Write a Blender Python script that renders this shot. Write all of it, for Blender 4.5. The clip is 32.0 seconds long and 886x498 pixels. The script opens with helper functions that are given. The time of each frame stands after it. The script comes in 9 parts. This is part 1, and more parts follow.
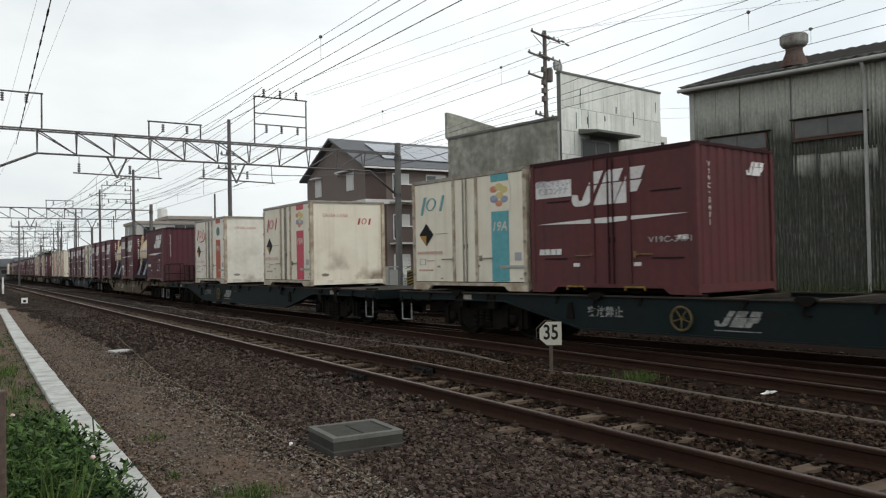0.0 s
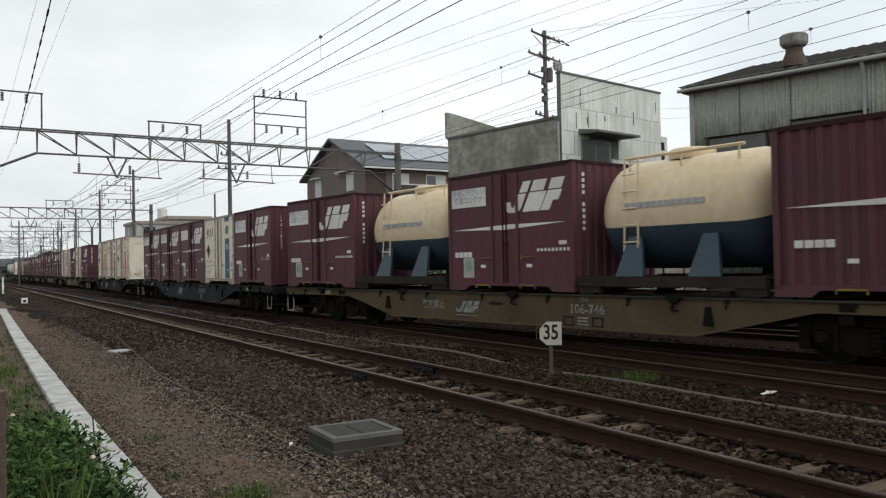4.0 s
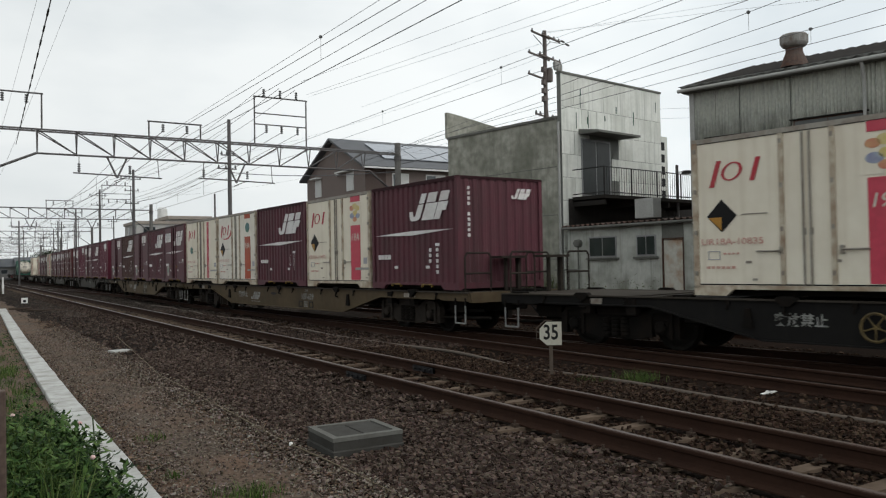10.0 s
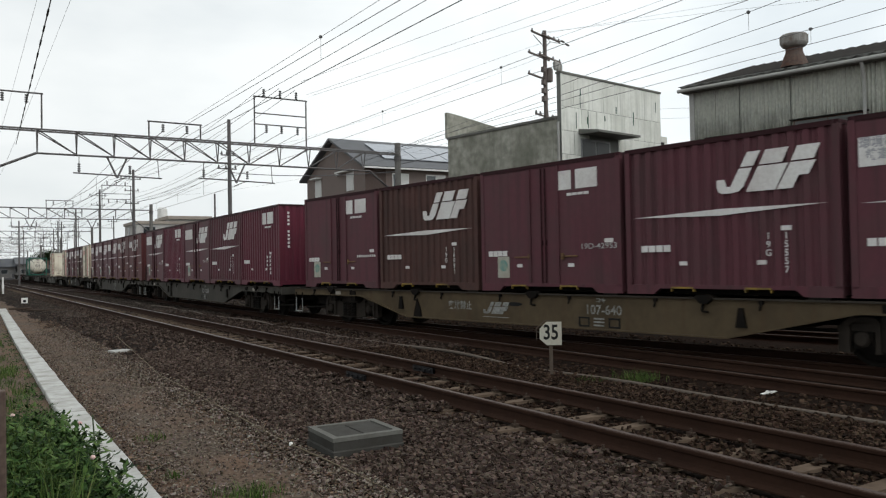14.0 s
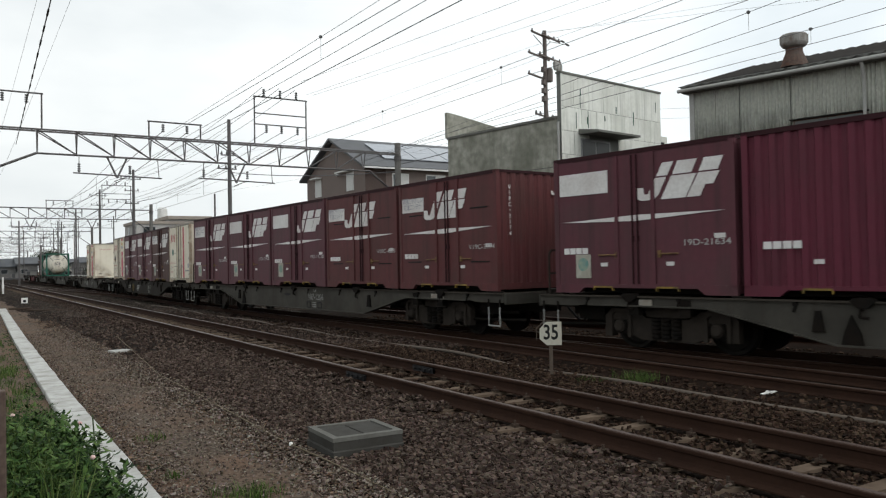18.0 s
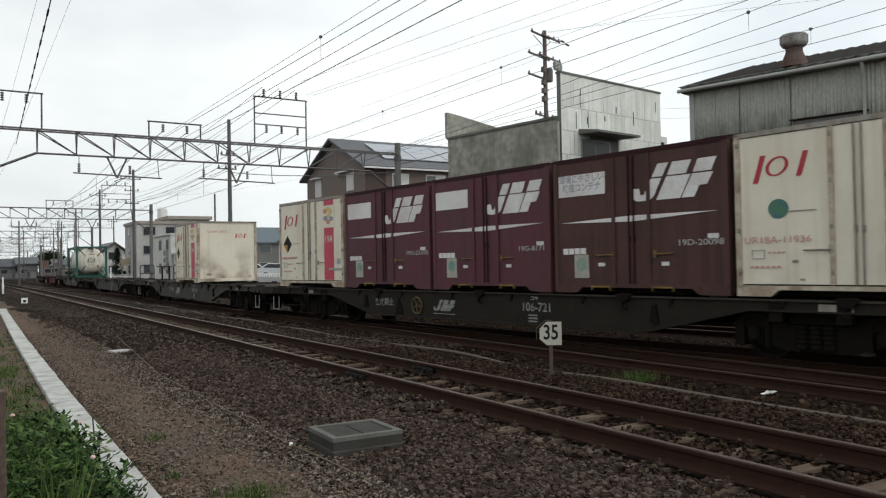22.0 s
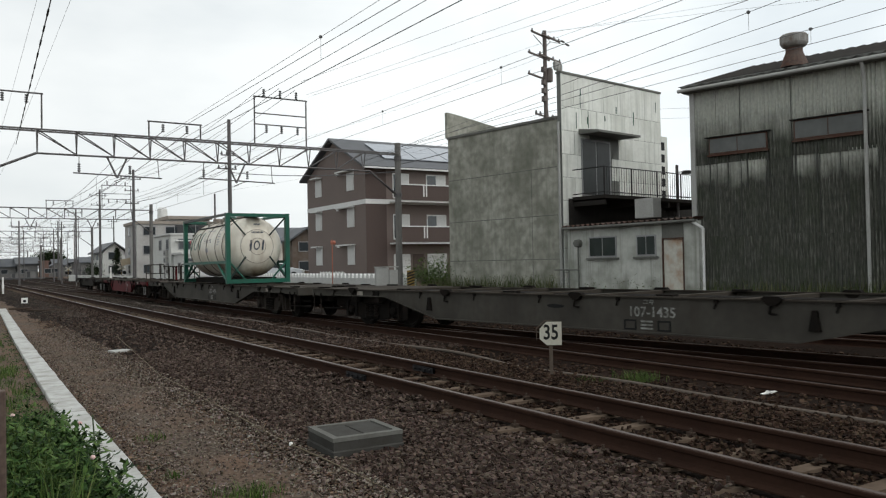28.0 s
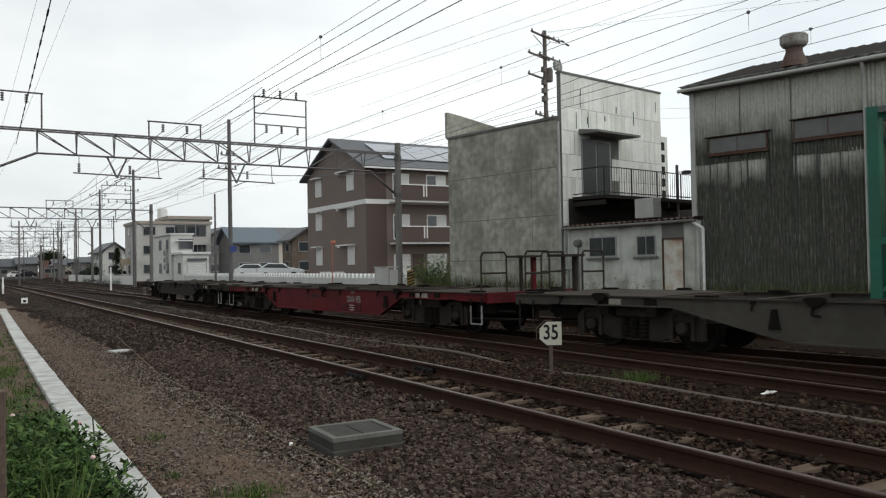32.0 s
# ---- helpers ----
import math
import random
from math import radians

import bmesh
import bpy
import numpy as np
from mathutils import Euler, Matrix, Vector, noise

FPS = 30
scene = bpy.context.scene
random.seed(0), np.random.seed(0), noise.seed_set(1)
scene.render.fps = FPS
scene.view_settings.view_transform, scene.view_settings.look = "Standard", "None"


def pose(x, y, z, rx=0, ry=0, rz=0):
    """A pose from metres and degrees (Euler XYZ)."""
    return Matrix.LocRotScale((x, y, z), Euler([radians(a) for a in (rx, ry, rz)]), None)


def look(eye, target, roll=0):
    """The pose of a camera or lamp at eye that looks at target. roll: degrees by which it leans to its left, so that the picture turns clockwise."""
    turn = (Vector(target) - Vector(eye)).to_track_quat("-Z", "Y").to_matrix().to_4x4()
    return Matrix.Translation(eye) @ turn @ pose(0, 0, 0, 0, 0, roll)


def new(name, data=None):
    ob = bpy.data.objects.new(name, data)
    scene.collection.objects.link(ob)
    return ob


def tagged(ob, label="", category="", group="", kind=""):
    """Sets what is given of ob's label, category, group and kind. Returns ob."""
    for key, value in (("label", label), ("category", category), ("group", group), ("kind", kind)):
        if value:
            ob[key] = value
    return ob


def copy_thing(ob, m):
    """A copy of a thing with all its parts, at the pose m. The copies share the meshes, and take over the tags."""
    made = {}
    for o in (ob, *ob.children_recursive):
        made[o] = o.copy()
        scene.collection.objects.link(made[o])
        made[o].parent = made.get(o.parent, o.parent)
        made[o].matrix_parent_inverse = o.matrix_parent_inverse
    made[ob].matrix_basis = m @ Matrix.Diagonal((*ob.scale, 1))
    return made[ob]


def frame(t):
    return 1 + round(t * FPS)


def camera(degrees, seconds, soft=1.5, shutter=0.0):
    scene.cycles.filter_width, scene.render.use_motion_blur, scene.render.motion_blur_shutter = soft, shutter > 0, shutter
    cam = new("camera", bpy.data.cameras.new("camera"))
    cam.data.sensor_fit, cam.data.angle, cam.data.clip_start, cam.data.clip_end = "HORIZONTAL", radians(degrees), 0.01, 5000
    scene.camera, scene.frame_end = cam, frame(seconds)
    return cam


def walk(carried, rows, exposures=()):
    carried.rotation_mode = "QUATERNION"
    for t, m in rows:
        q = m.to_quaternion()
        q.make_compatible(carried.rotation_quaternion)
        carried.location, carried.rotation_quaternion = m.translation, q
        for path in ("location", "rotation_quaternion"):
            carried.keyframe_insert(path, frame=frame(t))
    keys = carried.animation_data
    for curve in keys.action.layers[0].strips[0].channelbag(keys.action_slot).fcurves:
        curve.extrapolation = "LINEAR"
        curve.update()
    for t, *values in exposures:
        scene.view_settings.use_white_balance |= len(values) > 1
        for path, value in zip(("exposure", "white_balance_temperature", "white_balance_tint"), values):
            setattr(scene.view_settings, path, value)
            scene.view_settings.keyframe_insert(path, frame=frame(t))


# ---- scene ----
# World: X away from the viewer across the tracks, Y along the tracks into the distance, z up from the near rails' heads.
cam = camera(58.14, 32.0, soft=1.2, shutter=0.13)
EYE = Vector((0.0, 0.0, 1.4226))
STAND = look(EYE, EYE + Vector((0.52489, 0.85098, 0.01804)) * 10, -1.111)
walk(cam, [(0.0, STAND), (32.0, STAND)], exposures=[(0.0, 0.0), (1.0, -0.09), (2.0, -0.13), (3.0, -0.1), (6.0, 0.04), (7.2, -0.02), (9.0, -0.13), (11.0, -0.1), (14.0, 0.0), (20.0, 0.06), (25.0, -0.07), (28.0, 0.0), (32.0, 0.0)])

# ---- light: an overcast midday ----
world = bpy.data.worlds.new("overcast_sky")
scene.world = world
world.use_nodes = True
wn, wl = world.node_tree.nodes, world.node_tree.links
wn.clear()
SUN_EL, SUN_AZ = radians(48), radians(142)
sky = wn.new("ShaderNodeTexSky")
sky.sky_type, sky.sun_disc, sky.sun_elevation, sky.sun_rotation = "NISHITA", False, SUN_EL, SUN_AZ
sky.air_density, sky.dust_density = 1.0, 4.0
wtc, wmap, wns = wn.new("ShaderNodeTexCoord"), wn.new("ShaderNodeMapping"), wn.new("ShaderNodeTexNoise")
wmap.inputs["Scale"].default_value = (1.0, 1.0, 2.6)
wns.inputs["Scale"].default_value, wns.inputs["Detail"].default_value, wns.inputs["Roughness"].default_value = 1.7, 6.0, 0.5
wramp = wn.new("ShaderNodeValToRGB")
wramp.color_ramp.elements[0].position, wramp.color_ramp.elements[0].color = 0.36, (9.0, 9.75, 10.1, 1)
wramp.color_ramp.elements[1].position, wramp.color_ramp.elements[1].color = 0.62, (12.8, 13.25, 13.2, 1)
wmix, wbg, wout = wn.new("ShaderNodeMix"), wn.new("ShaderNodeBackground"), wn.new("ShaderNodeOutputWorld")
wmix.data_type = "RGBA"
wmix.inputs[0].default_value = 0.9
wl.new(wtc.outputs["Generated"], wmap.inputs["Vector"])
wl.new(wmap.outputs["Vector"], wns.inputs["Vector"])
wl.new(wns.outputs["Fac"], wramp.inputs["Fac"])
wl.new(sky.outputs["Color"], wmix.inputs[6])
wl.new(wramp.outputs["Color"], wmix.inputs[7])
wbg.inputs["Strength"].default_value = 0.1
# the cloud is brighter towards the hidden sun
wdot, wlit, wgain = wn.new("ShaderNodeVectorMath"), wn.new("ShaderNodeMapRange"), wn.new("ShaderNodeVectorMath")
wdot.operation, wgain.operation = "DOT_PRODUCT", "SCALE"
wdot.inputs[1].default_value = (math.sin(SUN_AZ), math.cos(SUN_AZ), 0.0)
wlit.inputs["From Min"].default_value, wlit.inputs["From Max"].default_value = -1.0, 1.0
wlit.inputs["To Min"].default_value, wlit.inputs["To Max"].default_value = 0.72, 1.22
wl.new(wtc.outputs["Generated"], wdot.inputs[0])
wl.new(wdot.outputs["Value"], wlit.inputs["Value"])
wl.new(wmix.outputs[2], wgain.inputs[0])
wl.new(wlit.outputs[0], wgain.inputs["Scale"])
wl.new(wgain.outputs[0], wbg.inputs["Color"])
wl.new(wbg.outputs["Background"], wout.inputs["Surface"])
sun_data = bpy.data.lights.new("sun", "SUN")
sun_data.energy, sun_data.angle, sun_data.color = 0.9, radians(40), (1.0, 0.98, 0.95)
sun = new("sun", sun_data)
sun.matrix_world = look((math.sin(SUN_AZ) * 60, math.cos(SUN_AZ) * 60, 70), (0, 0, 0))

# ---- the line that the train runs on: heading to the left of +Y, by distance along it ----
PATH_S = [-140, -60, 0, 10, 20, 30, 40, 60, 100, 320]
PATH_H = [0.26, 0.189, 0.1461, 0.1317, 0.0796, -0.0036, -0.0082, -0.012, -0.015, -0.02]
STEP = 0.25
line_s = np.arange(-140.0, 320.01, STEP)
line_h = np.interp(line_s, PATH_S, PATH_H)
line_d = np.stack([-np.sin(line_h), np.cos(line_h)], 1)
line_p = np.vstack([[0, 0], np.cumsum((line_d[1:] + line_d[:-1]) / 2 * STEP, 0)])
line_p += np.array([11.036, 11.549]) - line_p[int(round(150 / STEP))]
RAIL_Z = -0.167


def on_line(s, off=0.0):
    h = float(np.interp(s, line_s, line_h))
    x, y = float(np.interp(s, line_s, line_p[:, 0])), float(np.interp(s, line_s, line_p[:, 1]))
    return x + off * math.cos(h), y + off * math.sin(h), h


SHIFT_T = [0, 2, 4, 6, 8, 11, 14, 16, 18, 20, 22, 24, 26, 28, 32]
SHIFT_S = [-1.5, -1.02, -0.24, 0.1, -0.1, -0.07, -0.2, -0.33, -0.29, -0.15, -0.13, -0.33, -0.7, -1.1, -2.02]

SHIFT_D = np.gradient(np.array(SHIFT_S), np.array(SHIFT_T, dtype=float))


def shift(t):
    """A smooth curve through the small advances and delays of the train."""
    i = min(max(int(np.searchsorted(SHIFT_T, t, side="right")) - 1, 0), len(SHIFT_T) - 2)
    w = SHIFT_T[i + 1] - SHIFT_T[i]
    f = min(max((t - SHIFT_T[i]) / w, 0.0), 1.0)
    a, b, da, db = SHIFT_S[i], SHIFT_S[i + 1], float(SHIFT_D[i]) * w, float(SHIFT_D[i + 1]) * w
    return a * (1 + 2 * f) * (1 - f) ** 2 + da * f * (1 - f) ** 2 + b * f * f * (3 - 2 * f) + db * f * f * (f - 1)


def head(t):
    """How far the train's mark lies along the line at t seconds; the train slows a little."""
    v = t - 16
    return 39.127 - 7.5911 * v + 0.0739 * v * v / 2 - 0.0039 * v ** 3 / 6 + shift(t)


# ---- mesh helpers ----
def add_box(bm, x0, x1, y0, y1, z0, z1, m=None):
    v = [bm.verts.new(Vector(c) if m is None else m @ Vector(c)) for c in
         ((x0, y0, z0), (x1, y0, z0), (x1, y1, z0), (x0, y1, z0), (x0, y0, z1), (x1, y0, z1), (x1, y1, z1), (x0, y1, z1))]
    for q in ((3, 2, 1, 0), (4, 5, 6, 7), (0, 1, 5, 4), (1, 2, 6, 5), (2, 3, 7, 6), (3, 0, 4, 7)):
        bm.faces.new([v[i] for i in q])


def add_rod(bm, a, b, r, n=8, r2=None):
    """A round bar from a to b."""
    a, b = Vector(a), Vector(b)
    d = (b - a).normalized()
    u = d.orthogonal().normalized()
    w = d.cross(u)
    r2 = r if r2 is None else r2
    ra, rb = [], []
    for i in range(n):
        c, s = math.cos(2 * math.pi * i / n), math.sin(2 * math.pi * i / n)
        ra.append(bm.verts.new(a + (u * c + w * s) * r))
        rb.append(bm.verts.new(b + (u * c + w * s) * r2))
    for i in range(n):
        bm.faces.new((ra[i], ra[(i + 1) % n], rb[(i + 1) % n], rb[i]))
    bm.faces.new(ra[::-1])
    bm.faces.new(rb)


def add_prism(bm, pts, a, b):
    """A closed outline (list of 3D points) swept from offset a to offset b (vectors)."""
    a, b = Vector(a), Vector(b)
    va = [bm.verts.new(Vector(p) + a) for p in pts]
    vb = [bm.verts.new(Vector(p) + b) for p in pts]
    n = len(pts)
    for i in range(n):
        bm.faces.new((va[i], va[(i + 1) % n], vb[(i + 1) % n], vb[i]))
    bm.faces.new(va[::-1])
    bm.faces.new(vb)


def add_lathe(bm, prof, axis_m, n=20, caps=True):
    """prof: (radius, along) pairs, turned round the local z of axis_m."""
    rings = []
    for r, z in prof:
        rings.append([bm.verts.new(axis_m @ Vector((r * math.cos(2 * math.pi * i / n), r * math.sin(2 * math.pi * i / n), z))) for i in range(n)])
    for k in range(len(rings) - 1):
        for i in range(n):
            bm.faces.new((rings[k][i], rings[k][(i + 1) % n], rings[k + 1][(i + 1) % n], rings[k + 1][i]))
    if caps:
        bm.faces.new(rings[0][::-1])
        bm.faces.new(rings[-1])


def mesh_of(name, bm, material, smooth=False, bevel=0.0):
    if bevel:
        bmesh.ops.bevel(bm, geom=bm.edges[:], offset=bevel, segments=1, affect="EDGES", clamp_overlap=True)
    bmesh.ops.recalc_face_normals(bm, faces=bm.faces[:])
    me = bpy.data.meshes.new(name)
    bm.to_mesh(me)
    bm.free()
    if material is not None:
        me.materials.append(material)
    if smooth:
        for poly in me.polygons:
            poly.use_smooth = True
    return me


def part(name, bm, material, parent, label="", smooth=False, bevel=0.0):
    ob = new(name, mesh_of(name, bm, material, smooth, bevel))
    ob.parent = parent
    if label:
        ob["label"] = label
    return ob


def thing(name, bm, material, label, category, group="", kind="", smooth=False, bevel=0.0):
    return tagged(new(name, mesh_of(name, bm, material, smooth, bevel)), label, category, group, kind)


def root(name, label, category, group="", kind=""):
    return tagged(new(name), label, category, group, kind)


def bmn():
    return bmesh.new()


WRITINGS = {}


def text_mesh(words, size, material, depth=0.0, bold=0.0):
    if words in WRITINGS:
        me = WRITINGS[words].copy()
        me.materials.clear()
        me.materials.append(material)
        return me
    cu = bpy.data.curves.new("writing", "FONT")
    cu.body, cu.size, cu.extrude, cu.align_x, cu.align_y = words, size, depth, "CENTER", "CENTER"
    cu.resolution_u, cu.offset = 3, bold
    tmp = bpy.data.objects.new("writing", cu)
    scene.collection.objects.link(tmp)
    me = bpy.data.meshes.new_from_object(tmp.evaluated_get(bpy.context.evaluated_depsgraph_get()))
    bpy.data.objects.remove(tmp)
    WRITINGS[words] = me
    return me


for words_, size_ in (("19A", 0.34), ("35", 0.3), ("106-746", 0.3), ("104-2579", 0.3), ("104-598", 0.3), ("107-639", 0.3), ("107-640", 0.3), ("107-1638", 0.3), ("107-1206", 0.3), ("106-721", 0.3), ("107-454", 0.3), ("107-1435", 0.3), ("107-1404", 0.3), ("200-95", 0.3), ("\u7a81\u653e\u7981\u6b62", 0.2), ("\u74b0\u5883\u306b\u3084\u3055\u3057\u3044\n\u9244\u9053\u30b3\u30f3\u30c6\u30ca", 0.145), ("\u30e9\u30c6\u30c3\u30af\u30b9", 0.2), ("\u30b3\u30ad", 0.12)):
    text_mesh(words_, size_, None, 0.0, 0.006 if words_ == "35" else 0.004)


# numbers painted on the boxes, by wagon and slot; None where they cannot be read
NUMBERS = {
    -8: (None, None, None, "V19C-3471", None), -7: (None, "UR18A-11058", None, "UR18A-16066", None), -6: ("V19B-1530", None, None, None, None),
    -5: ("19G-18267", "UR18A-447", "19D-17707", "19D-25215", "19D-19502"), -4: (None, "UR18A-11087", "UR18A-5346", "UR18A-10835", None),
    -3: (None, "UR18A-11482", "19G-3281", "UR18A-16127", "UR18A-12495"), -2: ("19D-24998", "19G-15557", "19D-42953", "19G-16091", None),
    -1: (None, "19G-17820", "19D-14637", "19G-18795", "19D-21634"), 0: ("V19C-3174", "V19C-4283", "19D-17158", "19D-13580", "19D-38602"),
    1: ("UR18A-11936", "19D-20098", "19G-8171", "19D-23558", None), 2: (None, None, "UR18A-10935", None, None),
}
for words_ in "0123456789BCDGV":
    text_mesh(words_, 0.14, None, 0.0, 0.0015)
for row_ in NUMBERS.values():
    for words_ in row_:
        if words_:
            text_mesh(words_, 0.14, None, 0.0, 0.0015)
            upright_ = "\n".join(words_.replace("-", "\u30fb"))
            text_mesh(upright_, 0.12, None, 0.0, 0.0015)


# ---- materials ----
def mat(name, base, rough=0.7, metal=0.0, other=None, fine=30.0, mix=0.5, dirt=None, dirt_scale=1.2, dirt_amount=0.4,
        streak=None, streak_amount=0.0, bump=0.0, spec=0.3, splash=None, ends_only=False):
    """A painted, mineral or plant surface: grain, blotches of dirt, streaks that run down it, and fine relief."""
    m = bpy.data.materials.new(name)
    m.use_nodes = True
    nt = m.node_tree
    n, l = nt.nodes, nt.links
    bs = n["Principled BSDF"]
    bs.inputs["Roughness"].default_value, bs.inputs["Metallic"].default_value = rough, metal
    bs.inputs["Specular IOR Level"].default_value = spec
    tc, oi = n.new("ShaderNodeTexCoord"), n.new("ShaderNodeObjectInfo")
    off = n.new("ShaderNodeVectorMath")
    off.operation = "MULTIPLY_ADD"
    l.new(oi.outputs["Random"], off.inputs[0])
    off.inputs[1].default_value = (17, 29, 11)
    l.new(tc.outputs["Object"], off.inputs[2])
    ns = n.new("ShaderNodeTexNoise")
    ns.inputs["Scale"].default_value, ns.inputs["Detail"].default_value = fine, 5
    l.new(off.outputs[0], ns.inputs["Vector"])
    mx = n.new("ShaderNodeMix")
    mx.data_type = "RGBA"
    o = other or tuple(c * 0.72 for c in base)
    mx.inputs[6].default_value, mx.inputs[7].default_value = (*base, 1), (*o, 1)
    rg = n.new("ShaderNodeMapRange")
    rg.inputs["From Min"].default_value, rg.inputs["From Max"].default_value, rg.inputs["To Max"].default_value = 0.35, 0.65, mix
    l.new(ns.outputs["Fac"], rg.inputs["Value"])
    l.new(rg.outputs[0], mx.inputs[0])
    col = mx.outputs[2]

    def over(colour, fac):
        nonlocal col
        k = n.new("ShaderNodeMix")
        k.data_type = "RGBA"
        l.new(fac, k.inputs[0])
        l.new(col, k.inputs[6])
        k.inputs[7].default_value = (*colour, 1)
        col = k.outputs[2]

    if dirt:
        n2 = n.new("ShaderNodeTexNoise")
        n2.inputs["Scale"].default_value, n2.inputs["Detail"].default_value = dirt_scale, 8
        l.new(off.outputs[0], n2.inputs["Vector"])
        r2 = n.new("ShaderNodeMapRange")
        r2.inputs["From Min"].default_value, r2.inputs["From Max"].default_value, r2.inputs["To Max"].default_value = 0.42, 0.72, dirt_amount
        l.new(n2.outputs["Fac"], r2.inputs["Value"])
        over(dirt, r2.outputs[0])
    if streak:
        mp = n.new("ShaderNodeMapping")
        mp.inputs["Scale"].default_value = (1, 1, 0.05)
        l.new(off.outputs[0], mp.inputs["Vector"])
        n3 = n.new("ShaderNodeTexNoise")
        n3.inputs["Scale"].default_value, n3.inputs["Detail"].default_value = 6, 4
        l.new(mp.outputs[0], n3.inputs["Vector"])
        r3 = n.new("ShaderNodeMapRange")
        r3.inputs["From Min"].default_value, r3.inputs["From Max"].default_value, r3.inputs["To Max"].default_value = 0.5, 0.75, streak_amount
        l.new(n3.outputs["Fac"], r3.inputs["Value"])
        over(streak, r3.outputs[0])
    if splash:
        # brown spatter that thins out upwards from the foot
        colour, low, high, amount = splash
        sp, n4, r4, r5, mu = n.new("ShaderNodeSeparateXYZ"), n.new("ShaderNodeTexNoise"), n.new("ShaderNodeMapRange"), n.new("ShaderNodeMapRange"), n.new("ShaderNodeMath")
        l.new(tc.outputs["Object"], sp.inputs[0])
        r4.inputs["From Min"].default_value, r4.inputs["From Max"].default_value = high, low
        l.new(sp.outputs["Z"], r4.inputs["Value"])
        n4.inputs["Scale"].default_value, n4.inputs["Detail"].default_value = 1.3, 7
        l.new(off.outputs[0], n4.inputs["Vector"])
        r5.inputs["From Min"].default_value, r5.inputs["From Max"].default_value, r5.inputs["To Max"].default_value = 0.46, 0.72, amount
        l.new(n4.outputs["Fac"], r5.inputs["Value"])
        mu.operation = "MULTIPLY"
        l.new(r4.outputs[0], mu.inputs[0])
        l.new(r5.outputs[0], mu.inputs[1])
        if ends_only:
            # the end walls alone are stained
            s2, ab, gt, m2 = n.new("ShaderNodeSeparateXYZ"), n.new("ShaderNodeMath"), n.new("ShaderNodeMapRange"), n.new("ShaderNodeMath")
            l.new(tc.outputs["Normal"], s2.inputs[0])
            ab.operation, m2.operation = "ABSOLUTE", "MULTIPLY"
            l.new(s2.outputs["Y"], ab.inputs[0])
            gt.inputs["From Min"].default_value, gt.inputs["From Max"].default_value, gt.inputs["To Min"].default_value = 0.4, 0.6, 0.22
            l.new(ab.outputs[0], gt.inputs["Value"])
            l.new(mu.outputs[0], m2.inputs[0])
            l.new(gt.outputs[0], m2.inputs[1])
            mu = m2
        over(colour, mu.outputs[0])
    l.new(col, bs.inputs["Base Color"])
    if bump:
        bp = n.new("ShaderNodeBump")
        bp.inputs["Strength"].default_value, bp.inputs["Distance"].default_value = 0.6, bump
        l.new(ns.outputs["Fac"], bp.inputs["Height"])
        l.new(bp.outputs[0], bs.inputs["Normal"])
    return m


RUST = (0.11, 0.05, 0.025)
M_RED = mat("maroon_paint", (0.106, 0.0385, 0.0485), 0.5, fine=9, other=(0.09, 0.034, 0.042), dirt=(0.078, 0.047, 0.048), dirt_amount=0.6, streak=(0.056, 0.031, 0.033), streak_amount=0.65, spec=0.12)
M_RED_BROWN = mat("faded_brown_red_paint", (0.088, 0.046, 0.04), 0.55, fine=9, other=(0.07, 0.036, 0.032), dirt=(0.055, 0.036, 0.032), dirt_amount=0.7, streak=(0.045, 0.028, 0.025), streak_amount=0.7, spec=0.1)
M_RED_BRICK = mat("brick_maroon_paint", (0.108, 0.036, 0.037), 0.5, fine=9, other=(0.088, 0.029, 0.031), dirt=(0.07, 0.038, 0.034), dirt_amount=0.6, streak=(0.055, 0.028, 0.027), streak_amount=0.6, spec=0.12)
M_RED_FRESH = mat("fresh_crimson_paint", (0.115, 0.024, 0.04), 0.45, fine=9, other=(0.098, 0.021, 0.034), dirt=(0.075, 0.028, 0.034), dirt_amount=0.45, streak=(0.06, 0.02, 0.028), streak_amount=0.45, spec=0.14)
M_RED_DARK = mat("maroon_trim", (0.036, 0.012, 0.015), 0.6, fine=14, dirt=(0.02, 0.013, 0.012), spec=0.1)
M_WHITE = mat("white_container_paint", (0.72, 0.67, 0.555), 0.5, fine=6, other=(0.68, 0.63, 0.51), mix=0.6, dirt=(0.56, 0.49, 0.38), dirt_amount=0.35, streak=(0.42, 0.33, 0.23), streak_amount=0.3, spec=0.2, splash=((0.13, 0.075, 0.045), 0.1, 1.5, 1.0), ends_only=True)
M_WHITE_COOL = mat("cool_white_container_paint", (0.73, 0.7, 0.62), 0.5, fine=6, other=(0.62, 0.59, 0.51), dirt=(0.5, 0.45, 0.36), dirt_amount=0.35, streak=(0.42, 0.34, 0.25), streak_amount=0.25, splash=((0.13, 0.075, 0.045), 0.1, 1.5, 1.0), ends_only=True)
M_MARK = mat("white_marking", (0.7, 0.69, 0.67), 0.6, fine=20, other=(0.52, 0.5, 0.48), dirt=(0.3, 0.22, 0.2), dirt_amount=0.35)
M_PANEL = mat("panel_print_grey", (0.35, 0.35, 0.37), 0.6, fine=25)
M_JOT_RED = mat("red_print", (0.42, 0.03, 0.045), 0.5, fine=12, dirt=(0.3, 0.12, 0.1), dirt_amount=0.3)
M_JOT_DARK = mat("dark_print", (0.05, 0.06, 0.08), 0.5, fine=12)
M_TEAL = mat("teal_print", (0.12, 0.3, 0.31), 0.5, fine=12)
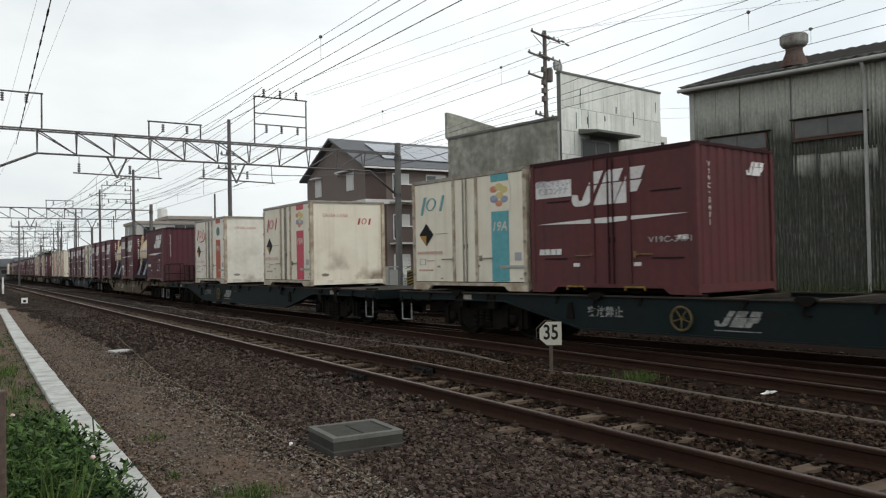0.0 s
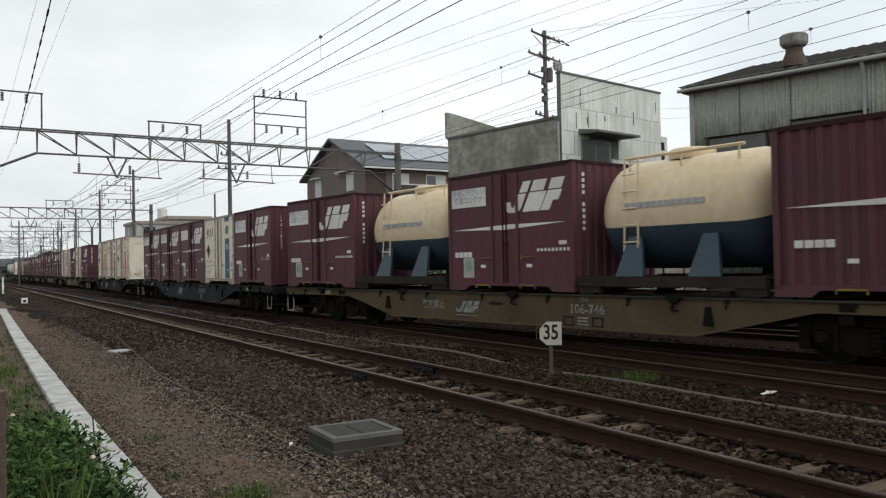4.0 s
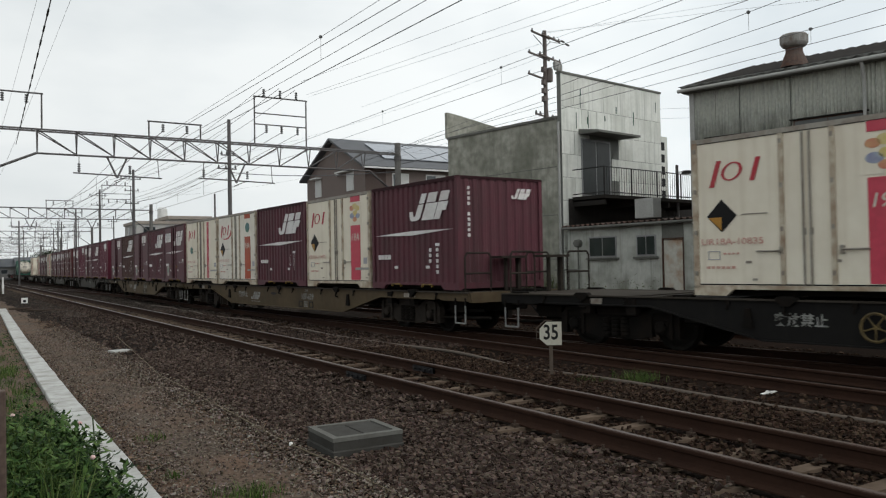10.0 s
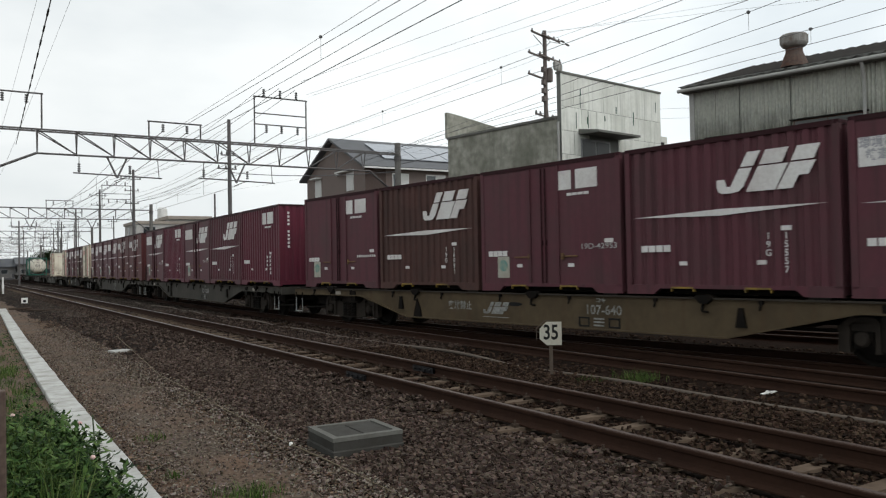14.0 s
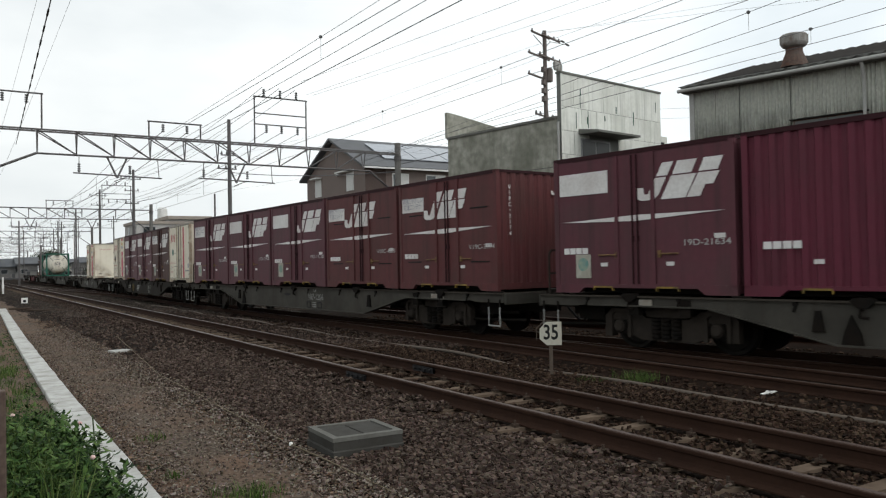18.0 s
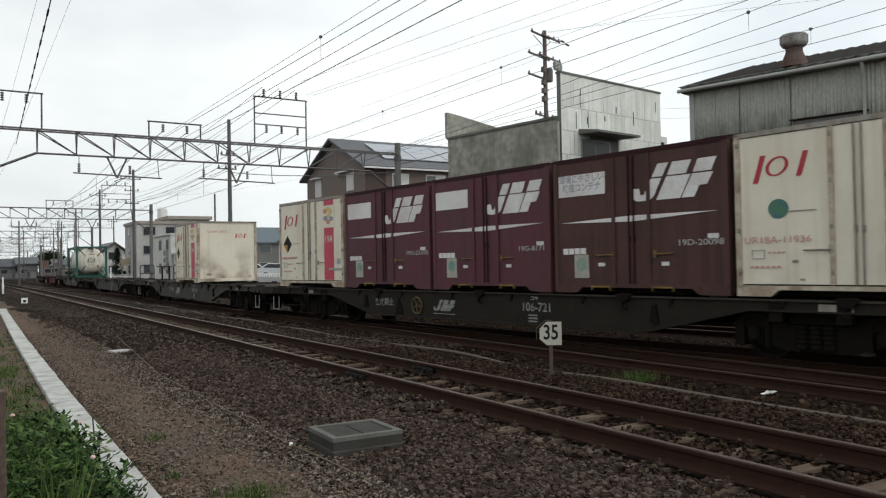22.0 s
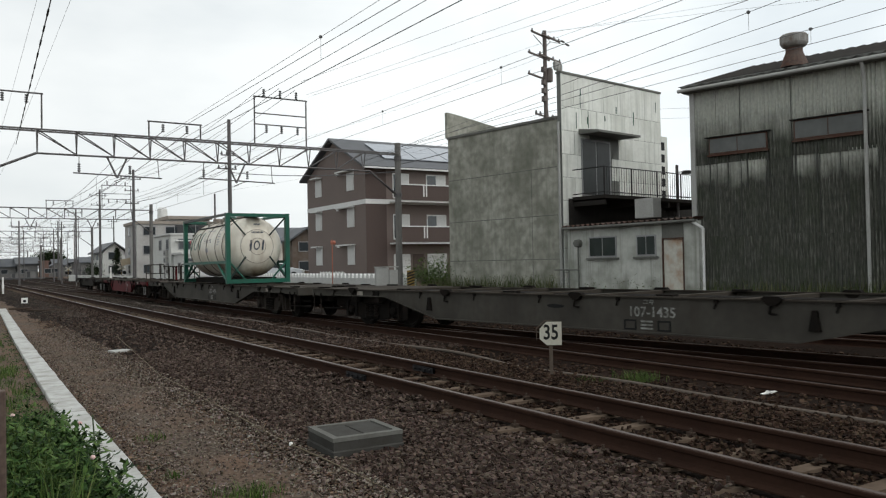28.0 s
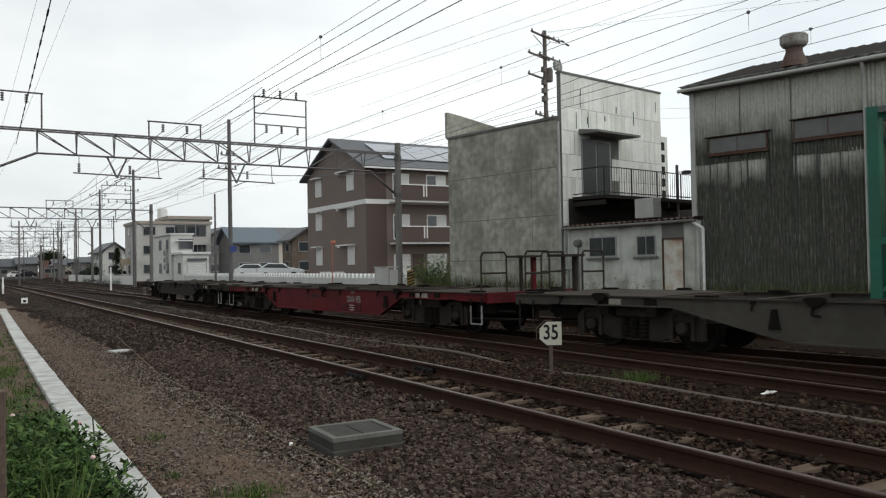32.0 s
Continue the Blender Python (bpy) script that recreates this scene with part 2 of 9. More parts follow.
M_BAND_RED = mat("crimson_band", (0.52, 0.055, 0.09), 0.5, fine=10, dirt=(0.4, 0.09, 0.1), dirt_amount=0.4)
M_BAND_ORANGE = mat("orange_red_band", (0.4, 0.07, 0.025), 0.5, fine=10, dirt=(0.25, 0.08, 0.05), dirt_amount=0.4)
M_BAND_BLUE = mat("navy_band", (0.02, 0.08, 0.17), 0.5, fine=10)
M_BAND_TEAL = mat("turquoise_band", (0.1, 0.33, 0.36), 0.5, fine=10)
M_BLACK = mat("black_print", (0.015, 0.015, 0.015), 0.5, spec=0.08)
M_AMBER = mat("amber_print", (0.4, 0.2, 0.03), 0.5)
M_GREEN_MARK = mat("green_print", (0.07, 0.17, 0.1), 0.5, other=(0.05, 0.13, 0.17), fine=7, mix=0.9)
M_STICKER_PRINT = mat("faded_sticker_print", (0.13, 0.25, 0.23), 0.6, other=(0.27, 0.33, 0.25), fine=9, mix=0.95)
M_BRAKE_WHEEL = mat("grimy_yellow_brown_paint", (0.12, 0.085, 0.03), 0.7, fine=14, dirt=(0.03, 0.023, 0.016), dirt_scale=6, dirt_amount=0.9)
M_BAND_CRIMSON = mat("dark_crimson_band", (0.27, 0.03, 0.05), 0.5, fine=10, dirt=(0.2, 0.05, 0.055), dirt_amount=0.4)
M_YELLOW = mat("worn_yellow_paint", (0.26, 0.17, 0.03), 0.6, fine=14, dirt=(0.04, 0.03, 0.02), dirt_scale=5, dirt_amount=0.9)
M_HANDLE = mat("rusty_yellow_handle", (0.17, 0.1, 0.04), 0.7, fine=20, dirt=(0.07, 0.035, 0.02), dirt_scale=8, dirt_amount=0.7)
M_POST_TAN = mat("rust_stained_post_paint", (0.52, 0.47, 0.37), 0.6, fine=9, other=(0.36, 0.29, 0.21), mix=0.9, dirt=(0.2, 0.12, 0.07), dirt_scale=3, dirt_amount=0.8)
M_HARDWARE = mat("grey_hardware", (0.3, 0.28, 0.24), 0.5, 0.3, fine=20, dirt=RUST, dirt_scale=6, dirt_amount=0.5)
M_W_GREY = mat("wagon_grey_paint", (0.061, 0.0565, 0.048), 0.65, fine=7, dirt=(0.022, 0.02, 0.017), dirt_amount=0.6, streak=(0.04, 0.033, 0.025), streak_amount=0.5, spec=0.08)
M_W_DARK = mat("wagon_dark_brown_grime", (0.026, 0.0225, 0.018), 0.7, fine=7, dirt=(0.014, 0.012, 0.01), dirt_amount=0.6, streak=(0.022, 0.017, 0.013), streak_amount=0.5, spec=0.06)
M_W_KHAKI = mat("wagon_khaki_grime", (0.092, 0.069, 0.042), 0.7, fine=7, dirt=(0.04, 0.03, 0.019), dirt_amount=0.6, streak=(0.075, 0.046, 0.026), streak_amount=0.5, spec=0.08)
M_W_GREEN = mat("wagon_blue_green_paint", (0.0095, 0.0155, 0.0165), 0.65, fine=7, dirt=(0.013, 0.012, 0.011), dirt_amount=0.5, spec=0.1)
M_W_RED = mat("wagon_red_paint", (0.1, 0.011, 0.014), 0.6, fine=7, dirt=(0.02, 0.011, 0.01), dirt_amount=0.6, streak=(0.03, 0.012, 0.01), streak_amount=0.5, spec=0.08)
M_BOGIE = mat("bogie_grime", (0.009, 0.008, 0.007), 0.85, fine=18, dirt=(0.017, 0.012, 0.009), dirt_scale=4, dirt_amount=0.6, bump=0.004, spec=0.06)
M_BOGIE_GREY = mat("bogie_grey_grime", (0.034, 0.028, 0.023), 0.85, fine=14, dirt=(0.018, 0.015, 0.013), dirt_scale=4, dirt_amount=0.8, bump=0.004, spec=0.08)
M_WHEEL = mat("wheel_steel", (0.016, 0.014, 0.012), 0.6, 0.2, fine=10, spec=0.08)
M_DECK = mat("wagon_deck", (0.05, 0.043, 0.035), 0.85, fine=12, dirt=(0.02, 0.015, 0.011), dirt_amount=0.7, spec=0.08)
M_CREAM = mat("cream_tank_paint", (0.62, 0.5, 0.33), 0.4, fine=6, dirt=(0.5, 0.36, 0.2), dirt_amount=0.4)
M_NAVY = mat("dark_blue_tank_paint", (0.035, 0.055, 0.075), 0.4, fine=6)
M_TANK = mat("white_tank_paint", (0.72, 0.68, 0.59), 0.32, fine=5, other=(0.6, 0.555, 0.46), dirt=(0.42, 0.35, 0.25), dirt_amount=0.4, streak=(0.34, 0.26, 0.17), streak_amount=0.4, splash=((0.2, 0.14, 0.09), 0.25, 1.05, 1.3))
M_FRAME_GREEN = mat("green_frame_paint", (0.011, 0.1, 0.066), 0.45, fine=9, dirt=(0.02, 0.05, 0.035), dirt_amount=0.5)
M_BAND = mat("tank_strap", (0.15, 0.115, 0.075), 0.55, 0.2, fine=6, other=(0.05, 0.04, 0.03), mix=0.9)
M_FRAME_DARK = mat("dark_green_grime", (0.012, 0.03, 0.024), 0.6, fine=12, dirt=(0.015, 0.014, 0.012), dirt_amount=0.7)
M_RAIL = mat("rail_rust", (0.036, 0.019, 0.013), 0.85, fine=30, dirt=(0.017, 0.0095, 0.0075), dirt_scale=3, bump=0.002, spec=0.06)
M_RAILHEAD = mat("rail_head", (0.11, 0.08, 0.066), 0.4, 0.6, fine=60, other=(0.06, 0.04, 0.032), mix=0.8, dirt=(0.035, 0.02, 0.015), dirt_scale=1.3, dirt_amount=0.6)
M_TIE = mat("concrete_tie", (0.115, 0.085, 0.062), 0.9, fine=26, dirt=(0.055, 0.038, 0.027), dirt_scale=3, dirt_amount=0.8, bump=0.004, spec=0.08)
M_CONC = mat("pale_concrete", (0.36, 0.36, 0.34), 0.9, fine=22, dirt=(0.2, 0.19, 0.17), dirt_amount=0.5, bump=0.003)
M_CONC_OLD = mat("weathered_concrete", (0.15, 0.15, 0.135), 0.95, fine=22, dirt=(0.08, 0.08, 0.07), dirt_amount=0.7, bump=0.004)
M_POLE_STEEL = mat("galvanised_steel_dull", (0.12, 0.115, 0.115), 0.6, 0.4, fine=16, dirt=(0.08, 0.06, 0.05), dirt_scale=3)
M_POLE_CONC = mat("pole_concrete", (0.15, 0.145, 0.135), 0.9, fine=18, dirt=(0.09, 0.085, 0.08), streak=(0.08, 0.075, 0.07), streak_amount=0.5)
M_WIRE = mat("dark_wire", (0.11, 0.11, 0.115), 0.6, 0.2)
M_INSUL = mat("grey_insulator", (0.12, 0.12, 0.12), 0.3)
M_WHITE_PAINT = mat("white_enamel", (0.75, 0.75, 0.72), 0.5, fine=18, dirt=(0.4, 0.36, 0.3), dirt_scale=4)
M_STEP = mat("step_white_paint", (0.26, 0.26, 0.25), 0.5, fine=18, dirt=(0.06, 0.055, 0.045), dirt_scale=6, dirt_amount=0.6, spec=0.1)

M_FASTENER = mat("rusty_fastening", (0.06, 0.043, 0.033), 0.85, fine=30, dirt=(0.025, 0.018, 0.014), dirt_scale=12, dirt_amount=0.7, spec=0.08)
M_STENCIL = mat("faded_stencil", (0.3, 0.3, 0.28), 0.7, fine=24, other=(0.15, 0.15, 0.14), mix=0.9, dirt=(0.06, 0.055, 0.045), dirt_scale=5, dirt_amount=0.7)
M_FRUIT_TAN = mat("fruit_print_yellow", (0.55, 0.43, 0.14), 0.5, fine=8, other=(0.55, 0.48, 0.25), mix=0.9)
M_FRUIT_GREY = mat("fruit_print_grey", (0.2, 0.2, 0.32), 0.5, fine=8, other=(0.33, 0.38, 0.42), mix=0.9)
M_FRUIT_PINK = mat("fruit_print_pink", (0.5, 0.17, 0.12), 0.5, fine=8, other=(0.52, 0.3, 0.15), mix=0.9)
M_NUMBER_RED = mat("faded_red_number", (0.5, 0.24, 0.2), 0.6, fine=20, other=(0.55, 0.4, 0.33), mix=0.8)
# dark concrete of the lids; on walls and base it paints in their shade
M_PIT_LID_SHADE = mat("pit_lid_and_shaded_side", (0.054, 0.052, 0.048), 0.95, fine=30, other=(0.045, 0.043, 0.038), dirt=(0.034, 0.032, 0.027), dirt_scale=4, dirt_amount=0.8, bump=0.004, spec=0.08)
M_PIT_RIM = mat("pit_rim_concrete", (0.13, 0.128, 0.116), 0.95, fine=26, other=(0.09, 0.088, 0.08), dirt=(0.08, 0.078, 0.07), dirt_scale=3, dirt_amount=0.7, bump=0.004, spec=0.08)
M_NUMBER_PALE = mat("faded_white_number", (0.38, 0.36, 0.35), 0.65, fine=20)
M_STICKER_WHITE = mat("off_white_print", (0.58, 0.54, 0.46), 0.6, fine=18)
M_STICKER = mat("faded_sticker", (0.4, 0.39, 0.33), 0.6, fine=16, dirt=(0.25, 0.22, 0.17), dirt_scale=6, dirt_amount=0.5)
M_W_BLACK = mat("wagon_black_grime", (0.0115, 0.0108, 0.0102), 0.7, fine=7, dirt=(0.01, 0.0095, 0.009), dirt_amount=0.5, streak=(0.02, 0.018, 0.015), streak_amount=0.4, spec=0.08)
M_GALV_DARK = mat("weathered_galvanised", (0.09, 0.1, 0.095), 0.6, 0.3, fine=14, dirt=(0.05, 0.045, 0.04), dirt_scale=3)


# ---- the train: in each vehicle -x faces the viewer, y runs to the train's rear, z is up from the rails ----
DECK = 1.0
SLOT = 3.832
BL, BW = 3.715, 2.45


def side_sheet(bm, shape, x, flip=1):
    """A flat outline of (y, z) pairs laid on a side at x, 4 mm proud."""
    add_prism(bm, [(x, y, z) for y, z in shape], (-0.004, 0, 0), (0.003, 0, 0))


def end_sheet(bm, shape, y):
    add_prism(bm, [(x, y, z) for x, z in shape], (0, -0.004, 0), (0, 0.003, 0))


def quad(a0, a1, z0, z1, lean=0.0):
    """A block from a0 to a1 and z0 to z1 whose top leans by lean."""
    return [(a0, z0), (a1, z0), (a1 + lean, z1), (a0 + lean, z1)]


def side_y(f):
    """From a share of the side's length, counted from the rear end, to y."""
    return BL / 2 - f * BL


def mark_slanted(to, f0, f1, z0, z1, side=True, flip=False):
    """The operator's mark: slanted white blocks with a rounded foot, crossed by a thin gap."""
    w, h = f1 - f0, z1 - z0
    cut = [[(0.0, 0.36), (0.085, 0.36), (0.1, 0.17), (0.145, 0.17), (0.235, 0.6), (0.365, 0.6), (0.275, 0.14), (0.225, 0.03), (0.15, 0.0), (0.06, 0.0), (0.015, 0.06), (0.0, 0.17)],
           quad(0.248, 0.378, 0.64, 1.0, 0.075), quad(0.3, 0.585, 0.0, 0.615, 0.125), quad(0.436, 0.655, 0.65, 1.0, 0.065),
           quad(0.6, 0.745, 0.0, 0.3, 0.06), quad(0.662, 0.89, 0.3, 0.62, 0.07), quad(0.736, 0.94, 0.66, 1.0, 0.06)]
    return [[(f0 + f * w, z0 + z * h) for f, z in sh] for sh in cut]


def mark_side(name, shapes, material, parent, x, label=""):
    if name == "operator_mark":
        for sh in shapes:
            b = bmn()
            side_sheet(b, [(side_y(f), z) for f, z in sh], x)
            part("mark_block", b, material, parent, label)
        return parent
    b = bmn()
    for sh in shapes:
        side_sheet(b, [(side_y(f), z) for f, z in sh], x)
    return tagged(part(name, b, material, parent, label), kind="stuff" if name.endswith("_bars") else "")


def mark_end(name, shapes, material, parent, y, label=""):
    """Shapes on the front end; their first coordinate runs from the viewer's side (0) to the far side (1)."""
    b = bmn()
    for sh in shapes:
        end_sheet(b, [(-BW / 2 + f * BW, z) for f, z in sh], y)
    return tagged(part(name, b, material, parent, label), kind="stuff" if name.endswith("_bars") else "")


def bars(f0, f1, z0, z1, n, gap=0.25):
    w = (f1 - f0) / n
    return [quad(f0 + i * w, f0 + (i + 1 - gap) * w, z0, z1) for i in range(n)]


def oval(cf, cz, rf, rz, n=18, a0=0.0, a1=2 * math.pi):
    return [(cf + rf * math.cos(a0 + (a1 - a0) * i / n), cz + rz * math.sin(a0 + (a1 - a0) * i / n)) for i in range(n)]


def ring(cf, cz, rf, rz, t, lean=0.0, n=16):
    out = []
    for i in range(n):
        a, b = 2 * math.pi * i / n, 2 * math.pi * (i + 1) / n
        pts = [(cf + rf * math.cos(a), cz + rz * math.sin(a)), (cf + rf * math.cos(b), cz + rz * math.sin(b)),
               (cf + (rf - t) * math.cos(b), cz + (rz - t * 1.5) * math.sin(b)), (cf + (rf - t) * math.cos(a), cz + (rz - t * 1.5) * math.sin(a))]
        out.append([(f + (z - cz) * lean, z) for f, z in pts])
    return out


def box_shell(ob, paint, trim, ribbed, height, roofpaint=None, smooth_ends=False):
    """Body, corner posts, rails, roof, forklift pockets and feet of a twelve-foot box."""
    hx, hy, h = BW / 2, BL / 2, height
    b = bmn()

    def waved(lo, hi, n, deep):
        """Offsets along an edge from lo to hi for n raised ribs."""
        out, w = [], (hi - lo) / n
        for i in range(n):
            c = lo + (i + 0.5) * w
            out += [(c - 0.34 * w, 0.0), (c - 0.2 * w, deep), (c + 0.2 * w, deep), (c + 0.34 * w, 0.0)]
        return out

    xi, yi = hx - (0.05 if ribbed else 0.012), hy - (0.04 if smooth_ends else 0.042)
    ring_ = [(-xi, yi)]
    ring_ += [(-xi - d, -y) for y, d in waved(-yi + 0.1, yi - 0.1, 15, 0.04)] if ribbed else []
    ring_ += [(-xi, -yi)]
    ring_ += [(x, -yi - d) for x, d in waved(-xi + 0.1, xi - 0.1, 9, 0.03)] if not smooth_ends else []
    ring_ += [(xi, -yi)]
    ring_ += [(xi + d, y) for y, d in waved(-yi + 0.1, yi - 0.1, 15, 0.04)] if ribbed else []
    ring_ += [(xi, yi)]
    ring_ += [(-x, yi + d) for x, d in waved(-xi + 0.1, xi - 0.1, 9, 0.03)] if not smooth_ends else []
    add_prism(b, [(x, y, 0.14) for x, y in ring_], (0, 0, 0), (0, 0, h - 0.19))
    part("body", b, paint, ob)
    for sx in (-1, 1):
        for sy in (-1, 1):
            b = bmn()
            add_box(b, sx * hx - 0.05 * (sx + 1), sx * hx - 0.05 * (sx - 1), sy * hy - 0.05 * (sy + 1), sy * hy - 0.05 * (sy - 1), 0.12, h)
            part("corner_post", b, M_POST_TAN if smooth_ends else paint, ob)
    b = bmn()
    add_box(b, -hx, hx, -hy, hy, h - 0.055, h)
    for sx in (-1, 1):
        add_box(b, sx * hx - 0.03 * (sx + 1) + 0.004 * sx, sx * hx - 0.03 * (sx - 1) + 0.004 * sx, -hy + 0.1, hy - 0.1, h - 0.075, h - 0.05)
    part("roof", b, roofpaint or trim, ob)
    for sx in (-1, 1):
        b = bmn()
        prof = [(-hy, 0.0), (-hy + 0.55, 0.0), (-hy + 0.68, 0.1), (hy - 0.68, 0.1), (hy - 0.55, 0.0), (hy, 0.0), (hy, 0.16), (-hy, 0.16)]
        add_prism(b, [(sx * hx, y, z) for y, z in prof], (0, 0, 0), (-sx * 0.08, 0, 0))
        part("bottom_rail", b, M_POST_TAN if smooth_ends else paint, ob)
    b = bmn()
    add_box(b, -hx + 0.3, hx - 0.3, -hy + 0.1, hy - 0.1, 0.004, 0.14)
    part("underfloor", b, M_BOGIE, ob)
    for sy in (-1, 1):
        b = bmn()
        add_box(b, -hx + 0.08, hx - 0.08, sy * hy - 0.04 * (sy + 1), sy * hy - 0.04 * (sy - 1), 0.03, 0.16)
        part("end_rail", b, paint, ob)


def door_gear(ob, trim, gear, fs, height, handle=None):
    """The double side doors: posts, lock rods and handles on both sides."""
    for sx in (-1, 1):
        x = sx * (BW / 2 - 0.012)
        for f in (fs[0], fs[2]):
            b = bmn()
            y = side_y(f)
            add_box(b, min(x, x + sx * 0.03), max(x, x + sx * 0.03), y - 0.035, y + 0.035, 0.18, height - 0.08)
            part("door_post", b, trim, ob)
        for f in (fs[1] - 0.014, fs[1] + 0.014):
            b = bmn()
            y = side_y(f)
            add_rod(b, (x + sx * 0.022, y, 0.17), (x + sx * 0.022, y, height - 0.1), 0.016, 6)
            add_box(b, x - 0.005, x + sx * 0.03 if sx > 0 else x + 0.005, y - 0.03, y + 0.03, 0.9, 1.0)
            part("lock_rod", b, gear, ob)
        for f, d in ((fs[0] - 0.005, -0.105), (fs[2] + 0.03, 0.1)):
            b = bmn()
            y0, y1 = side_y(f), side_y(f + d)
            add_rod(b, (x + sx * 0.03, y0, 0.68), (x + sx * 0.03, y1, 0.68), 0.014, 6)
            add_box(b, min(x, x + sx * 0.03), max(x, x + sx * 0.03), y0 - 0.03, y0 + 0.03, 0.62, 0.74)
            part("door_handle", b, handle or gear, ob)


def pockets(ob, material):
    for sx in (-1, 1):
        for f in (0.3, 0.66):
            b = bmn()
            y, x = side_y(f), sx * (BW / 2 + 0.004)
            add_box(b, min(x, x - sx * 0.06), max(x, x - sx * 0.06), y - 0.21, y + 0.21, 0.1, 0.13)
            for s in (-1, 1):
                add_box(b, min(x, x - sx * 0.06), max(x, x - sx * 0.06), y + s * 0.21 - 0.01, y + s * 0.21 + 0.01, 0.05, 0.1)
            part("forklift_pocket", b, material, ob)


def box_red(name, label, ribbed=False, mark="wide", at=(0.505, 0.95), panel="text", sticker=True, stripe=True, height=2.5, paint=M_RED, slits=False):
    """A maroon twelve-foot box with white marks."""
    ob = root(name, label, "freight container", "containers on the train")
    box_shell(ob, paint, M_RED_DARK, ribbed, height)
    if not ribbed:
        door_gear(ob, paint, M_RED_DARK, (0.42, 0.53, 0.638) if slits else (0.39, 0.495, 0.595), height, M_HANDLE)
    pockets(ob, M_YELLOW)
    x, ye = -BW / 2 - 0.034 if not ribbed else -BW / 2 - 0.001, -BL / 2 - 0.004
    if not ribbed:
        x = -BW / 2 + 0.006
    if mark == "wide":
        mark_side("operator_mark", mark_slanted(None, at[0], at[1], 1.59, 2.2), M_MARK, ob, x, "white slanted block mark")
        mark_end("end_mark", mark_slanted(None, 0.62, 0.86, 2.02, 2.26), M_MARK, ob, ye)
    else:
        mark_side("operator_mark", [quad(0.6, 0.69, 1.94, 2.3), quad(0.72, 0.86, 1.94, 2.3)], M_MARK, ob, x, "small white block mark")
        mark_side("caption_bar", bars(0.66, 0.81, 1.82, 1.87, 4, 0.15), M_MARK, ob, x)
    if panel:
        mark_side("notice_panel", [quad(0.04, 0.284, 1.8, 2.12) if slits else quad(0.037, 0.34, 1.79, 2.19)], M_MARK, ob, x, "white notice panel")
        if panel == "text":
            tx = new("notice_writing", text_mesh("\u74b0\u5883\u306b\u3084\u3055\u3057\u3044\n\u9244\u9053\u30b3\u30f3\u30c6\u30ca", 0.145, M_PANEL))
            tx.parent = ob
            tx.matrix_basis = Matrix.Translation((x - 0.006, side_y(0.162 if slits else 0.1885), 1.99 if slits else 2.02)) @ Matrix(((0, 0, -1), (-0.86 if slits else -1.08, 0, 0), (0, 1 if slits else 1.14, 0))).to_4x4()
    if stripe:
        mark_side("long_stripe", [[(0.046, 1.3), (0.5, 1.255), (0.955, 1.345), (0.5, 1.36)]], M_MARK, ob, x, "tapering white stripe")
    mark_side("owner_mark", bars(0.087 if ribbed else 0.06, 0.25 if ribbed else 0.216, 0.71, 0.82, 4, 0.14), M_MARK, ob, x)
    if sticker:
        mark_side("sticker", [quad(0.135, 0.228, 0.27, 0.7)], M_STICKER, ob, x, "white sticker with a green emblem")
        mark_side("sticker_emblem", [oval(0.1815, 0.52, 0.033, 0.12)], M_STICKER_PRINT, ob, x - 0.005)
    mark_side("weight_plate", [quad(0.765, 0.808, 0.98, 1.05) if ribbed else quad(0.9, 0.952, 0.91, 0.985)], M_MARK, ob, x)
    for sh in (quad(0.29, 0.33, 0.48, 0.545), quad(0.66, 0.7, 0.48, 0.545)):
        mark_side("small_plate", [sh], M_MARK, ob, x)
    if slits:
        for f0, f1, z in ((0.12, 0.27, 1.7), (0.76, 0.92, 1.74), (0.1, 0.25, 0.62), (0.76, 0.93, 0.6)):
            mark_side("dark_slit", [quad(f0, f1, z, z + 0.025)], M_BLACK, ob, x - 0.005)
    return ob


FACING = Matrix(((0, 0, -1), (-1, 0, 0), (0, 1, 0))).to_4x4()
ENDWAYS = Matrix(((1, 0, 0), (0, 0, -1), (0, 1, 0))).to_4x4()


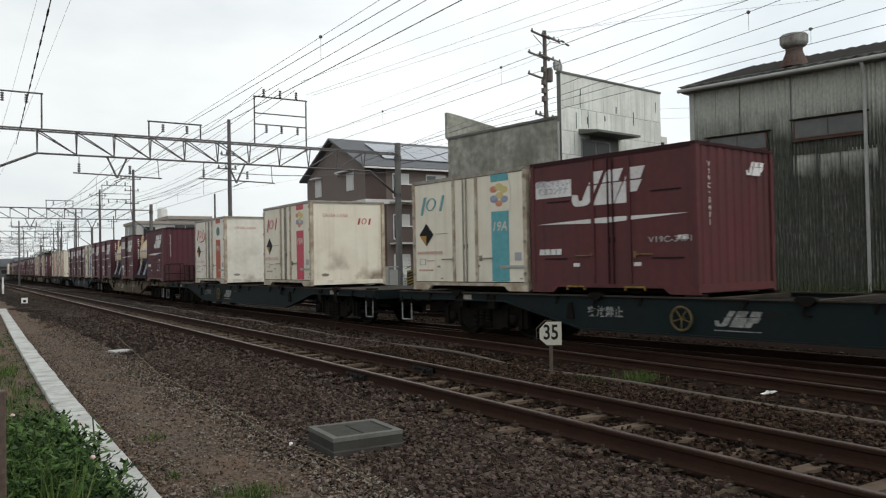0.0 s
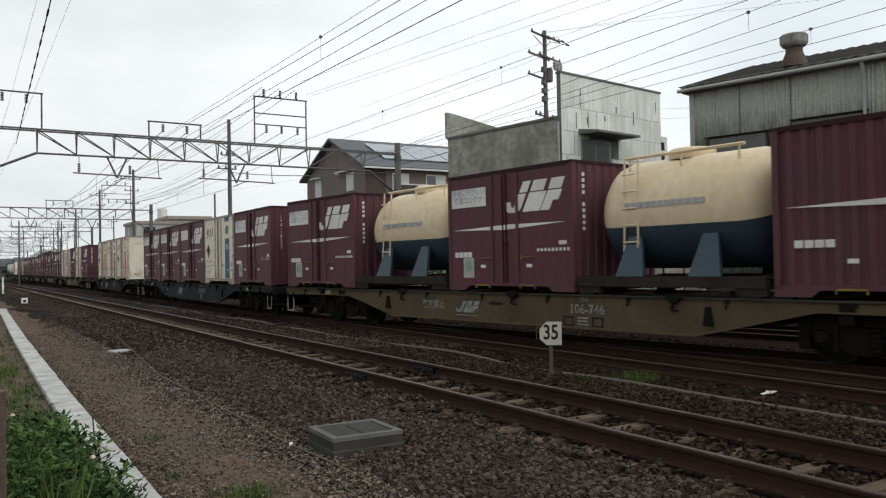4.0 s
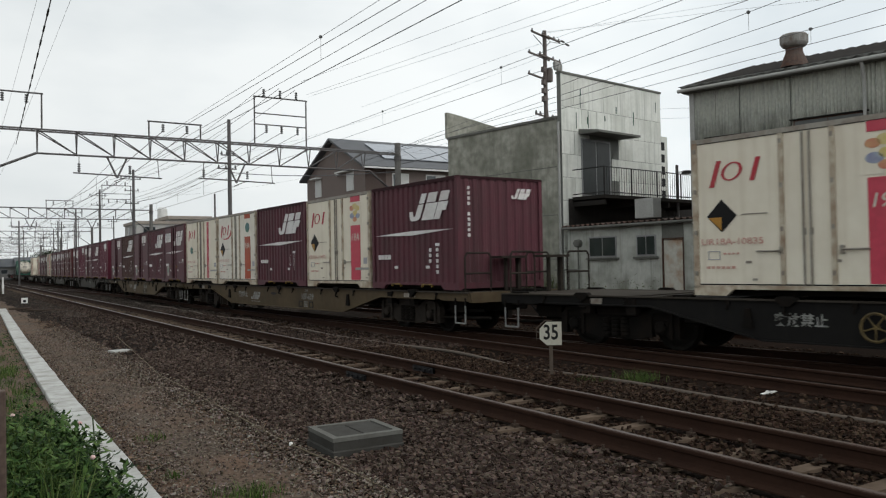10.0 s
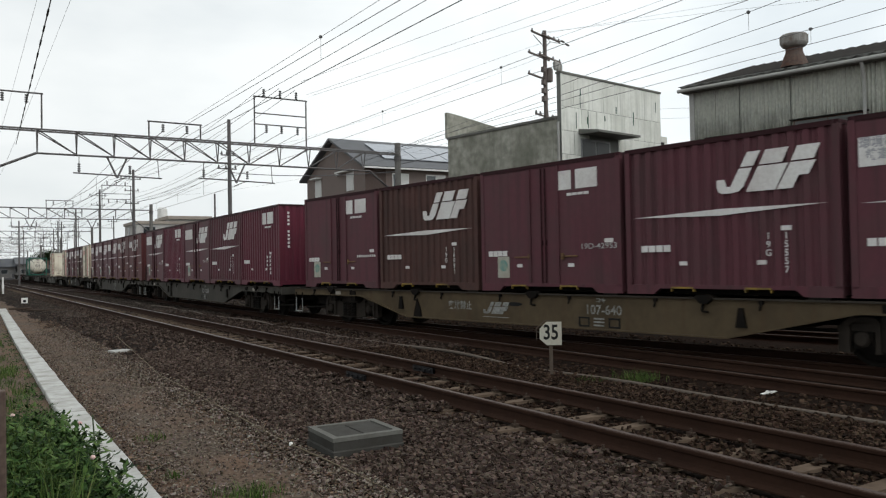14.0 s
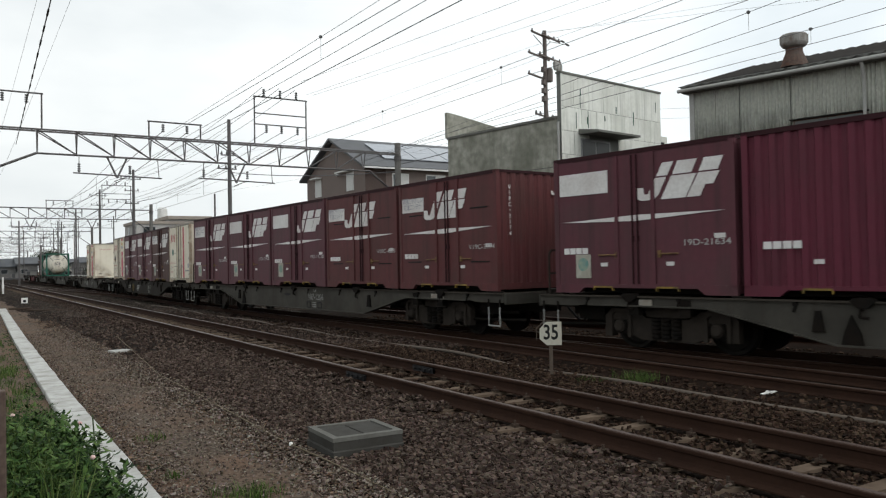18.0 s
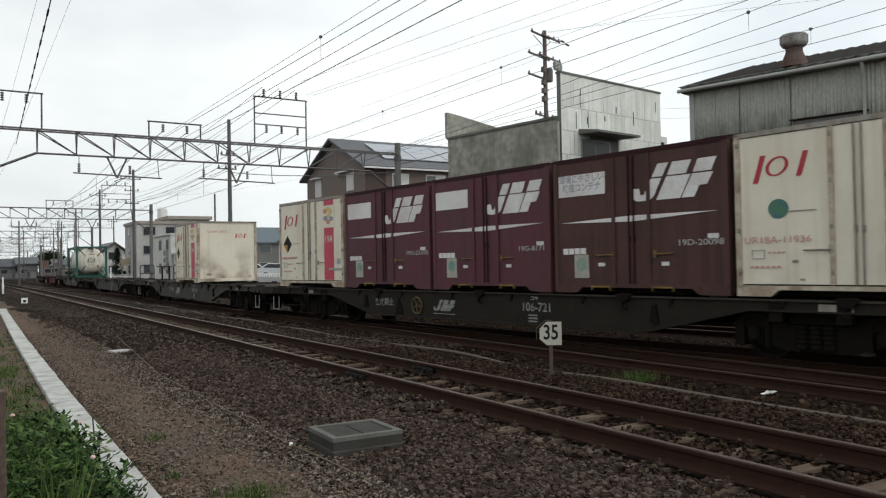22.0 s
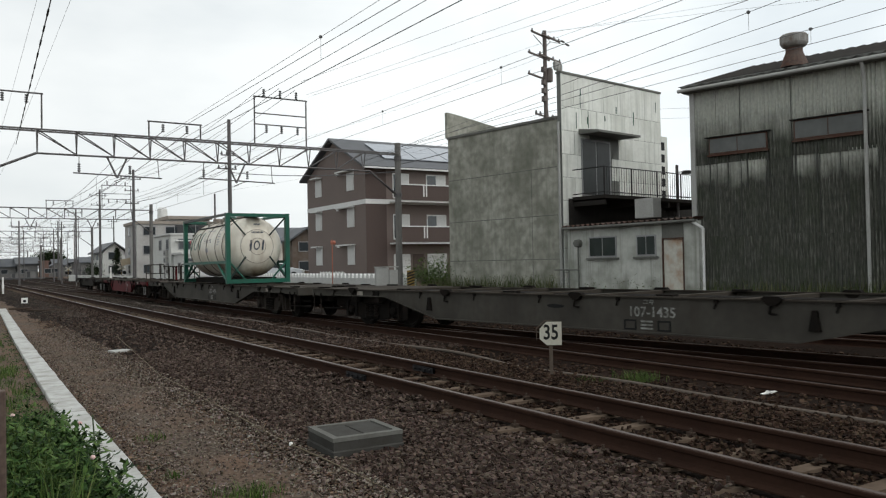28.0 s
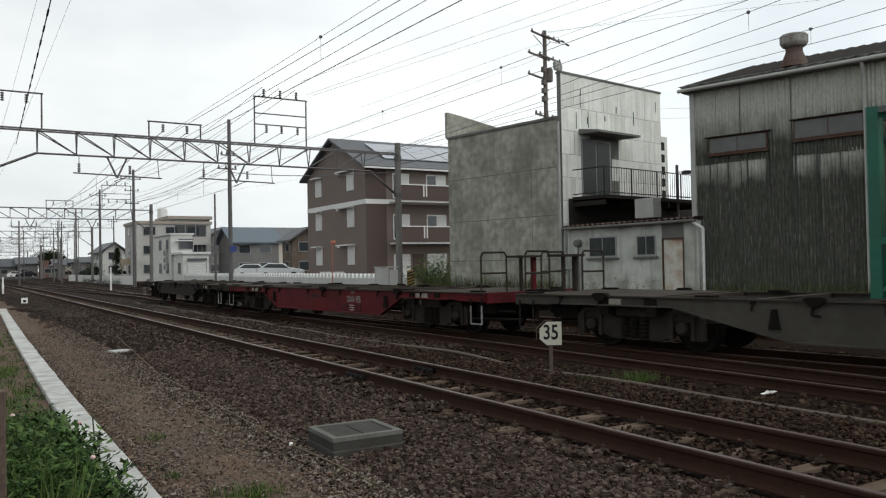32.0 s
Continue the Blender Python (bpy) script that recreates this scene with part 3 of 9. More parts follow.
def number_box(ob, words, kind):
    """The running number of one box: on a smooth side in one line, on a ribbed side in columns; maroon ends carry it upright."""
    ribbed, pale = kind in "rkQ", kind in "TROCBL"
    x = -BW / 2 + (-0.006 if ribbed else -0.003)

    def line(words_, material, m):
        tx_ = new("number_writing", text_mesh(words_, 0.14, material))
        tx_.parent = ob
        tx_.matrix_basis = m

    if words is None:
        if pale:
            mark_side("number_mark", bars(0.05, 0.3, 0.81, 0.87, 11, 0.4), M_NUMBER_RED, ob, x)
        elif ribbed:
            mark_side("number_mark", [quad(0.774, 0.798, 0.86 - i * 0.125, 0.94 - i * 0.125) for i in range(5)] + [quad(0.699, 0.723, 0.86 - i * 0.125, 0.94 - i * 0.125) for i in range(3)], M_MARK, ob, x)
        else:
            mark_side("number_mark", bars(0.745, 0.985, 0.79, 0.85, 9, 0.45), M_MARK, ob, x)
        if not pale:
            mark_end("end_number_mark", [quad(0.11, 0.137, 2.2 - i * 0.115, 2.27 - i * 0.115) for i in range(10) if i != 4], M_MARK, ob, -BL / 2 - 0.004)
        return
    if pale:
        ink = {"T": M_TEAL, "B": M_PANEL}.get(kind, M_NUMBER_RED)
        line(words, ink, Matrix.Translation((x, side_y(0.18), 0.84)) @ FACING @ Matrix.Diagonal((1.3, 1.0, 1.0, 1.0)))
        line(words, ink, Matrix.Translation((-BW / 2 + 0.33 * BW, -BL / 2 + 0.028, 2.06)) @ ENDWAYS)
        return
    if ribbed:
        front, back = words.split("-")
        for part_, f in ((front, 0.711), (back, 0.786)):
            for i, letter in enumerate(part_):
                line_z = 0.9 - i * 0.125
                tx_ = new("number_digit", text_mesh(letter, 0.14, M_MARK))
                tx_.parent = ob
                tx_.matrix_basis = Matrix.Translation((x - 0.002, side_y(f), line_z)) @ FACING
    else:
        line(words, M_NUMBER_PALE, Matrix.Translation((x, side_y(0.862), 0.92 if kind == "v" else 0.85)) @ FACING @ Matrix.Diagonal((1.36, 1.0, 1.0, 1.0)))
    upright = new("end_number_writing", text_mesh("\n".join(words.replace("-", "\u30fb")), 0.12, M_MARK))
    upright.parent = ob
    upright.matrix_basis = Matrix.Translation((-BW / 2 + 0.145 * BW, -BL / 2 - 0.006, 1.66)) @ ENDWAYS


def box_white(name, label, paint, ink, band, emblem="fruit", swoosh=False, diamond=True, lines=False, height=2.49):
    """A white ventilated twelve-foot box with the leasing firm's mark and a coloured band."""
    ob = root(name, label, "freight container", "containers on the train")
    box_shell(ob, paint, M_HARDWARE, False, height, M_HARDWARE, True)
    door_gear(ob, M_POST_TAN, M_HARDWARE, (0.4, 0.5, 0.6), height)
    x, ye = -BW / 2 + 0.006, -BL / 2 + 0.034
    for f in (0.0, 0.4, 0.6, 1.0):
        for z in (0.35, 1.0, 1.65, 2.3):
            b = bmn()
            y = side_y(min(max(f, 0.015), 0.985))
            add_box(b, x - 0.035, x, y - 0.022, y + 0.022, z - 0.035, z + 0.035)
            part("hinge", b, M_HARDWARE, ob)
    mark_side("firm_mark", [quad(0.082, 0.104, 1.7, 2.11, 0.035)] + ring(0.186, 1.93, 0.047, 0.145, 0.014, 0.08) + [quad(0.264, 0.285, 1.76, 2.11, 0.03)], ink, ob, x, "slanted print of bars and a ring")
    if swoosh:
        mark_side("swoosh", [[(0.11, 1.66), (0.2, 1.6), (0.29, 1.615), (0.365, 1.74), (0.372, 1.88), (0.34, 1.96), (0.35, 1.86), (0.33, 1.755), (0.27, 1.665), (0.2, 1.64)]], ink, ob, x)
    if diamond:
        mark_side("diamond", [[(0.136, 0.99), (0.205, 1.245), (0.136, 1.5), (0.067, 1.245)]], M_BLACK, ob, x, "black diamond with an amber foot")
        mark_side("diamond_foot", [[(0.136, 1.02), (0.136, 1.225), (0.076, 1.225)]], M_AMBER, ob, x - 0.005)
    elif emblem == "globe_low":
        mark_side("emblem", [oval(0.188, 1.3, 0.043, 0.145)], M_GREEN_MARK, ob, x, "round green and blue emblem")
    if lines:
        mark_side("band", [quad(0.69, 0.725, 0.2, 2.36), quad(0.737, 0.748, 0.2, 2.36)], band, ob, x, "two red vertical lines")
    else:
        mark_side("band", [quad(0.725, 0.862, 0.2, 1.64), quad(0.725, 0.862, 2.26, 2.41)], band, ob, x, "broad coloured vertical band")
        me = text_mesh("19A", 0.34, M_STICKER_WHITE)
        me.transform(Matrix(((0.8, 0.18, 0), (0, 0.8, 0), (0, 0, 1))).to_4x4())
        tx = new("series_writing", me)
        tx.parent = ob
        tx.matrix_basis = Matrix.Translation((x - 0.009, side_y(0.793), 1.32)) @ Matrix(((0, 0, -1), (-1, 0, 0), (0, 1, 0))).to_4x4()
        if emblem == "fruit":
            mark_side("fruit_panel", [quad(0.7, 0.88, 1.68, 2.23)], paint, ob, x)
            cols = ((0.685, 2.08, M_FRUIT_PINK, 0.026), (0.725, 2.12, M_FRUIT_TAN, 0.03), (0.76, 2.06, M_FRUIT_TAN, 0.028), (0.69, 1.88, M_FRUIT_GREY, 0.03), (0.73, 1.94, M_FRUIT_TAN, 0.028), (0.765, 1.86, M_FRUIT_GREY, 0.026), (0.725, 1.78, M_FRUIT_PINK, 0.025))
            for cf, cz, m_, r in cols:
                mark_side("fruit_print", [oval(0.79 + (cf - 0.725) * 1.1, cz + 0.02, r * 1.1, r * 2.6)], m_, ob, x - 0.005)
        else:
            mark_side("emblem", [oval(0.793, 1.95, 0.05, 0.17)], M_GREEN_MARK, ob, x, "round green and blue emblem")
    mark_side("notice_print", bars(0.06, 0.2, 0.42, 0.46, 6, 0.3) + bars(0.14, 0.22, 0.64, 0.67, 4, 0.4), M_NUMBER_RED if ink is not M_JOT_DARK else M_PANEL, ob, x)
    mark_side("notice_strip", [quad(0.79, 0.985, 0.46, 0.525)], M_STICKER, ob, x - 0.006, "pale strip with small print")
    mark_side("strip_print", bars(0.8, 0.975, 0.48, 0.505, 14, 0.35), M_PANEL, ob, x - 0.012)
    mark_side("square_label", [quad(0.905, 0.955, 0.62, 0.78)], M_PANEL, ob, x)
    for z0, z1, f0, f1 in ((0.56, 0.7, 0.07, 0.125),):
        for sh in (quad(f0, f1, z0, z0 + 0.012), quad(f0, f1, z1 - 0.012, z1), quad(f0, f0 + 0.003, z0, z1), quad(f1 - 0.003, f1, z0, z1)):
            mark_side("outline_mark", [sh], M_PANEL, ob, x)
    for sh in (quad(0.225, 0.34, 1.245, 1.26), quad(0.24, 0.265, 0.5, 0.54), quad(0.6, 0.625, 0.5, 0.54), quad(0.94, 0.96, 0.24, 0.27), quad(0.27, 0.29, 0.24, 0.27)):
        mark_side("small_plate", [sh], M_HARDWARE, ob, x)
    mark_side("lower_seam", [quad(0.0, 1.0, 0.166, 0.186)], M_BLACK, ob, x)
    mark_side("upper_seam", [quad(0.0, 1.0, height - 0.085, height - 0.062)], M_BLACK, ob, x)
    mark_end("end_mark", [quad(0.63, 0.653, 1.8, 1.99, 0.02)] + ring(0.72, 1.9, 0.034, 0.09, 0.011, 0.08) + [quad(0.775, 0.798, 1.8, 1.99, 0.02)], ink, ob, ye)
    for sh in (oval(0.19, 0.32, 0.05, 0.045), quad(0.84, 0.9, 0.2, 0.24)):
        mark_end("end_vent", [sh], M_HARDWARE, ob, ye)
    return ob


def tank_small(name, label):
    """A cream and dark blue tank on a low grey cradle, twelve feet long."""
    ob = root(name, label, "tank container", "containers on the train")
    n = 28
    for nm, m_, lo in (("shell_top", M_CREAM, False), ("shell_bottom", M_NAVY, True)):
        b = bmn()
        prof = [(0.0, -1.72), (0.45, -1.7), (0.78, -1.6), (0.95, -1.42), (1.0, -1.25), (1.0, 1.25), (0.95, 1.42), (0.78, 1.6), (0.45, 1.7), (0.0, 1.72)]
        a0, a1 = (math.pi * 1.08, math.pi * 1.92) if lo else (-math.pi * 0.08, math.pi * 1.08)
        rows_ = []
        for r, y in prof:
            rows_.append([b.verts.new((r * math.cos(a0 + (a1 - a0) * i / n), y, 1.42 + r * math.sin(a0 + (a1 - a0) * i / n))) for i in range(n + 1)])
        for k in range(len(rows_) - 1):
            for i in range(n):
                b.faces.new((rows_[k][i], rows_[k][i + 1], rows_[k + 1][i + 1], rows_[k + 1][i]))
        bmesh.ops.remove_doubles(b, verts=b.verts[:], dist=0.001)
        part(nm, b, m_, ob, "cream upper tank shell" if not lo else "dark blue lower tank shell", smooth=True)
    for sx in (-1, 1):
        b = bmn()
        add_box(b, sx * 1.2 - 0.06, sx * 1.2 + 0.06, -1.85, 1.85, 0.12, 0.3)
        part("cradle_beam", b, M_BOGIE_GREY, ob, "grey steel cradle beam")
    for y in (-1.8, -0.7, 0.7, 1.8):
        b = bmn()
        add_box(b, -1.14, 1.14, y - 0.06, y + 0.06, 0.1, 0.28)
        part("cradle_cross", b, M_BOGIE_GREY, ob)
    for sx in (-1, 1):
        for y in (-0.75, 0.75):
            b = bmn()
            add_prism(b, [(sx * 1.14, y - 0.3, 0.3), (sx * 1.14, y + 0.3, 0.3), (sx * 0.93, y + 0.14, 1.0), (sx * 0.93, y - 0.14, 1.0)], (-0.03, 0, 0), (0.03, 0, 0))
            part("saddle", b, M_NAVY, ob)
        for y in (-1.6, 1.6):
            b = bmn()
            add_box(b, sx * 1.16 - 0.07, sx * 1.16 + 0.07, y - 0.25, y + 0.25, 0.0, 0.12)
            part("foot", b, M_BOGIE_GREY, ob)
    b = bmn()
    add_lathe(b, [(0.42, 0), (0.42, 0.16), (0.36, 0.2), (0.0, 0.2)], pose(0, 0.2, 2.36), 20, caps=False)
    part("manhole", b, M_CREAM, ob)
    b = bmn()
    for x in (-0.62, 0.62):
        add_rod(b, (x, -1.2, 2.44), (x, 1.2, 2.44), 0.03, 6)
    for y in (-1.1, 0, 1.1):
        add_rod(b, (-0.62, y, 2.2), (-0.62, y, 2.44), 0.02, 6)
        add_rod(b, (0.62, y, 2.2), (0.62, y, 2.44), 0.02, 6)
    part("walkway", b, M_CREAM, ob)
    b = bmn()
    add_rod(b, (-1.03, 0.95, 0.4), (-0.9, 1.0, 2.4), 0.02, 6)
    add_rod(b, (-1.03, 0.65, 0.4), (-0.9, 0.7, 2.4), 0.02, 6)
    for i in range(6):
        add_rod(b, (-1.02, 0.97, 0.6 + i * 0.3), (-1.02, 0.67, 0.6 + i * 0.3), 0.015, 6)
    part("ladder", b, M_CREAM, ob)
    b = bmn()
    for i in range(12):
        y = 0.9 - i * 0.14
        add_box(b, -1.012, -0.99, y - 0.05, y + 0.05, 1.5, 1.6)
    part("print_bar", b, M_PANEL, ob)
    return ob


def tank_frame(name, label):
    """A twenty-foot white tank in an open green frame."""
    ob = root(name, label, "tank container", "containers on the train")
    L, W, H = 6.058, 2.438, 2.591
    hx, hy = W / 2, L / 2
    b = bmn()
    prof = [(0.0, -2.93), (0.35, -2.91), (0.7, -2.83), (0.98, -2.66), (1.1, -2.42), (1.13, -2.2), (1.13, 2.2), (1.1, 2.42), (0.98, 2.66), (0.7, 2.83), (0.35, 2.91), (0.0, 2.93)]
    m_ = Matrix.Translation((0, 0, 1.36)) @ Matrix(((1, 0, 0), (0, 0, 1), (0, -1, 0))).to_4x4()
    add_lathe(b, prof, m_, 40, caps=False)
    bmesh.ops.remove_doubles(b, verts=b.verts[:], dist=0.001)
    part("shell", b, M_TANK, ob, "white tank shell", smooth=True)
    for y in (-2.2, -1.3, -0.1, 1.05, 2.2):
        b = bmn()
        add_lathe(b, [(1.132, y - 0.03), (1.145, y - 0.03), (1.145, y + 0.03), (1.132, y + 0.03)], m_, 40, caps=False)
        part("strap", b, M_BAND, ob, smooth=True)
    for sy in (-1, 1):
        y0, y1 = sorted((sy * hy, sy * (hy - 0.16)))
        for sx in (-1, 1):
            b = bmn()
            x0, x1 = sorted((sx * hx, sx * (hx - 0.16)))
            add_box(b, x0, x1, y0, y1, 0.0, H)
            part("corner_post", b, M_FRAME_GREEN, ob)
        for z0, z1 in ((0.0, 0.15), (H - 0.13, H - 0.01)):
            b = bmn()
            add_box(b, -hx + 0.16, hx - 0.16, y0 + 0.01, y1 - 0.01, z0, z1)
            part("end_beam", b, M_FRAME_GREEN, ob)
        for sx in (-1, 1):
            for z0, z1 in ((0.72, 0.98), (H - 0.13, 1.78)):
                b = bmn()
                yy = sy * (hy - 0.06)
                add_rod(b, (sx * (hx - 0.14), yy, z0 if z0 > 1 else 0.15), (sx * 0.46, sy * (hy - 0.12), z1), 0.03, 8)
                part("end_brace", b, M_FRAME_DARK, ob)
            b = bmn()
            add_rod(b, (sx * (hx - 0.14), sy * (hy - 0.06), 0.78), (sx * 0.5, sy * (hy - 0.06), 0.12), 0.032, 8)
            part("foot_brace", b, M_FRAME_GREEN, ob)
    for sx in (-1, 1):
        b = bmn()
        x0, x1 = sorted((sx * hx, sx * (hx - 0.1)))
        add_box(b, x0, x1, -hy + 0.16, hy - 0.16, 0.73, 0.83)
        part("side_rail", b, M_FRAME_GREEN, ob)
        b = bmn()
        add_box(b, x0, x1, -hy + 0.16, hy - 0.16, H - 0.09, H - 0.01)
        part("top_rail", b, M_GALV_DARK, ob)
        for sy in (-1, 1):
            b = bmn()
            add_rod(b, (sx * (hx - 0.05), sy * (hy - 0.16), 0.1), (sx * (hx - 0.05), sy * (hy - 1.2), 0.72), 0.05, 8)
            part("side_brace", b, M_FRAME_GREEN, ob)
            b = bmn()
            add_rod(b, (sx * (hx - 0.05), sy * (hy - 0.16), H - 0.12), (sx * 0.55, sy * (hy - 1.0), H - 0.12), 0.035, 8)
            part("top_brace", b, M_FRAME_GREEN, ob)
    b = bmn()
    add_box(b, -0.3, 0.3, -hy + 0.2, hy - 0.2, H - 0.1, H - 0.05)
    part("walkway", b, M_HARDWARE, ob)
    b = bmn()
    add_box(b, -0.75, 0.75, -hy + 0.2, hy - 0.2, 0.004, 0.2)
    part("bottom_trough", b, M_BOGIE, ob)
    b = bmn()
    run = [(2.6, 0.95), (2.3, 0.83), (1.2, 0.82), (0.0, 0.82), (-1.0, 0.84), (-1.35, 0.9), (-1.6, 1.1)]
    run = [(-1.155 * math.cos(a), y, 1.36 + 1.155 * math.sin(a)) for y, a in run]
    for a, c in zip(run[:-1], run[1:]):
        add_rod(b, a, c, 0.026, 8)
    part("hose", b, M_BLACK, ob, "black hose strapped along the tank")
    for y in (-0.55, 1.2):
        b = bmn()
        add_prism(b, [(-0.62, y - 0.18, H - 0.1), (-0.62, y + 0.18, H - 0.1), (-0.62, y + 0.07, H - 0.34), (-0.62, y - 0.07, H - 0.34)], (-0.02, 0, 0), (0.02, 0, 0))
        part("walkway_bracket", b, M_HARDWARE, ob)
    for y in (-0.6, 0.7):
        b = bmn()
        add_lathe(b, [(0.25, 2.4), (0.25, 2.56), (0.0, 2.6)], pose(-0.35, y, 0), 16, caps=False)
        part("manhole", b, M_HARDWARE, ob)

    def wrap(name_, shapes, material, lab=""):
        """Shapes of (y, z) laid on the shell's curved side."""
        bb = bmn()
        for sh in shapes:
            if len(sh) == 4 and abs(sh[2][1] - sh[1][1]) > 0.3:
                # a tall block follows the curve in short steps
                (ya, za), (yb, _), (yc, zc), (yd, _) = sh
                steps = [(ya + (yd - ya) * i / 8, yb + (yc - yb) * i / 8, za + (zc - za) * i / 8) for i in range(9)]
                pairs = []
                for p, q, z in steps:
                    x = -math.sqrt(max(1.136 ** 2 - (z - 1.36) ** 2, 0.01)) - 0.004
                    pairs.append((bb.verts.new((x, p, z)), bb.verts.new((x, q, z))))
                for (p0, q0), (p1, q1) in zip(pairs[:-1], pairs[1:]):
                    bb.faces.new((p0, q0, q1, p1))
                continue
            va = []
            for y, z in sh:
                x = -math.sqrt(max(1.136 ** 2 - (z - 1.36) ** 2, 0.01))
                va.append(bb.verts.new((x - 0.004, y, z)))
            bb.faces.new(va)
        part(name_, bb, material, ob, lab)

    wrap("firm_mark", [[(2.12, 1.32), (1.99, 1.32), (1.79, 2.0), (1.92, 2.0)]] +
         [[(1.36 + 0.3 * math.cos(a) - 0.12 * math.sin(a), 1.66 + 0.34 * math.sin(a)), (1.36 + 0.3 * math.cos(b_) - 0.12 * math.sin(b_), 1.66 + 0.34 * math.sin(b_)),
           (1.36 + 0.2 * math.cos(b_) - 0.12 * math.sin(b_), 1.66 + 0.3 * math.sin(b_)), (1.36 + 0.2 * math.cos(a) - 0.12 * math.sin(a), 1.66 + 0.3 * math.sin(a))]
          for a, b_ in ((2 * math.pi * i / 20, 2 * math.pi * (i + 1) / 20) for i in range(20))] +
         [[(0.92, 1.32), (0.79, 1.32), (0.59, 2.0), (0.72, 2.0)]], mat("tank_green_print", (0.01, 0.1, 0.075), 0.5), "dark green print of bars and a ring")
    tx = new("contents_writing", text_mesh("\u30e9\u30c6\u30c3\u30af\u30b9", 0.2, M_JOT_DARK))
    tx.parent = ob
    tx.matrix_basis = Matrix.Translation((-1.128, -0.28, 1.62)) @ Matrix.Rotation(radians(13), 4, "Y") @ Matrix(((0, 0, -1), (-1, 0, 0), (0, 1, 0))).to_4x4()
    wrap("print_bar",          [[(-1.5, 1.45 + i * 0.1), (-1.68 - 0.16 * (i % 2), 1.45 + i * 0.1), (-1.68 - 0.16 * (i % 2), 1.485 + i * 0.1), (-1.5, 1.485 + i * 0.1)] for i in range(5)] +
         [[(0.3, 2.02), (-0.7, 2.02), (-0.7, 2.05), (0.3, 2.05)]] + [[(-1.45, 2.0 + i * 0.1), (-2.05 + 0.35 * (1 - i), 2.0 + i * 0.1), (-2.05 + 0.35 * (1 - i), 2.04 + i * 0.1), (-1.45, 2.04 + i * 0.1)] for i in range(2)] + [[(0.0, 1.2), (-0.32, 1.2), (-0.32, 1.36), (0.0, 1.36)]], M_PANEL)
    b = bmn()
    add_lathe(b, [(0.3, -2.925), (0.31, -2.93), (0.32, -2.925)], m_, 32, caps=False)
    add_lathe(b, [(0.62, -2.86), (0.63, -2.865), (0.64, -2.855)], m_, 32, caps=False)
    part("end_ring", b, M_HARDWARE, ob)
    wrap("red_mark", [[(2.55, 1.7), (2.35, 1.6), (2.35, 1.82)]], M_JOT_RED)
    b = bmn()
    for sh in [quad(-0.32, -0.25, 1.2, 1.6, 0.05)] + ring(-0.04, 1.4, 0.12, 0.18, 0.04, 0.1) + [quad(0.14, 0.21, 1.22, 1.6, 0.05)] + bars(-0.22, 0.24, 1.86, 1.92, 9, 0.3) + bars(-0.12, 0.14, 2.16, 2.22, 5, 0.3):
        vs = []
        for x, z in sh:
            r = math.hypot(x, z - 1.36)
            vs.append(b.verts.new((x, -(2.935 - 0.12 * r * r), z)))
        b.faces.new(vs)
    part("end_mark", b, M_JOT_DARK, ob)
    return ob


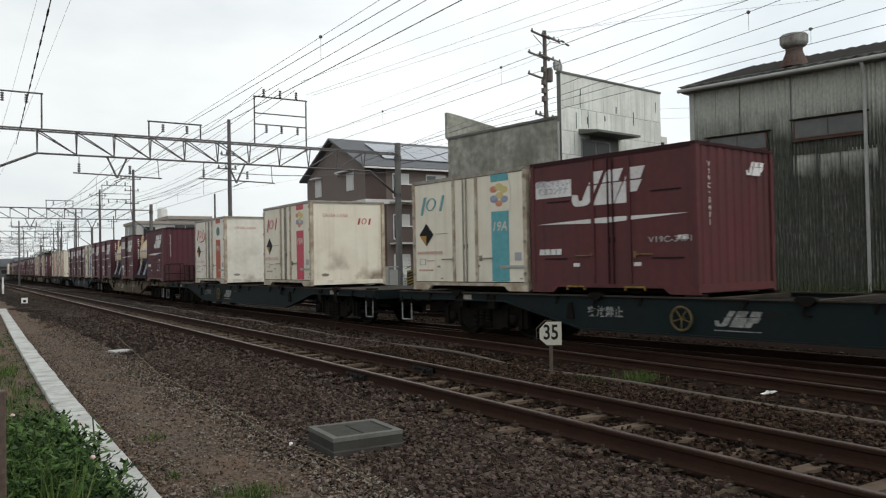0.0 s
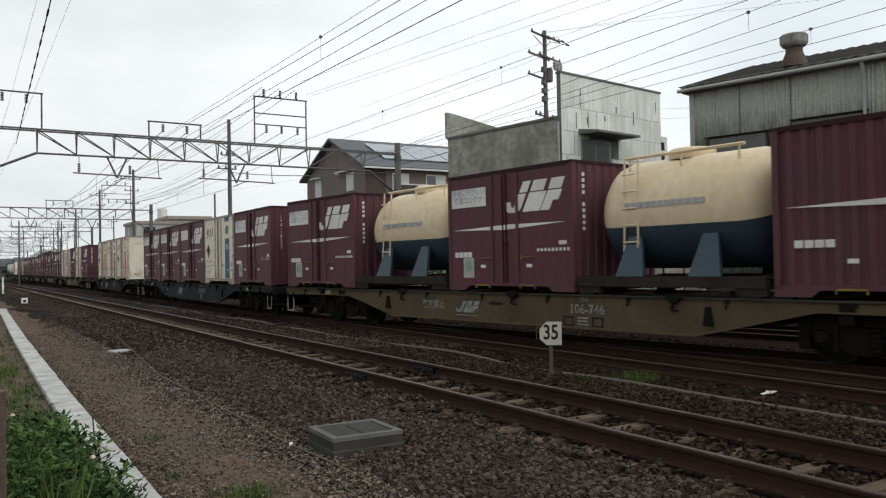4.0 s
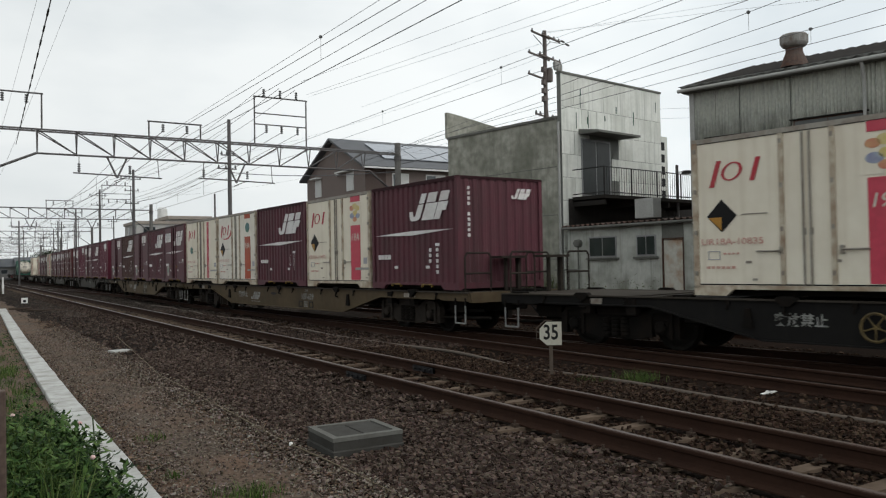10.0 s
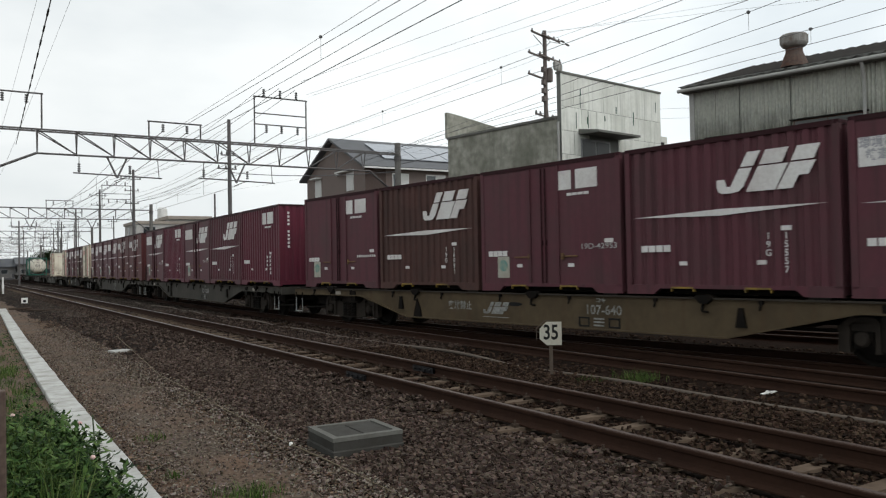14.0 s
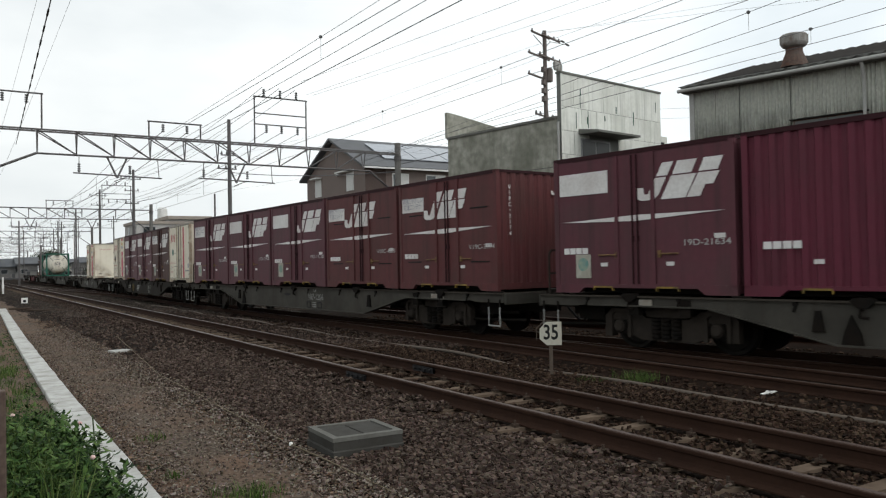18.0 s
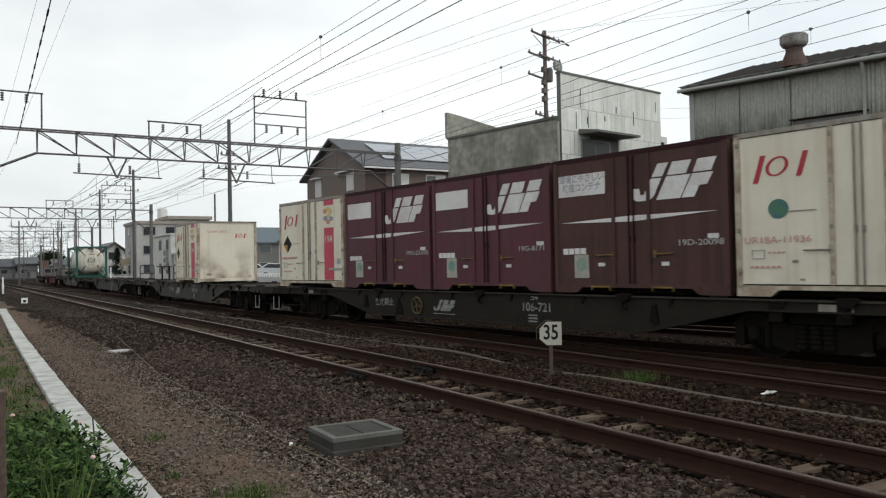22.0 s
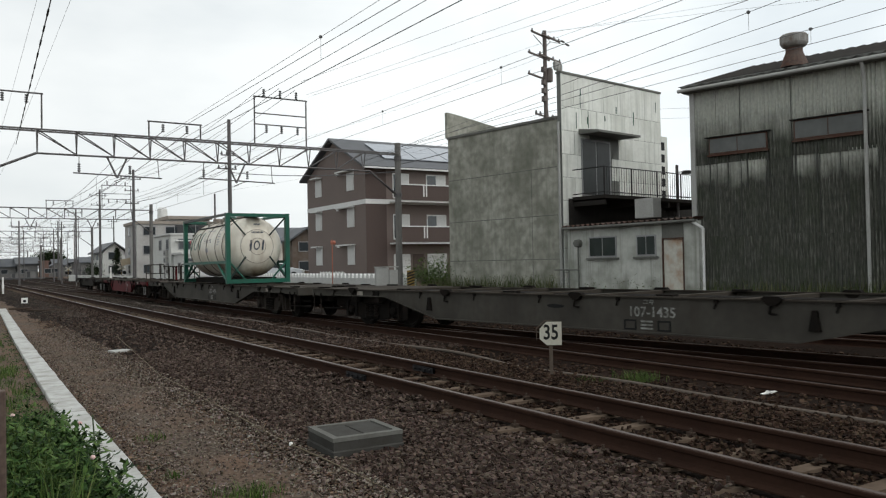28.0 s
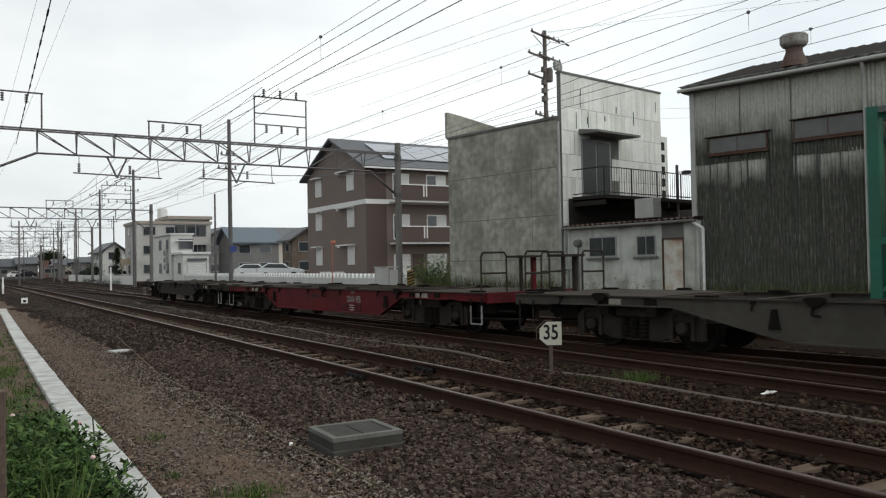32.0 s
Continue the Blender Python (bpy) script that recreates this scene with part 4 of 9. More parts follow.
# ---- wagons ----
def bogie(parent, yc, frame_paint):
    bg = root("bogie", "", "")
    bg.parent = parent
    bg.matrix_basis = pose(0, yc, 0)
    for sx in (-1, 1):
        b = bmn()
        prof = [(-1.3, 0.24), (-1.3, 0.6), (-1.16, 0.72), (-0.64, 0.72), (-0.42, 0.58), (0.42, 0.58), (0.64, 0.72), (1.16, 0.72), (1.3, 0.6), (1.3, 0.24), (1.13, 0.24), (1.1, 0.54), (0.8, 0.54), (0.77, 0.3), (0.5, 0.2), (-0.5, 0.2), (-0.77, 0.3), (-0.8, 0.54), (-1.1, 0.54), (-1.13, 0.24)]
        add_prism(b, [(sx * 1.0, y, z) for y, z in prof], (-0.07, 0, 0), (0.07, 0, 0))
        part("side_frame", b, frame_paint, bg)
        b = bmn()
        add_box(b, sx * 1.02 - 0.06, sx * 1.02 + 0.06, -0.42, 0.42, 0.6, 0.84)
        part("bolster_end", b, frame_paint, bg)
        for y in (-0.95, 0.95):
            b = bmn()
            add_box(b, sx * 0.99 - 0.09, sx * 0.99 + 0.09, y - 0.13, y + 0.13, 0.3, 0.53)
            part("axle_box", b, M_BOGIE, bg)
            b = bmn()
            add_lathe(b, [(0.11, 0.0), (0.11, 0.13), (0.08, 0.16), (0.0, 0.16)], Matrix.Translation((sx * 1.0, y, 0.43)) @ Matrix.Rotation(sx * math.pi / 2, 4, "Y"), 14, caps=False)
            part("axle_cap", b, frame_paint, bg)
            b = bmn()
            prof2 = [(y - 0.24, 0.24), (y - 0.24, 0.66), (y - 0.17, 0.74), (y + 0.17, 0.74), (y + 0.24, 0.66), (y + 0.24, 0.24), (y + 0.17, 0.24), (y + 0.17, 0.62), (y + 0.12, 0.67), (y - 0.12, 0.67), (y - 0.17, 0.62), (y - 0.17, 0.24)]
            add_prism(b, [(sx * 1.09, p, z) for p, z in prof2], (-0.025, 0, 0), (0.025, 0, 0))
            part("axle_guard", b, frame_paint, bg)
            b = bmn()
            add_box(b, sx * 0.72 - 0.05, sx * 0.72 + 0.05, y * 0.52 - 0.05, y * 0.52 + 0.05, 0.22, 0.58)
            part("brake_block", b, M_BOGIE, bg)
        for y in (-0.2, 0.0, 0.2):
            b = bmn()
            for i in range(5):
                add_lathe(b, [(0.07, 0.24 + i * 0.07), (0.085, 0.275 + i * 0.07), (0.07, 0.305 + i * 0.07)], pose(sx * 1.09, y, 0), 10)
            part("spring", b, M_BOGIE, bg)
    b = bmn()
    add_box(b, -0.95, 0.95, -0.24, 0.24, 0.5, 0.8)
    part("bolster", b, M_BOGIE, bg)
    sets = []
    for y in (-0.95, 0.95):
        b = bmn()
        rm = Matrix.Rotation(math.pi / 2, 4, "Y")
        add_rod(b, (-0.9, 0, 0), (0.9, 0, 0), 0.075, 12)
        for s in (-1, 1):
            o = s * 0.56
            add_lathe(b, [(0.12, o - s * 0.07), (0.38, o - s * 0.05), (0.445, o - s * 0.07), (0.445, o - s * 0.045), (0.43, o - s * 0.03), (0.425, o + s * 0.065), (0.37, o + s * 0.065), (0.33, o + s * 0.02), (0.13, o + s * 0.03)], rm, 28)
        ws = part("wheelset", b, M_WHEEL, bg)
        ws.matrix_basis = pose(0, y, 0.43)
        sets.append(ws)
    return sets


WHEELSETS = []


def wagon(name, label, paint, length=20.4, belly=True, brake_wheel=None, writing=None, rails=False, frame_paint=None, mark=True, mark_y=1.45, steps=None, number_y=-1.65, warning_y=None, notch_y=None):
    """A flat container wagon with deep side sills, two bogies, steps and couplers."""
    ob = root(name, label, "flat wagon", "wagons of the train")
    hl = length / 2 - 0.42
    bc = length / 2 - 3.1 if length > 18 else length / 2 - 2.6
    top = DECK - 0.06
    for sx in (-1, 1):
        b = bmn()
        lo = 0.36 if belly else 0.5
        flat = bc - 2.9 if length > 18 else bc - 1.9
        prof = [(-hl, top - 0.17), (-hl + 0.9, top - 0.17), (-hl + 1.2, top - 0.13), (-bc + 0.9, top - 0.13), (-flat, lo), (flat, lo), (bc - 0.9, top - 0.13), (hl - 1.2, top - 0.13), (hl - 0.9, top - 0.17), (hl, top - 0.17), (hl, top), (-hl, top)]
        add_prism(b, [(sx * 1.27, y, z) for y, z in prof], (-0.012, 0, 0), (0.012, 0, 0))
        part("side_sill", b, paint, ob)
        b = bmn()
        add_box(b, sx * 1.27 - 0.06, sx * 1.27 + 0.03, -hl, hl, top, top + 0.025)
        part("sill_flange", b, M_DECK, ob)
        b = bmn()
        fl = [(-hl + 1.2, top - 0.13), (-bc + 0.9, top - 0.13), (-flat, lo), (flat, lo), (bc - 0.9, top - 0.13), (hl - 1.2, top - 0.13)]
        for (ya, za), (yb, zb_) in zip(fl[:-1], fl[1:]):
            add_prism(b, [(sx * 1.27, ya, za), (sx * 1.27, yb, zb_), (sx * 1.27, yb, zb_ - 0.025), (sx * 1.27, ya, za - 0.025)], (-0.07, 0, 0), (0.05, 0, 0))
        part("lower_flange", b, paint, ob)
        for y in (-flat - 0.25, flat + 0.25):
            b = bmn()
            add_prism(b, [(sx * 1.3, y - 0.035, top - 0.12), (sx * 1.3, y + 0.035, top - 0.12), (sx * 1.3, y + 0.09, lo + 0.16), (sx * 1.3, y - 0.09, lo + 0.16)], (-0.03, 0, 0), (0.03, 0, 0))
            part("stiffener", b, M_BOGIE, ob)
        for y in (-bc - 0.5, -bc + 0.5, bc - 0.5, bc + 0.5):
            b = bmn()
            add_box(b, sx * 1.24 - 0.07, sx * 1.24 + 0.07, y - 0.1, y + 0.1, top - 0.3, top - 0.02)
            part("sill_bracket", b, M_BOGIE, ob)
        for j in range(5 if length > 18 else 3):
            y = (j - 2) * SLOT if length > 18 else (j - 1) * SLOT
            b = bmn()
            add_prism(b, [(sx * 1.3, y - 0.17, top + 0.03), (sx * 1.3, y - 0.06, top - 0.07), (sx * 1.3, y + 0.06, top - 0.07), (sx * 1.3, y + 0.17, top + 0.03), (sx * 1.3, y + 0.12, top + 0.07), (sx * 1.3, y - 0.12, top + 0.07)], (-0.06, 0, 0), (0.05, 0, 0))
            add_rod(b, (sx * 1.31, y + 0.03, top - 0.05), (sx * 1.33, y + 0.05, top - 0.19), 0.022, 6)
            add_rod(b, (sx * 1.33, y + 0.05, top - 0.19), (sx * 1.33, y - 0.07, top - 0.2), 0.018, 6)
            part("box_lock", b, M_BOGIE, ob)
            for dy in (-0.95, 0.95):
                b = bmn()
                add_box(b, sx * 1.3 - 0.02, sx * 1.3 + 0.02, y + dy - 0.035, y + dy + 0.035, top - 0.06, top - 0.005)
                add_rod(b, (sx * 1.31, y + dy, top - 0.06), (sx * 1.32, y + dy + 0.02, top - 0.15), 0.017, 6)
                part("lashing_hook", b, M_BOGIE, ob)
        if belly:
            b = bmn()
            side_sheet(b, oval(0.55, 0.74, 0.22, 0.04), sx * 1.284)
            part("sill_slot", b, M_BLACK, ob)
        for sy in (-1, 1):
            b = bmn()
            y0 = sy * (hl - 0.45)
            for dy in (0, 0.36):
                add_rod(b, (sx * 1.3, y0 + dy * sy, 0.68), (sx * 1.3, y0 + dy * sy, 0.3), 0.016, 8)
            add_rod(b, (sx * 1.3, y0, 0.3), (sx * 1.3, y0 + 0.36 * sy, 0.3), 0.018, 8)
            if steps is None:
                part("step", b, M_STEP, ob, "white step")
            else:
                part("step", b, steps, ob)
            for dy in (0, 0.36):
                b = bmn()
                add_rod(b, (sx * 1.3, y0 + dy * sy, 0.68), (sx * 1.3, y0 + dy * sy, top - 0.1), 0.016, 8)
                part("step_hanger", b, M_BOGIE, ob)
    b = bmn()
    add_box(b, -0.3, 0.3, -hl, hl, top - 0.4, top - 0.02)
    part("centre_sill", b, M_BOGIE, ob)
    n = 12
    for i in range(n + 1):
        y = -hl + 0.12 + (2 * hl - 0.24) * i / n
        b = bmn()
        add_box(b, -1.255, 1.255, y - 0.09, y + 0.09, top - 0.16, top + 0.012)
        part("cross_beam", b, M_DECK, ob)
    for s in (-1, 1):
        b = bmn()
        add_box(b, -1.24, 1.24, min(s * hl, s * bc * 0.93), max(s * hl, s * bc * 0.93), top - 0.01, top + 0.022)
        part("deck_plate", b, M_DECK, ob)
        b = bmn()
        add_box(b, -1.255, 1.255, s * (hl + 0.03) - 0.04, s * (hl + 0.03) + 0.04, top - 0.2, top + 0.02)
        part("end_beam", b, paint, ob)
        b = bmn()
        add_box(b, -0.12, 0.12, min(s * hl, s * (length / 2 - 0.02)), max(s * hl, s * (length / 2 - 0.02)), 0.72, 0.98)
        add_box(b, -0.2, 0.2, min(s * (length / 2 - 0.3), s * (length / 2 - 0.01)), max(s * (length / 2 - 0.3), s * (length / 2 - 0.01)), 0.66, 1.0)
        part("coupler", b, M_BOGIE, ob)
        b = bmn()
        for i in range(6):
            a0, a1 = math.pi * i / 6, math.pi * (i + 1) / 6
            y0 = s * (hl + 0.05)
            add_rod(b, (0.45, y0 + s * 0.35 * math.sin(a0), 0.62 - 0.28 * math.sin(a0)), (0.45, y0 + s * 0.35 * math.sin(a1), 0.62 - 0.28 * math.sin(a1)), 0.025, 6)
        part("air_hose", b, M_BLACK, ob)
    # twist-lock seats along the deck
    for sx in (-1, 1):
        for j in range(6):
            y = -hl + 0.38 + (2 * hl - 0.76) * j / 5
            b = bmn()
            add_box(b, sx * 1.16 - 0.09, sx * 1.16 + 0.09, y - 0.16, y + 0.16, top + 0.02, DECK)
            part("container_seat", b, M_BOGIE, ob)
    for y, w in ((0.6, 0.9), (-1.6, 0.6), (2.2, 0.5)):
        b = bmn()
        add_box(b, -0.75, -0.3, y - w / 2, y + w / 2, 0.38, 0.72)
        part("brake_gear", b, M_BOGIE, ob)
    b = bmn()
    add_rod(b, (-0.6, -3.6, 0.58), (-0.6, -2.4, 0.58), 0.17, 14)
    part("air_tank", b, M_BOGIE, ob)
    for sx in (-1, 1):
        for y in (-hl + 2.3, hl - 2.3):
            b = bmn()
            add_box(b, sx * 1.285 - 0.01, sx * 1.285 + 0.01, y - 0.24, y + 0.24, top - 0.15, top - 0.03)
            part("data_plate", b, M_HARDWARE, ob)
    for i, (y0, y1, z, x) in enumerate(((-bc - 2.6, -bc + 2.4, 0.55, -0.8), (bc - 2.6, bc + 2.0, 0.52, -0.7), (-3.2, 3.4, 0.46, -0.5), (-bc - 3.0, -bc - 1.3, 0.42, -0.95), (bc + 1.3, bc + 2.6, 0.44, -0.95))):
        b = bmn()
        add_rod(b, (x, y0, z), (x, y1, z - 0.05), 0.03, 8)
        part("brake_rod", b, M_BOGIE, ob)
    for y in (-bc - 1.75, bc + 1.75):
        b = bmn()
        add_box(b, -0.9, 0.9, y - 0.3, y + 0.3, 0.5, top - 0.2)
        part("underframe_box", b, M_BOGIE, ob)
    WHEELSETS.extend((ob, ws) for yc in (-bc, bc) for ws in bogie(ob, yc, frame_paint or M_BOGIE))
    if brake_wheel is not None:
        b = bmn()
        mm = Matrix.Translation((-1.36, brake_wheel, 0.62)) @ Matrix.Rotation(math.pi / 2, 4, "Y")
        for i in range(20):
            a0, a1 = 2 * math.pi * i / 20, 2 * math.pi * (i + 1) / 20
            add_rod(b, mm @ Vector((0.19 * math.cos(a0), 0.19 * math.sin(a0), 0)), mm @ Vector((0.19 * math.cos(a1), 0.19 * math.sin(a1), 0)), 0.02, 6)
        for i in range(5):
            a0 = 2 * math.pi * i / 5
            add_rod(b, mm @ Vector((0, 0, 0)), mm @ Vector((0.19 * math.cos(a0), 0.19 * math.sin(a0), 0)), 0.012, 6)
        add_rod(b, (-1.37, brake_wheel, 0.62), (-1.27, brake_wheel, 0.62), 0.03, 8)
        part("brake_wheel", b, M_BRAKE_WHEEL, ob, "worn yellow brake wheel")
    # dark pointed plate drawn for the shadow in a sill recess
    if notch_y is not None:
        b = bmn()
        add_prism(b, [(-1.283, notch_y + dy, z) for dy, z in ((-0.16, 0.36), (-0.13, 0.52), (0.0, 0.78), (0.1, 0.52), (0.14, 0.36))], (0, 0, 0), (-0.03, 0, 0))
        part("bracket_plate", b, M_BOGIE, ob)
    if mark:
        for sh in mark_slanted(None, 0, 1, 0, 1) + [[(0.0, -0.28), (0.94, -0.28), (0.98, -0.22), (-0.03, -0.22)]]:
            b = bmn()
            side_sheet(b, [(mark_y + 0.4 - f * 0.8, 0.52 + z * 0.25) for f, z in sh], -1.287)
            part("mark_block", b, M_STENCIL, ob)
        tx = new("warning_writing", text_mesh("\u7a81\u653e\u7981\u6b62", 0.2, M_STENCIL))
        tx.parent = ob
        tx.matrix_basis = Matrix.Translation((-1.289, warning_y or (2.65 if brake_wheel is None else 3.65), 0.66)) @ Matrix(((0, 0, -1), (-1, 0, 0), (0, 1, 0))).to_4x4()
    if writing:
        tx = new("number_writing", text_mesh(writing, 0.33, M_STENCIL))
        tx.parent = ob
        tx.matrix_basis = Matrix.Translation((-1.289, number_y, 0.69)) @ Matrix(((0, 0, -1), (-0.85, 0, 0), (0, 0.8, 0))).to_4x4()
        tx = new("kind_writing", text_mesh("\u30b3\u30ad", 0.12, M_STENCIL))
        tx.parent = ob
        tx.matrix_basis = Matrix.Translation((-1.289, number_y + 0.05, 0.865)) @ Matrix(((0, 0, -1), (-1, 0, 0), (0, 0.8, 0))).to_4x4()
        for y in (number_y + 0.45, number_y - 0.25):
            b = bmn()
            for y0, y1, z0, z1 in ((y - 0.13, y + 0.13, 0.38, 0.41), (y - 0.13, y + 0.13, 0.53, 0.56), (y - 0.13, y - 0.1, 0.41, 0.53), (y + 0.1, y + 0.13, 0.41, 0.53)):
                side_sheet(b, [(y0, z0), (y1, z0), (y1, z1), (y0, z1)], -1.287)
            part("stencil_frame", b, M_BLACK, ob)
        b = bmn()
        for i in range(3):
            side_sheet(b, [(number_y - 0.02, 0.4 + i * 0.06), (number_y + 0.22, 0.4 + i * 0.06), (number_y + 0.22, 0.43 + i * 0.06), (number_y - 0.02, 0.43 + i * 0.06)], -1.287)
        part("data_bar", b, M_STENCIL, ob)
    if rails:
        for yy in rails:
            for x0, x1 in ((-1.22, -0.52), (0.5, 1.2)):
                b = bmn()
                for a, c in (((x0, yy, top), (x0, yy, 1.72)), ((x0, yy, 1.72), (x0 + 0.06, yy, 1.8)), ((x0 + 0.06, yy, 1.8), (x1 - 0.06, yy, 1.8)), ((x1 - 0.06, yy, 1.8), (x1, yy, 1.72)), ((x1, yy, 1.72), (x1, yy, top)), ((x0, yy, 1.36), (x1, yy, 1.36))):
                    add_rod(b, a, c, 0.022, 6)
                part("hand_rail", b, M_BOGIE_GREY, ob, "bent steel hand rail")
            b = bmn()
            add_box(b, -0.36, 0.36, yy - 0.2, yy + 0.2, 1.68, 1.73)
            add_rod(b, (-0.1, yy, top), (-0.1, yy, 1.68), 0.045, 8)
            part("brake_stand", b, M_BOGIE_GREY, ob)
            b = bmn()
            add_box(b, 0.22, 0.31, yy - 0.045, yy + 0.045, top, 1.68)
            part("brake_stand_post", b, M_W_RED if paint is M_W_RED else M_BOGIE_GREY, ob)
    return ob


RUNNING = []


def ride(ob, u, half, up=0.0):
    """A vehicle or load whose middle lies u metres behind the train's mark, carried at u - half and u + half."""
    RUNNING.append((ob, u, half, up))
    return ob


# wagons, front to rear: place, paint, writing and fittings
WAGONS = [
    (-8, M_W_GREEN, dict(brake_wheel=2.04, mark_y=1.08), "dark blue-green flat wagon, grimy"),
    (-7, M_W_GREEN, dict(brake_wheel=2.2, mark_y=1.34, rails=(9.6,)), "dark blue-green flat wagon carrying two white boxes"),
    (-6, M_W_KHAKI, dict(writing="106-746", number_y=-1.92, rails=(-9.6,)), "brown-grimed flat wagon under boxes and small tanks"),
    (-5, M_W_GREEN, dict(writing="104-2579", mark_y=1.75, warning_y=4.4), "dark green flat wagon under five boxes"),
    (-4, M_W_BLACK, dict(brake_wheel=2.6, writing="104-598", rails=(9.6,)), "very dark flat wagon carrying three white boxes"),
    (-3, M_W_KHAKI, dict(writing="107-639", number_y=-1.92, mark_y=2.03, warning_y=3.17, rails=(-9.6,)), "khaki-grimed flat wagon under five boxes"),
    (-2, M_W_KHAKI, dict(writing="107-640", number_y=-1.74, mark_y=1.1, warning_y=2.26, notch_y=3.81), "khaki-grimed flat wagon under five maroon boxes"),
    (-1, M_W_GREY, dict(writing="107-1638", mark=False, notch_y=4.0, number_y=-1.58, rails=(9.6,)), "grey flat wagon under five maroon boxes"),
    (0, M_W_GREY, dict(writing="107-1206", mark=False, notch_y=4.08, number_y=-1.38, rails=(9.6,)), "grey flat wagon under five maroon boxes"),
    (1, M_W_DARK, dict(brake_wheel=2.2, mark_y=1.25, notch_y=3.01, writing="106-721"), "dark grey flat wagon under white and maroon boxes"),
    (2, M_W_GREY, dict(writing="107-454", mark_y=1.15, warning_y=2.29, rails=(9.6,)), "grey flat wagon carrying a single white box"),
    (3, M_W_GREY, dict(writing="107-1435", mark=False, steps=M_BOGIE_GREY), "grey flat wagon, empty"),
    (4, M_W_GREY, dict(writing="107-1404", number_y=-1.34, rails=(9.6,), mark=False, steps=M_BOGIE_GREY), "grey flat wagon carrying a framed white tank"),
]
for k, paint_, opts, lab in WAGONS:
    ride(wagon("flat_wagon", lab, paint_, frame_paint=M_BOGIE_GREY if k in (-3, -2, -1, 0, 4) else M_BOGIE, **opts), -2.45 + 20.4 * k, 7.1)
ride(wagon("flat_wagon", "short red flat wagon, empty", M_W_RED, 15.0, writing="200-95", frame_paint=M_BOGIE_GREY, rails=(-6.9,), mark=False), 96.85, 4.9)
ride(wagon("flat_wagon", "short dark grey flat wagon, empty, at the train's tail", M_W_DARK, 15.0, mark=False, belly=False), 111.85, 4.9)

# loads
V = "maroon steel box with white mark and stripe"
BOXES = {
    "d": lambda: box_red("freight_container", V + ", printed notice"),
    "D": lambda: box_red("freight_container", "faded brown-red steel box with white mark and printed notice", paint=M_RED_BROWN),
    "Q": lambda: box_red("freight_container", "faded brown-red ribbed box with slanted white mark", ribbed=True, at=(0.484, 0.93), panel=None, sticker=False, paint=M_RED_BROWN),
    "b": lambda: box_red("freight_container", V + ", blank notice", panel="blank"),
    "v": lambda: box_red("freight_container", "maroon ventilated box with centred white mark, on a wagon", at=(0.288, 0.732), sticker=False, paint=M_RED_BRICK, slits=True),
    "r": lambda: box_red("freight_container", "ribbed maroon box with slanted white mark, on a wagon", ribbed=True, at=(0.484, 0.93), panel=None, sticker=False),
    "j": lambda: box_red("freight_container", "plain maroon box with small white mark, on a wagon", mark="small", panel=None, stripe=False),
    "k": lambda: box_red("freight_container", "ribbed maroon box with small white mark, on a wagon", ribbed=True, mark="small", panel=None, stripe=False, sticker=False, paint=M_RED_FRESH),
    "T": lambda: box_white("freight_container", "cream box with a turquoise band, on a wagon", M_WHITE, M_TEAL, M_BAND_TEAL),
    "R": lambda: box_white("freight_container", "white box with crimson band and fruit print, on a wagon", M_WHITE, M_JOT_RED, M_BAND_RED),
    "O": lambda: box_white("freight_container", "white box with orange-red band and swoosh, on a wagon", M_WHITE_COOL, M_JOT_RED, M_BAND_ORANGE, "globe", True),
    "C": lambda: box_white("freight_container", "white box with crimson band and red swoosh, on a wagon", M_WHITE, M_JOT_RED, M_BAND_CRIMSON, "globe", True, False),
    "B": lambda: box_white("freight_container", "white box with navy band and green emblem, on a wagon", M_WHITE, M_JOT_DARK, M_BAND_BLUE, "globe"),
    "L": lambda: box_white("freight_container", "white box with two thin red lines, on a wagon", M_WHITE, M_JOT_RED, M_BAND_RED, "globe_low", diamond=False, lines=True),
    "t": lambda: tank_small("tank_container", "cream and dark blue tank on a grey cradle"),
}
# slots 1 to 5 from the wagon's front; a dot is an empty slot
LOADS = {-8: "...vT", -7: ".R.O.", -6: "rtdtd", -5: "dBbdd", -4: ".RCR.", -3: "rRrOL", -2: "drjQj", -1: "krbkb", 0: "vvbbd", 1: "LDbbR", 2: "..R.."}
# the brake platform at one end pushes a wagon's load towards the other
LOAD_SHIFT = {-8: -0.19, -7: -0.17, -6: 0.28, -5: 0.05, -4: -0.29, -3: 0.15, -2: -0.27, -1: -0.09, 0: -0.03, 1: -0.14, 2: -0.11}
made = {}
for k, row in LOADS.items():
    for j, c in enumerate(row):
        if c == ".":
            continue
        if c in made:
            ob_ = copy_thing(made[c], Matrix())
        else:
            made[c] = BOXES[c]()
            ob_ = copy_thing(made[c], Matrix())
        if c != "t":
            number_box(ob_, NUMBERS[k][j], c)
        ride(ob_, -2.45 + 20.4 * k + LOAD_SHIFT[k] + SLOT * (j - 2), BL / 2, DECK)
for ob_ in made.values():
    for o in (*ob_.children_recursive, ob_):
        bpy.data.objects.remove(o)
ride(tank_frame("tank_container", "white tank with green print in an open green frame"), 79.25, 3.0, DECK)


